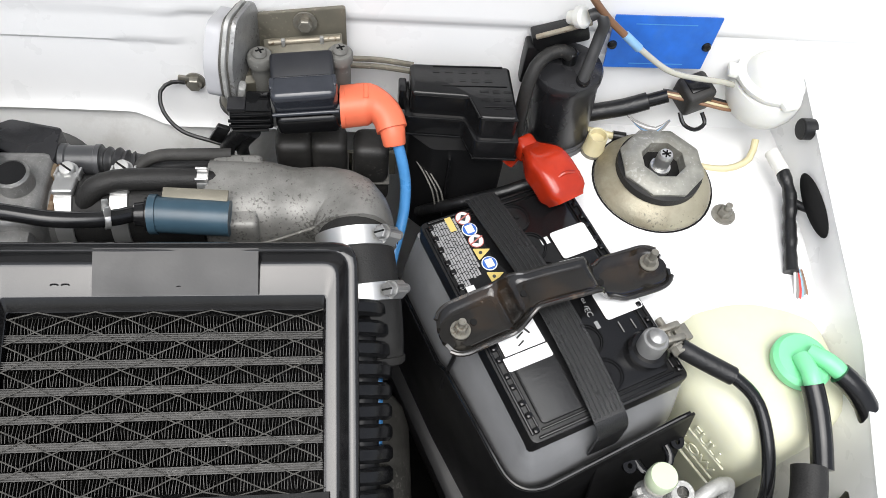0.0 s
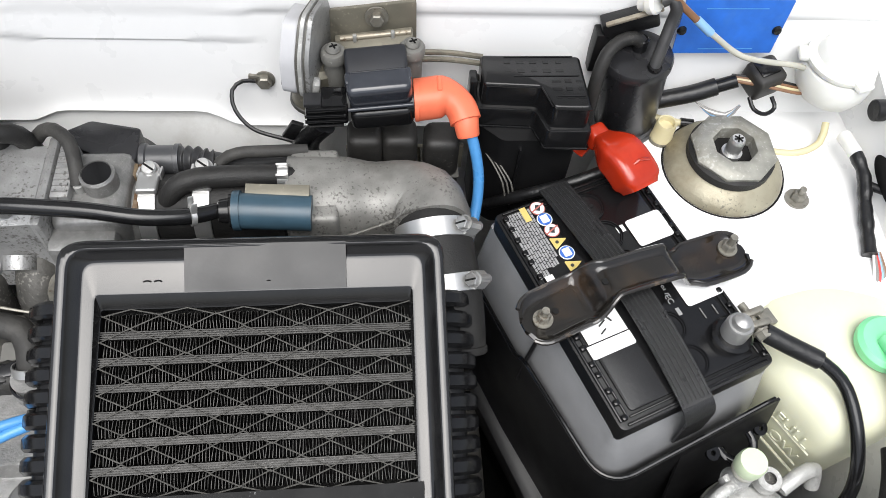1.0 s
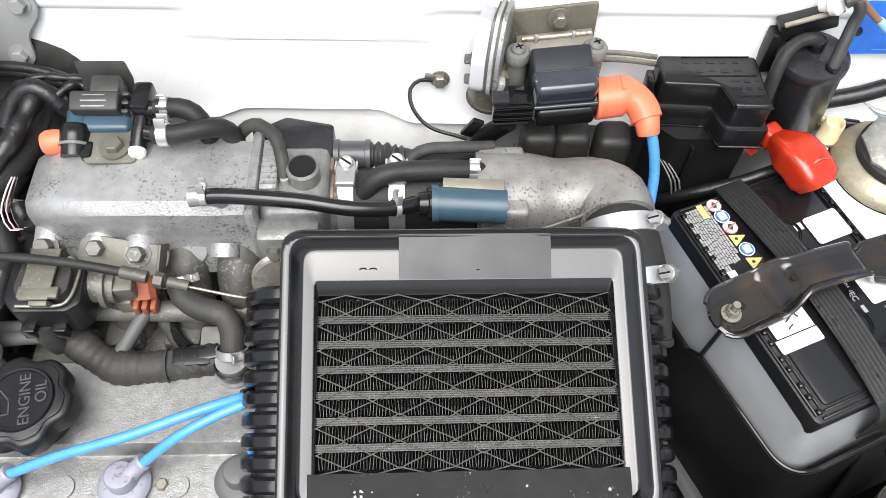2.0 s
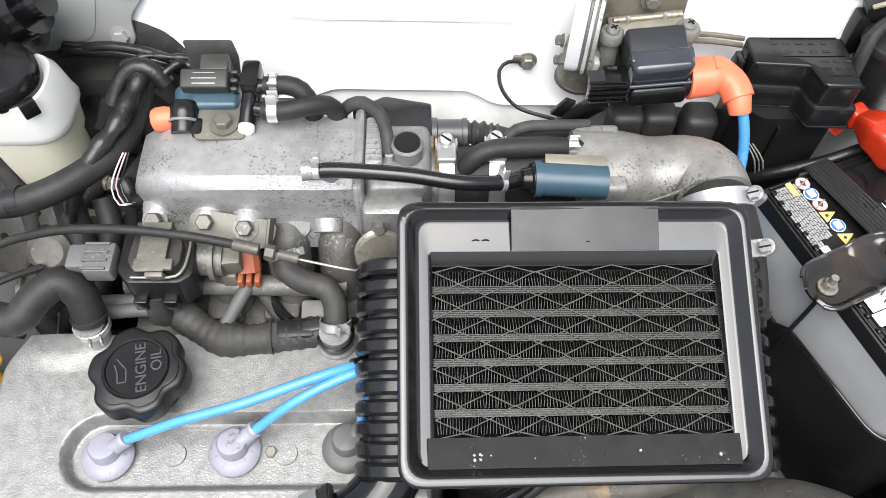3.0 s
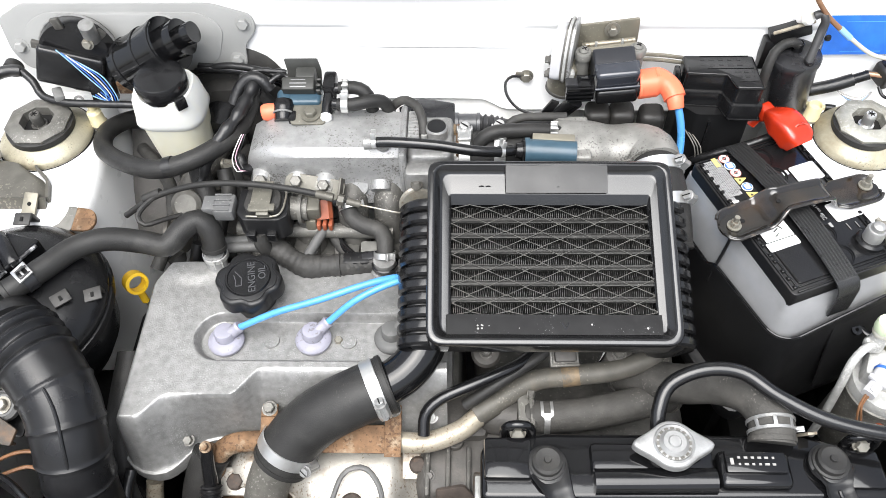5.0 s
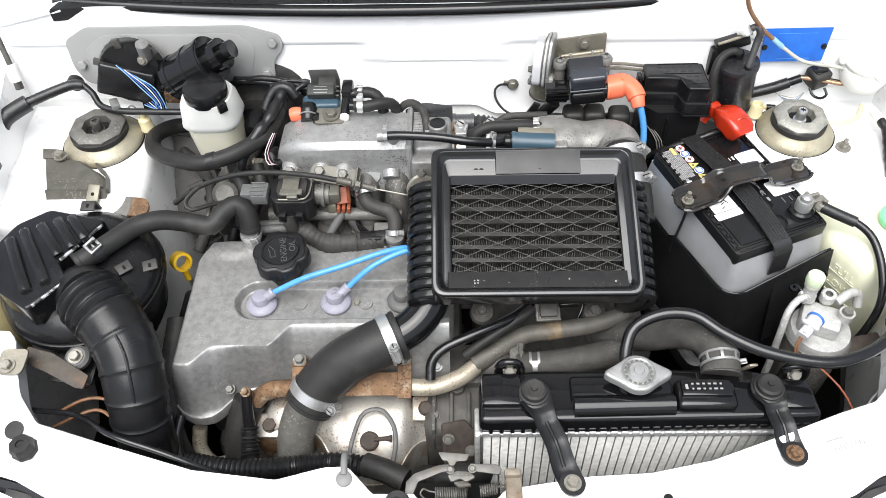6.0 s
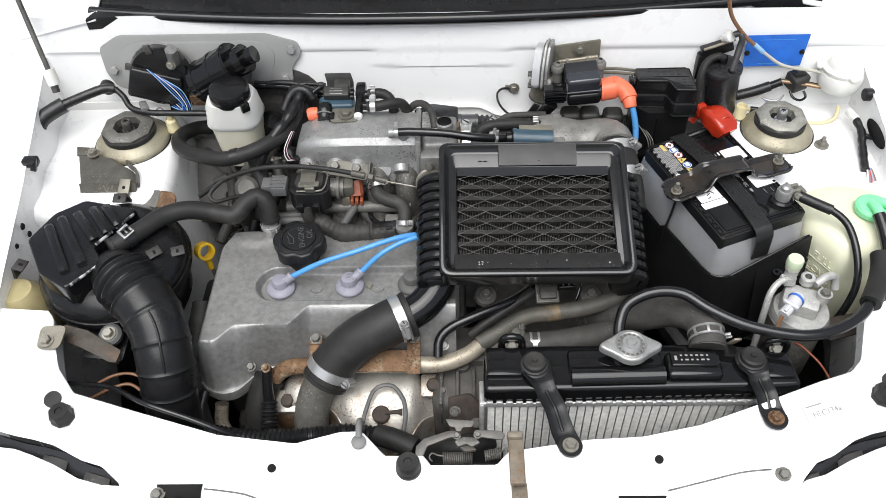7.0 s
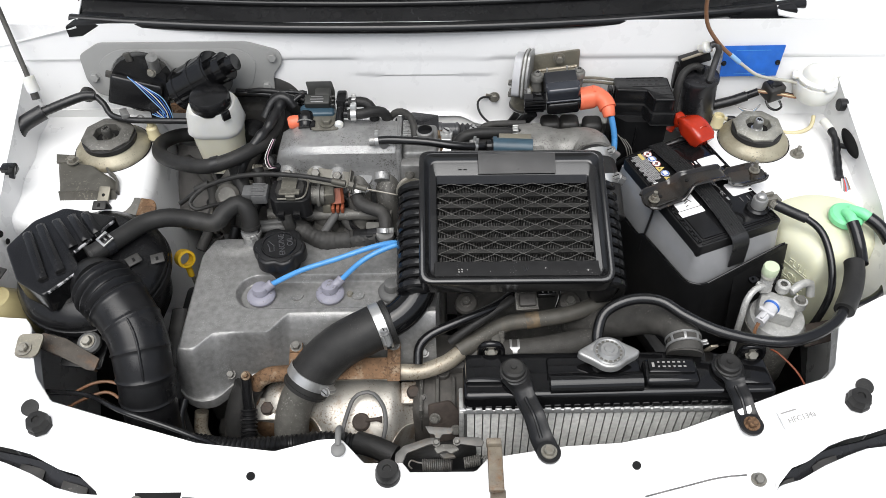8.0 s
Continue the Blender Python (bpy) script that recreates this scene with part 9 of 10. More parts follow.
part("upper_body", solid([box_ring(-0.305, 0.449, 0.038, 0.033, 0.818), box_ring(-0.305, 0.449, 0.040, 0.035, 0.822), box_ring(-0.304, 0.447, 0.039, 0.034, 0.828), box_ring(-0.304, 0.446, 0.036, 0.032, 0.852), box_ring(-0.303, 0.443, 0.032, 0.030, 0.862, 0.026)]), MILK, resv)
part("lower_body", solid([box_ring(-0.307, 0.452, 0.030, 0.028, 0.745), box_ring(-0.306, 0.451, 0.0345, 0.031, 0.79), box_ring(-0.305, 0.450, 0.0365, 0.033, 0.8175)]), FLUID, resv, "fluid-stained lower half")
part("cap", lathe([(0, 0), (0.0275, 0), (0.0285, 0.003), (0.0285, 0.016), (0.0265, 0.020), (0.023, 0.0215), (0, 0.022)], (-0.302, 0.440, 0.859), (0, -0.02, 1), 36), BLACK, resv, "worn black cap")
part("cap_tab", orient(box(0, 0, 0, 0.012, 0.006, 0.014, 0.001), pose(-0.277, 0.415, 0.862, 0, 0, 40)), BLACK, resv)
servo = thing("brake_servo", (-0.26, 0.51, 0.75), "large satin black brake servo against the bulkhead", "brake servo")
part("drum", lathe([(0, 0), (0.085, 0), (0.098, 0.01), (0.098, 0.030), (0.085, 0.036), (0.060, 0.040), (0.055, 0.058), (0.030, 0.062), (0, 0.062)], (-0.258, 0.548, 0.745), (0, -1, 0.12), 48), DUST_BLACK, servo)
part("snout", tube([(-0.262, 0.49, 0.775), (-0.268, 0.46, 0.770)], 0.024, 24, smooth=False), BLACK, servo)
part("sticker", orient(box(0, 0, 0, 0.012, 0.010, 0.0005), pose(-0.225, 0.507, 0.808, 60, 0, 0)), PAPER, servo)
hose("servo_hose", [(-0.355, 0.500, 0.76), (-0.385, 0.487, 0.768), (-0.399, 0.455, 0.780), (-0.388, 0.416, 0.792), (-0.356, 0.385, 0.804), (-0.310, 0.363, 0.814), (-0.274, 0.366, 0.821), (-0.242, 0.388, 0.823), (-0.224, 0.417, 0.821), (-0.219, 0.447, 0.820), (-0.223, 0.49, 0.815)], 0.0106, RUBBER, "thick dull rubber hose looping below the reservoir", seg=20)
solo("hose_ring", tube([(-0.296, 0.3622, 0.8170), (-0.286, 0.3635, 0.8190)], 0.0115, 18, smooth=False), BLACK_SATIN, "black ring on the thick hose", "ring")
hose("vacuum_hose", [(-0.285, 0.508, 0.832), (-0.245, 0.506, 0.830), (-0.215, 0.500, 0.828), (-0.185, 0.490, 0.824), (-0.17, 0.475, 0.818)], 0.0060, RUBBER_SHINE, "black vacuum hose along the bulkhead", seg=12)
hose("vacuum_hose", [(-0.29, 0.508, 0.826), (-0.25, 0.505, 0.837), (-0.21, 0.498, 0.836), (-0.18, 0.487, 0.830)], 0.0042, TAPE, "thin taped loom along the bulkhead", seg=10)

# solenoid valve on the plenum with its hoses
vsv = thing("vacuum_valve", (-0.145, 0.44, 0.84), "dark teal vacuum solenoid on a steel bracket", "solenoid")
part("body", joined(orient(box(0, 0, 0, 0.044, 0.024, 0.018, 0.004, 3), pose(-0.150, 0.436, 0.8480, 8, 0, 0)), tube([(-0.168, 0.442, 0.849), (-0.166, 0.424, 0.846)], 0.0105, 18, smooth=False)), TEAL, vsv)
part("top", orient(box(0, 0, 0, 0.037, 0.016, 0.018, 0.002, 3, 0.96), pose(-0.1515, 0.4405, 0.8620, 22, 0, 0)), VALVE_GREY, vsv)
part("top_step", orient(box(0, 0, 0, 0.021, 0.014, 0.018, 0.0015), pose(-0.1445, 0.4520, 0.8655, 12, 0, 0)), VALVE_GREY, vsv)
part("back_plate", orient(prism(rounded([(-0.0205, -0.030), (0.0185, -0.030), (0.0200, 0.000), (0.0165, 0.0135), (-0.0205, 0.0135), (-0.0180, 0.0)], 0.002), 0, 0.0016, 0.0004), pose(-0.1500, 0.4660, 0.8635, 72, 0, 0)), VALVE_GREY, vsv)
for j, (w, h) in enumerate(((0.016, 0.0005), (0.0185, 0.0009), (0.0170, 0.0011))):
    part("text_bar", orient(box(0.0, 0.0040 - 0.0042 * j, 0.0092, w, h, 0.0004), pose(-0.1515, 0.4405, 0.8620, 22, 0, 0)), PRINT, vsv)
for k in range(3):
    part("clip_rib", orient(box(0, 0, 0, 0.005, 0.003, 0.010, 0.0008), pose(-0.1300, 0.4340 + 0.006 * k, 0.860 + 0.0025 * k, 22, 0, 0)), VALVE_GREY, vsv)
part("side_block", box(-0.117, 0.440, 0.864, 0.014, 0.026, 0.020, 0.003), BLACK, vsv)
part("nozzle", tube([(-0.112, 0.432, 0.866), (-0.102, 0.432, 0.867)], 0.006, 12, smooth=False), BLACK, vsv)
part("nozzle", tube([(-0.112, 0.415, 0.861), (-0.102, 0.413, 0.861)], 0.006, 12, smooth=False), BLACK, vsv)
part("elbow_pipe", tube([(-0.118, 0.430, 0.860), (-0.119, 0.420, 0.856), (-0.120, 0.407, 0.850)], 0.0062, 12), BLACK, vsv)
part("white_tip", lathe([(0, 0), (0.0062, 0), (0.0062, 0.004), (0.004, 0.006), (0, 0.006)], (-0.120, 0.407, 0.851), (0, -0.9, -0.2), 14), MILK, vsv)
part("bracket_foot", orient(prism(rounded([(-0.020, -0.016), (0.018, -0.016), (0.018, 0.016), (-0.020, 0.016)], 0.005), 0, 0.0025, 0.0008), pose(-0.139, 0.414, 0.8470, 6, 0, 0)), DULL_OLIVE, vsv)
part("foot_bolt", hexhead((-0.1375, 0.410, 0.8490), (0, 0, 1), 0.0068, 0.006, 1.6), DULL_OLIVE, vsv)
plug_ob = part("plug", joined(lathe([(0, 0), (0.0100, 0), (0.0112, 0.002), (0.0112, 0.014), (0.0100, 0.016), (0.0100, 0.024), (0, 0.024)], (-0.1685, 0.429, 0.852), (0.02, -0.90, -0.42), 20), box(-0.1575, 0.409, 0.846, 0.008, 0.014, 0.010, 0.002)), BLACK, vsv)
part("plug_band", lathe([(0.0113, 0), (0.0119, 0.0004), (0.0119, 0.0020), (0.0113, 0.0024)], (-0.1683, 0.4165, 0.8462), (0.02, -0.90, -0.42), 20), GREY_PLASTIC, plug_ob)
part("orange_plug", lathe([(0, 0), (0.0080, 0.0008), (0.0094, 0.004), (0.0094, 0.010), (0.0084, 0.014), (0.0088, 0.018), (0, 0.018)], (-0.1935, 0.4195, 0.8430), (1, 0.10, 0.12), 22), ORANGE, vsv, "orange connector cap")
hose("valve_hose", [(-0.106, 0.432, 0.867), (-0.090, 0.431, 0.869), (-0.079, 0.428, 0.866), (-0.073, 0.424, 0.855), (-0.072, 0.424, 0.835)], 0.0072, RUBBER, "dull rubber hose from the solenoid to the plenum", group="valve hoses")
hose("valve_hose", [(-0.106, 0.413, 0.861), (-0.090, 0.411, 0.863), (-0.072, 0.415, 0.864), (-0.060, 0.421, 0.858), (-0.055, 0.425, 0.845), (-0.054, 0.427, 0.825)], 0.0072, RUBBER, "dull rubber hose from the solenoid to the plenum", group="valve hoses")
spring_clamp((-0.099, 0.4318, 0.868), (1, 0, 0), 0.0076, 0.006, (0.0, -0.4, 1))
spring_clamp((-0.099, 0.4118, 0.862), (1, 0, 0), 0.0076, 0.008, (0.0, 0.4, 1))
loom = thing("valve_loom", (-0.19, 0.42, 0.82), "taped wiring with stray pink and white ends", "wiring")
part("sleeve", tube([(-0.168, 0.404, 0.836), (-0.176, 0.402, 0.830), (-0.188, 0.391, 0.817), (-0.202, 0.380, 0.802), (-0.215, 0.380, 0.795), (-0.224, 0.395, 0.80)], lambda t, s: 0.0062 + 0.0008 * math.sin(s * 310) * math.sin(s * 97), 12, 0.003), TAPE, loom)
part("sleeve_upper", tube([(-0.207, 0.462, 0.849), (-0.2130, 0.443, 0.845), (-0.2215, 0.418, 0.840), (-0.236, 0.396, 0.832), (-0.252, 0.378, 0.815), (-0.264, 0.366, 0.79)], lambda t, s: 0.0078 + 0.0012 * math.sin(s * 260) * math.sin(s * 83) - 0.002 * t, 12, 0.003), TAPE, loom)
part("elbow_boot", tube([(-0.232, 0.446, 0.832), (-0.222, 0.459, 0.848), (-0.210, 0.464, 0.855), (-0.198, 0.462, 0.852), (-0.190, 0.458, 0.842)], 0.0072, 16), TAPE, loom)
part("cross_lead", tube([(-0.192, 0.460, 0.848), (-0.182, 0.466, 0.854), (-0.174, 0.470, 0.852), (-0.166, 0.468, 0.848)], lambda t, s: 0.0035 + 0.0008 * math.sin(s * 500), 10, 0.003), TAPE, loom)
part("cross_lead", tube([(-0.225, 0.470, 0.850), (-0.204, 0.474, 0.856), (-0.186, 0.474, 0.855), (-0.172, 0.474, 0.854)], lambda t, s: 0.0030 + 0.0008 * math.sin(s * 430), 10, 0.003), TAPE, loom)
for k, m in enumerate((WHITE_WIRE, material("pink_wire", (0.55, 0.34, 0.42), 0.4), TAPE)):
    part("wire", tube([(-0.214 + 0.002 * k, 0.396, 0.834), (-0.219 + 0.003 * k, 0.388, 0.828), (-0.226 + 0.003 * k, 0.378 + 0.002 * k, 0.814), (-0.222 + 0.004 * k, 0.370, 0.803 + 0.002 * k), (-0.213 + 0.002 * k, 0.374, 0.800)], 0.0006, 6), m, loom)
    part("wire", tube([(-0.166 + 0.0022 * k, 0.406, 0.842), (-0.169 + 0.0025 * k, 0.400, 0.837), (-0.177 + 0.002 * k, 0.396, 0.831)], 0.0010, 6), (WHITE_WIRE, RED_WIRE, TAPE)[k], loom)

# hose and solenoid behind the cooler
hose("purge_hose", [(-0.072, 0.360, 0.857), (-0.055, 0.3595, 0.859), (-0.038, 0.358, 0.860), (0.002, 0.3545, 0.859), (0.037, 0.351, 0.855), (0.066, 0.356, 0.848), (0.079, 0.3635, 0.8422)], 0.0056, RUBBER_SHINE, "shiny black purge hose across the throttle body", seg=14)
spring_clamp((-0.064, 0.3597, 0.8585), (1, 0, 0.05), 0.0060, 0.005, (0, 0.25, 1))
spring_clamp((0.067, 0.3565, 0.8477), (1, 0.4, -0.3), 0.0060, 0.004, (0, 0.25, 1))
pv = thing("purge_valve", (0.115, 0.36, 0.82), "dark teal cylindrical purge valve behind the cooler", "valve")
part("body", tube([(0.094, 0.366, 0.839), (0.145, 0.364, 0.837)], 0.0125, 22, smooth=False), TEAL, pv)
part("end_cap", lathe([(0, 0), (0.0054, 0), (0.0054, 0.005), (0.0078, 0.006), (0.0088, 0.012), (0.0115, 0.0128), (0.0118, 0.018), (0, 0.018)], (0.0765, 0.3640, 0.8415), (1, 0.1, -0.12), 22), BLACK, pv)
part("collar", tube([(0.092, 0.366, 0.839), (0.097, 0.366, 0.839)], 0.0138, 20, smooth=False), TEAL, pv)
part("strap_plate", orient(box(0, 0, 0, 0.044, 0.010, 0.002, 0.0005), pose(0.122, 0.376, 0.847, 15, 0, -3)), OLIVE, pv)
hose("bypass_hose", [(0.130, 0.399, 0.832), (0.118, 0.398, 0.836), (0.095, 0.396, 0.839), (0.065, 0.394, 0.839), (0.050, 0.390, 0.835), (0.042, 0.386, 0.822), (0.040, 0.386, 0.80)], 0.0078, RUBBER, "dull rubber bypass hose into the elbow", seg=14)
spring_clamp((0.124, 0.398, 0.8345), (1, 0, 0), 0.0082, 0.008, (0.0, -0.3, 1))
hose("bypass_hose", [(0.140, 0.424, 0.832), (0.108, 0.4215, 0.834), (0.090, 0.421, 0.833), (0.078, 0.416, 0.830), (0.068, 0.404, 0.818)], 0.0046, DUST_TAPE, "thin dusty rubber hose beside the elbow", seg=12)
hose("breather_tube", [(-0.052, 0.432, 0.838), (-0.044, 0.431, 0.848), (-0.034, 0.428, 0.853), (-0.022, 0.417, 0.853), (-0.0165, 0.402, 0.849), (-0.0145, 0.389, 0.840)], 0.0050, DUST_TAPE, "small dusty rubber tube at the throttle plate", seg=12)
hose("rear_pipe", [(0.044, 0.4275, 0.818), (0.056, 0.426, 0.819), (0.068, 0.424, 0.818), (0.090, 0.428, 0.812), (0.13, 0.436, 0.806)], lambda t, s: 0.0095 + 0.0014 * math.sin(s * 2 * math.pi / 0.006) * (s < 0.026) - 0.002 * smooth01((s - 0.02) / 0.02), IDLE_RUBBER, "ribbed grey rubber pipe behind the intake hose", seg=18, step=0.0012)
hose("wire_rod", [(0.130, 0.352, 0.818), (0.165, 0.352, 0.824), (0.192, 0.358, 0.829), (0.204, 0.364, 0.828)], 0.0013, GRIMY, "bent wire below the elbow", "wire", seg=8)

# injectors, sensors and looms in front of the plenum
tps = thing("pressure_sensor", (-0.20, 0.325, 0.79), "grey boxed sensor with connector under the plenum", "sensor")
part("connector", joined(box(-0.226, 0.321, 0.800, 0.022, 0.026, 0.016, 0.003), box(-0.243, 0.323, 0.800, 0.014, 0.020, 0.013, 0.002)), VALVE_LIGHT, tps)
for k in range(4):
    part("connector_rib", box(-0.228, 0.3105 + 0.007 * k, 0.8085, 0.018, 0.0022, 0.0022, 0.0006), VALVE_LIGHT, tps)
part("body", prism(rounded([(-0.213, 0.345), (-0.166, 0.345), (-0.159, 0.336), (-0.157, 0.308), (-0.166, 0.301), (-0.204, 0.301), (-0.213, 0.312)], 0.003), 0.772, 0.803, 0.003), BLACK_SATIN, tps)
part("cover", prism(rounded([(-0.203, 0.340), (-0.171, 0.340), (-0.166, 0.332), (-0.166, 0.315), (-0.172, 0.309), (-0.200, 0.309), (-0.205, 0.318)], 0.004), 0.802, 0.8085, 0.002), DUST_BLACK, tps)
part("strap_plate", joined(box(-0.1855, 0.326, 0.8125, 0.021, 0.042, 0.0025, 0.001), box(-0.1835, 0.311, 0.8120, 0.028, 0.009, 0.0035, 0.001), orient(box(0, 0, 0, 0.013, 0.004, 0.014, 0.001), pose(-0.1815, 0.3045, 0.807, 20, 0, 0))), DULL_OLIVE, tps)
part("bail_wire", tube([(-0.200, 0.304, 0.806), (-0.172, 0.304, 0.806), (-0.164, 0.309, 0.8065), (-0.1615, 0.322, 0.8065), (-0.1625, 0.338, 0.806), (-0.172, 0.344, 0.806)], 0.0011, 8, 0.003), ZINC, tps)
for x in (-0.198, -0.176):
    part("foot", box(x, 0.299, 0.780, 0.010, 0.010, 0.012, 0.001), BLACK, tps)
part("vent_pipe", tube([(-0.192, 0.304, 0.778), (-0.191, 0.300, 0.765), (-0.188, 0.300, 0.752)], 0.0085, 14), DUST_TAPE, tps)
cable = thing("throttle_cable", (-0.2, 0.33, 0.81), "black throttle cable with a bare inner wire", "cable")
part("outer", tube([(-0.345, 0.330, 0.775), (-0.318, 0.336, 0.792), (-0.292, 0.337, 0.806), (-0.250, 0.336, 0.820), (-0.207, 0.333, 0.825), (-0.161, 0.328, 0.824), (-0.124, 0.3225, 0.820)], 0.0034, 10), RUBBER, cable)
part("ferrule", tube([(-0.126, 0.323, 0.820), (-0.108, 0.320, 0.817)], 0.0046, 10, smooth=False), TOWER_OLIVE, cable)
part("adjuster", joined(tube([(-0.103, 0.319, 0.816), (-0.097, 0.318, 0.815)], 0.0058, 6, smooth=False), tube([(-0.094, 0.318, 0.814), (-0.080, 0.316, 0.811)], 0.0040, 10, smooth=False)), TOWER_OLIVE, cable)
part("inner_wire", tube([(-0.082, 0.316, 0.811), (-0.040, 0.309, 0.806), (-0.020, 0.318, 0.79)], 0.001, 6), ZINC, cable)
hose("bonnet_cable", [(-0.300, 0.340, 0.803), (-0.318, 0.330, 0.793), (-0.326, 0.320, 0.786), (-0.318, 0.313, 0.780), (-0.300, 0.324, 0.776), (-0.285, 0.335, 0.77)], 0.0030, RUBBER, "loop of thin black cable", "cable", seg=8)
solo("cable_boot", tube([(-0.320, 0.337, 0.795), (-0.300, 0.340, 0.803)], 0.0048, 12, smooth=False), RUBBER, "dull rubber boot on the cable", "boot")
inj = thing("injector_plug", (-0.124, 0.33, 0.75), "dirty orange injector connector", "connector")
part("plug", joined(tube([(-0.126, 0.345, 0.786), (-0.1245, 0.331, 0.770)], 0.0092, 12, smooth=False, square=0.45), *[box(-0.1310 + 0.0065 * k, 0.3255, 0.766, 0.0046, 0.012, 0.010, 0.0015) for k in range(3)]), ORANGE_DIRTY, inj)
part("boot", tube([(-0.126, 0.328, 0.757), (-0.136, 0.309, 0.752), (-0.147, 0.285, 0.748)], 0.0056, 12), GREY_RUBBER, inj)
part("holder", box(-0.140, 0.331, 0.764, 0.012, 0.016, 0.018, 0.002), OLIVE, inj)
hose("pcv_hose", [(-0.098, 0.338, 0.785), (-0.094, 0.326, 0.778), (-0.080, 0.318, 0.773), (-0.064, 0.314, 0.770), (-0.057, 0.302, 0.766), (-0.057, 0.288, 0.755)], 0.0094, DUST_TAPE, "dull rubber breather hose to the cam cover valve", seg=16)
spring_clamp((-0.057, 0.290, 0.758), (0, -0.6, -0.7), 0.0112, 0.007, (0.5, -0.7, 0.6))
spring_clamp((-0.0965, 0.335, 0.784), (0.2, -0.7, -0.4), 0.0112, 0.006, (0.8, -0.2, 0.6))
loom = thing("injector_loom", (-0.16, 0.30, 0.73), "wrapped grey wiring loom behind the cam cover", "wiring")
part("wrap", tube([(-0.200, 0.350, 0.752), (-0.194, 0.330, 0.750), (-0.180, 0.307, 0.748), (-0.158, 0.290, 0.746), (-0.138, 0.283, 0.745), (-0.106, 0.285, 0.745)], lambda t, s: 0.0125 + 0.0005 * math.sin(s * 2 * math.pi / 0.0075) + 0.0009 * math.sin(s * 150), 14, 0.002), DUST_TAPE, loom)
part("branch", tube([(-0.118, 0.326, 0.742), (-0.105, 0.308, 0.740), (-0.092, 0.296, 0.742)], 0.0062, 10), DUST_TAPE, loom)
part("trunk", tube([(-0.150, 0.289, 0.742), (-0.125, 0.284, 0.742), (-0.100, 0.286, 0.744), (-0.070, 0.290, 0.744)], lambda t, s: 0.0115 + 0.0006 * math.sin(s * 700), 12, 0.003, square=0.2), DUST_TAPE, loom)
part("block", orient(box(0, 0, 0, 0.030, 0.016, 0.016, 0.003), pose(-0.088, 0.288, 0.748, 0, 0, 3)), BLACK_SATIN, loom)
rail = thing("fuel_rail", (-0.13, 0.33, 0.75), "dusty metal fuel rail with a regulator", "fuel rail")
part("rail", tube([(-0.225, 0.330, 0.752), (-0.050, 0.326, 0.752)], 0.0085, 14, smooth=False), GRIMY, rail)
part("regulator", joined(tube([(-0.168, 0.332, 0.786), (-0.140, 0.331, 0.786)], 0.013, 18, smooth=False), tube([(-0.150, 0.331, 0.786), (-0.146, 0.331, 0.786)], 0.0165, 18, smooth=False)), GRIMY, rail)
part("pressure_block", orient(box(0, 0, 0, 0.022, 0.022, 0.020, 0.002), pose(-0.1385, 0.334, 0.786, 8, 0, 4)), DULL_OLIVE, rail)
part("fuel_pipe", tube([(-0.250, 0.308, 0.742), (-0.215, 0.310, 0.745), (-0.185, 0.310, 0.744)], 0.006, 10), GREY_RUBBER, rail)
rnd = random.Random(31)
under = thing("hose_tangle", (-0.22, 0.36, 0.72), "dark tangle of hoses under the plenum", "hoses")
for i in range(9):
    x = -0.30 + 0.035 * i + rnd.uniform(-0.01, 0.01)
    p = Vector((x, 0.33 + rnd.uniform(-0.01, 0.06), 0.70 + rnd.uniform(-0.02, 0.04)))
    pts = [p]
    for k in range(4):
        p = p + Vector((rnd.uniform(-0.05, 0.05), rnd.uniform(-0.03, 0.05), rnd.uniform(-0.05, 0.01)))
        pts.append(p)
    part("hose", tube(pts, rnd.uniform(0.006, 0.012), 10, 0.01), (RUBBER, BLACK_SATIN, GREY_RUBBER)[i % 3], under)
hose("side_hose", [(-0.275, 0.395, 0.79), (-0.268, 0.375, 0.775), (-0.262, 0.355, 0.755), (-0.268, 0.33, 0.72), (-0.28, 0.31, 0.68)], 0.012, RUBBER, "dull rubber hose dropping beside the plenum", seg=14)
hose("side_hose", [(-0.245, 0.39, 0.785), (-0.24, 0.37, 0.765), (-0.252, 0.345, 0.74), (-0.262, 0.32, 0.70)], 0.009, RUBBER, "dull rubber hose dropping beside the plenum", seg=14)
solo("pump_body", lathe([(0, 0), (0.016, 0), (0.017, 0.004), (0.017, 0.024), (0.012, 0.028), (0, 0.028)], (-0.285, 0.365, 0.755), (0.1, -0.7, 0.7), 22), GRIMY, "corroded round sensor body beneath the hoses", "sensor")
alt = thing("pulley", (-0.272, 0.325, 0.74), "dusty tan pulley edge beside the plenum", "pulley")
part("disc", lathe([(0, 0), (0.022, 0), (0.022, 0.004), (0.018, 0.005), (0.018, 0.010), (0.022, 0.011), (0.022, 0.015), (0, 0.015)], (-0.302, 0.328, 0.745), (1, 0, 0.1), 28), PIPE_GREY, alt)
solo("hood_cable", tube([(-0.468, 0.064, 0.715), (-0.407, 0.050, 0.728), (-0.350, 0.014, 0.752), (-0.294, -0.002, 0.742), (-0.258, -0.010, 0.726), (-0.235, -0.012, 0.705)], 0.0032, 10), RUBBER_SHINE, "thin black bonnet release cable", "cable")
for k in range(2):
    hose("strap_wire", [(-0.45, 0.075 - 0.02 * k, 0.69), (-0.42, 0.085 - 0.02 * k, 0.70), (-0.395, 0.085 - 0.015 * k, 0.702), (-0.37, 0.075 - 0.02 * k, 0.695)], 0.002, BROWN_WIRE, "brown wires beside the intake duct", "wire", "brown wires", 6)
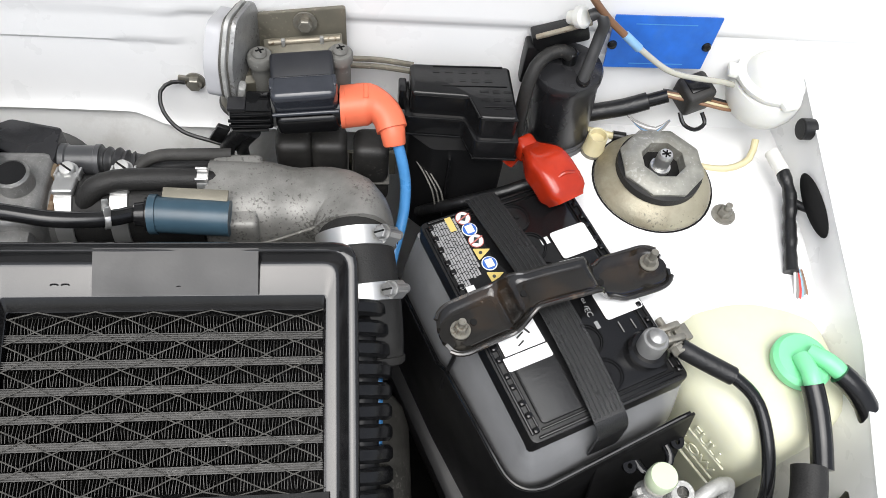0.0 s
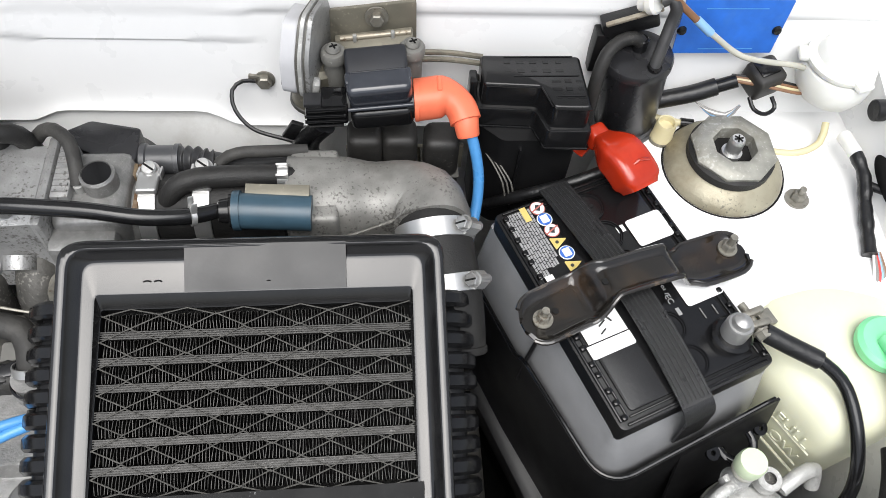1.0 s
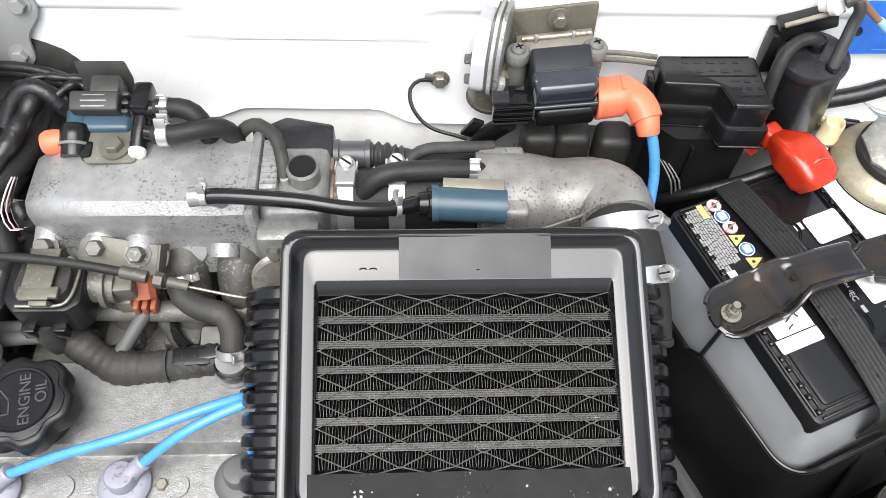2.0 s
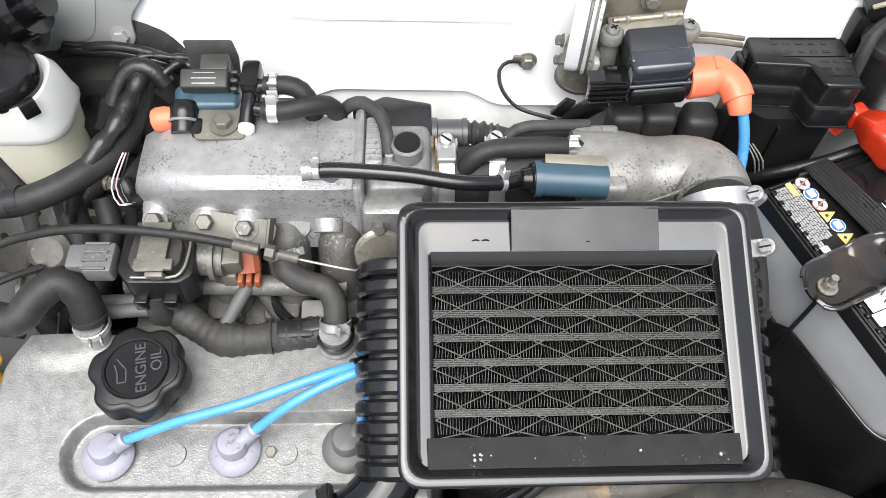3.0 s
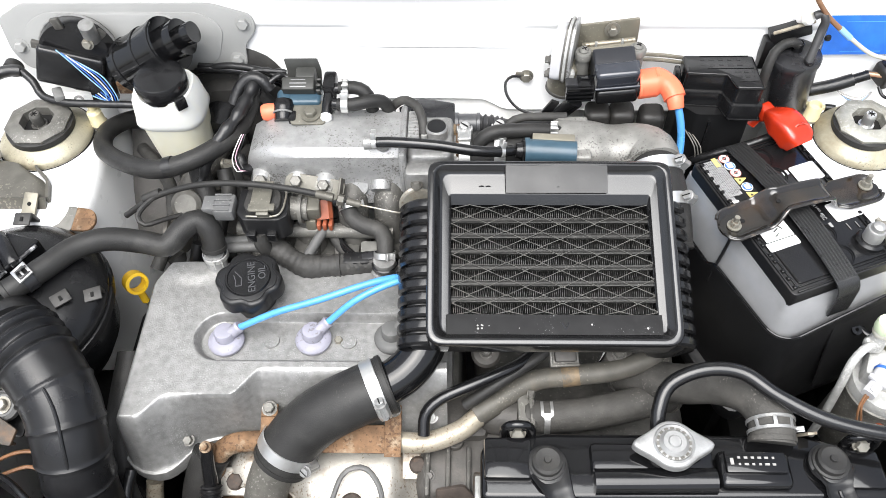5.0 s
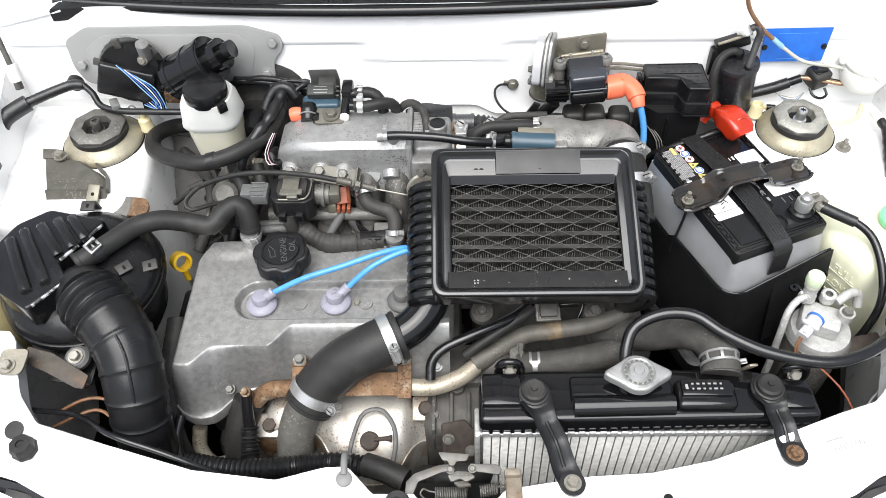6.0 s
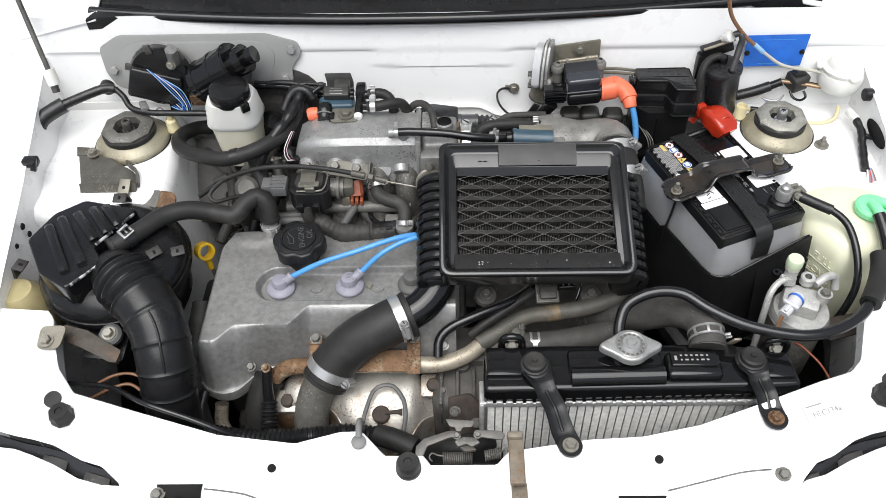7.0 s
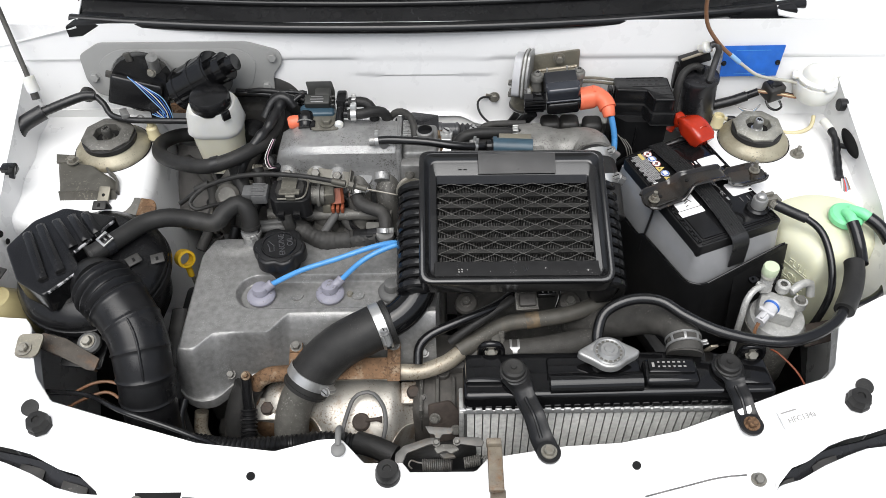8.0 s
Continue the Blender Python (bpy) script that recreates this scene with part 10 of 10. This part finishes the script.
solo("yellow_bottle", lathe([(0, 0), (0.03, 0), (0.034, 0.01), (0.034, 0.07), (0.02, 0.09), (0, 0.09)], (-0.558, 0.178, 0.668), seg=24), SHADED_YELLOW, "yellowed plastic bottle in the front corner", "bottle")
solo("water_pump_pipe", tube([(-0.30, 0.085, 0.63), (-0.302, 0.068, 0.605), (-0.285, 0.055, 0.59), (-0.25, 0.058, 0.60)], 0.009, 12), TAN_PIPE, "tan bent pipe below the cam cover corner", "pipe")
solo("belt_cover", tube([(-0.335, 0.20, 0.70), (-0.333, 0.12, 0.68), (-0.325, 0.07, 0.63), (-0.31, 0.05, 0.57)], 0.012, 12, flat=0.6), RUBBER, "black belt edge beside the engine", "belt")
hose("loom_drop", [(-0.315, 0.085, 0.66), (-0.318, 0.06, 0.65), (-0.305, 0.03, 0.648), (-0.28, 0.01, 0.655)], 0.006, TAPE, "taped cable running down to the front panel", "cable", seg=10)

hose("rubber_link", [(-0.112, 0.322, 0.742), (-0.103, 0.308, 0.744), (-0.094, 0.298, 0.746)], 0.0045, RUBBER_SHINE, "short shiny black hose behind the cam cover", seg=10)
hose("fuel_hose", [(-0.245, 0.318, 0.742), (-0.215, 0.318, 0.746), (-0.190, 0.322, 0.748)], 0.0062, GREY_RUBBER, "grey rubber fuel hose behind the cam cover", seg=12)
solo("hose_end", tube([(-0.185, 0.312, 0.742), (-0.168, 0.305, 0.744)], 0.0095, 12, smooth=False, square=0.4), VALVE_GREY, "dark grey plug behind the oil filler", "plug")

solo("head_plate", orient(prism(rounded([(-0.013, -0.014), (0.012, -0.014), (0.012, 0.010), (0.006, 0.014), (-0.013, 0.014)], 0.003), 0, 0.003, 0.0008), pose(-0.073, 0.303, 0.742, 10, 0, 0)), PALE_MOUNT, "pale steel plate between hoses behind the cam cover", "plate")
solo("loom_block", orient(box(0, 0, 0, 0.046, 0.011, 0.012, 0.002), pose(-0.082, 0.289, 0.750, 0, -4, 10)), CHARCOAL, "dark grey moulded loom guard behind the cam cover", "guard")
# brake master cylinder and the dark clutter under the reservoir
mc = thing("master_cylinder", (-0.290, 0.430, 0.72), "dirty cast brake master cylinder under the fluid reservoir", "brake cylinder")
part("barrel", lathe([(0, 0), (0.017, 0), (0.019, 0.004), (0.019, 0.050), (0.0165, 0.054), (0.0165, 0.090), (0.012, 0.096), (0, 0.096)], (-0.272, 0.475, 0.752), (-0.25, -1, -0.05), 26), CAST_DARK, mc)
part("flange", orient(box(0, 0, 0, 0.060, 0.010, 0.036, 0.006), pose(-0.270, 0.482, 0.753, 0, 0, -14)), CAST_DARK, mc)
for x, y in ((-0.283, 0.432), (-0.292, 0.398)):
    part("union", hexhead((x + 0.020, y, 0.748), (1, -0.2, 0.1), 0.0062, 0.012, 1.1), ZINC, mc)
    part("brake_pipe", tube([(x + 0.030, y - 0.002, 0.749), (x + 0.046, y - 0.006, 0.752), (x + 0.052, y + 0.012, 0.742), (x + 0.044, y + 0.050, 0.725), (x + 0.040, y + 0.090, 0.715)], 0.0025, 8), PIPE_GREY, mc)
for i, (pts, r, mt, lab) in enumerate((
        ([(-0.375, 0.470, 0.735), (-0.345, 0.435, 0.742), (-0.320, 0.395, 0.738), (-0.315, 0.350, 0.722), (-0.330, 0.310, 0.70)], 0.0080, DUST_TAPE, "dusty taped loom beside the strut tower"),
        ([(-0.360, 0.500, 0.715), (-0.325, 0.460, 0.725), (-0.300, 0.400, 0.722), (-0.292, 0.350, 0.705), (-0.300, 0.30, 0.68)], 0.0105, RUBBER, "dull rubber heater hose below the reservoir"),
        ([(-0.240, 0.470, 0.735), (-0.246, 0.430, 0.745), (-0.238, 0.395, 0.742), (-0.228, 0.360, 0.728), (-0.232, 0.33, 0.70)], 0.0070, DUST_TAPE, "dusty taped loom behind the plenum end"),
        ([(-0.335, 0.405, 0.705), (-0.300, 0.375, 0.722), (-0.262, 0.372, 0.730), (-0.232, 0.385, 0.725)], 0.0055, TAPE, "thin black cable crossing below the reservoir"))):
    hose("engine_loom", pts, r, mt, lab, "wiring" if "loom" in lab else "hose", seg=12)
# dark sheet added to deepen the shade before the pale lower bulkhead
solo("shade_sheet", grid(lin(-0.395, -0.165, 16), lin(0, 1, 10), lambda x, t: Vector((x, 0.500 - 0.10 * t, 0.735 - 0.085 * t + 0.004 * math.sin(x * 60))), 0.003), OILY, "dark sheet added as shade low on the bulkhead", "panel")
# pressed holes low on the inner wing
for y, z, r in ((0.263, 0.789, 0.0042), (0.267, 0.770, 0.0038), (0.232, 0.784, 0.0032)):
    solo("wing_hole", lathe([(0, 0.0016), (r, 0.0016), (r * 1.15, 0.0)], (-bay_x(y, -1) + 0.0045, y, z), (1, 0, 0), 18), DEEP_SHADE, "small dark hole in the white inner wing", "hole", "wing holes")
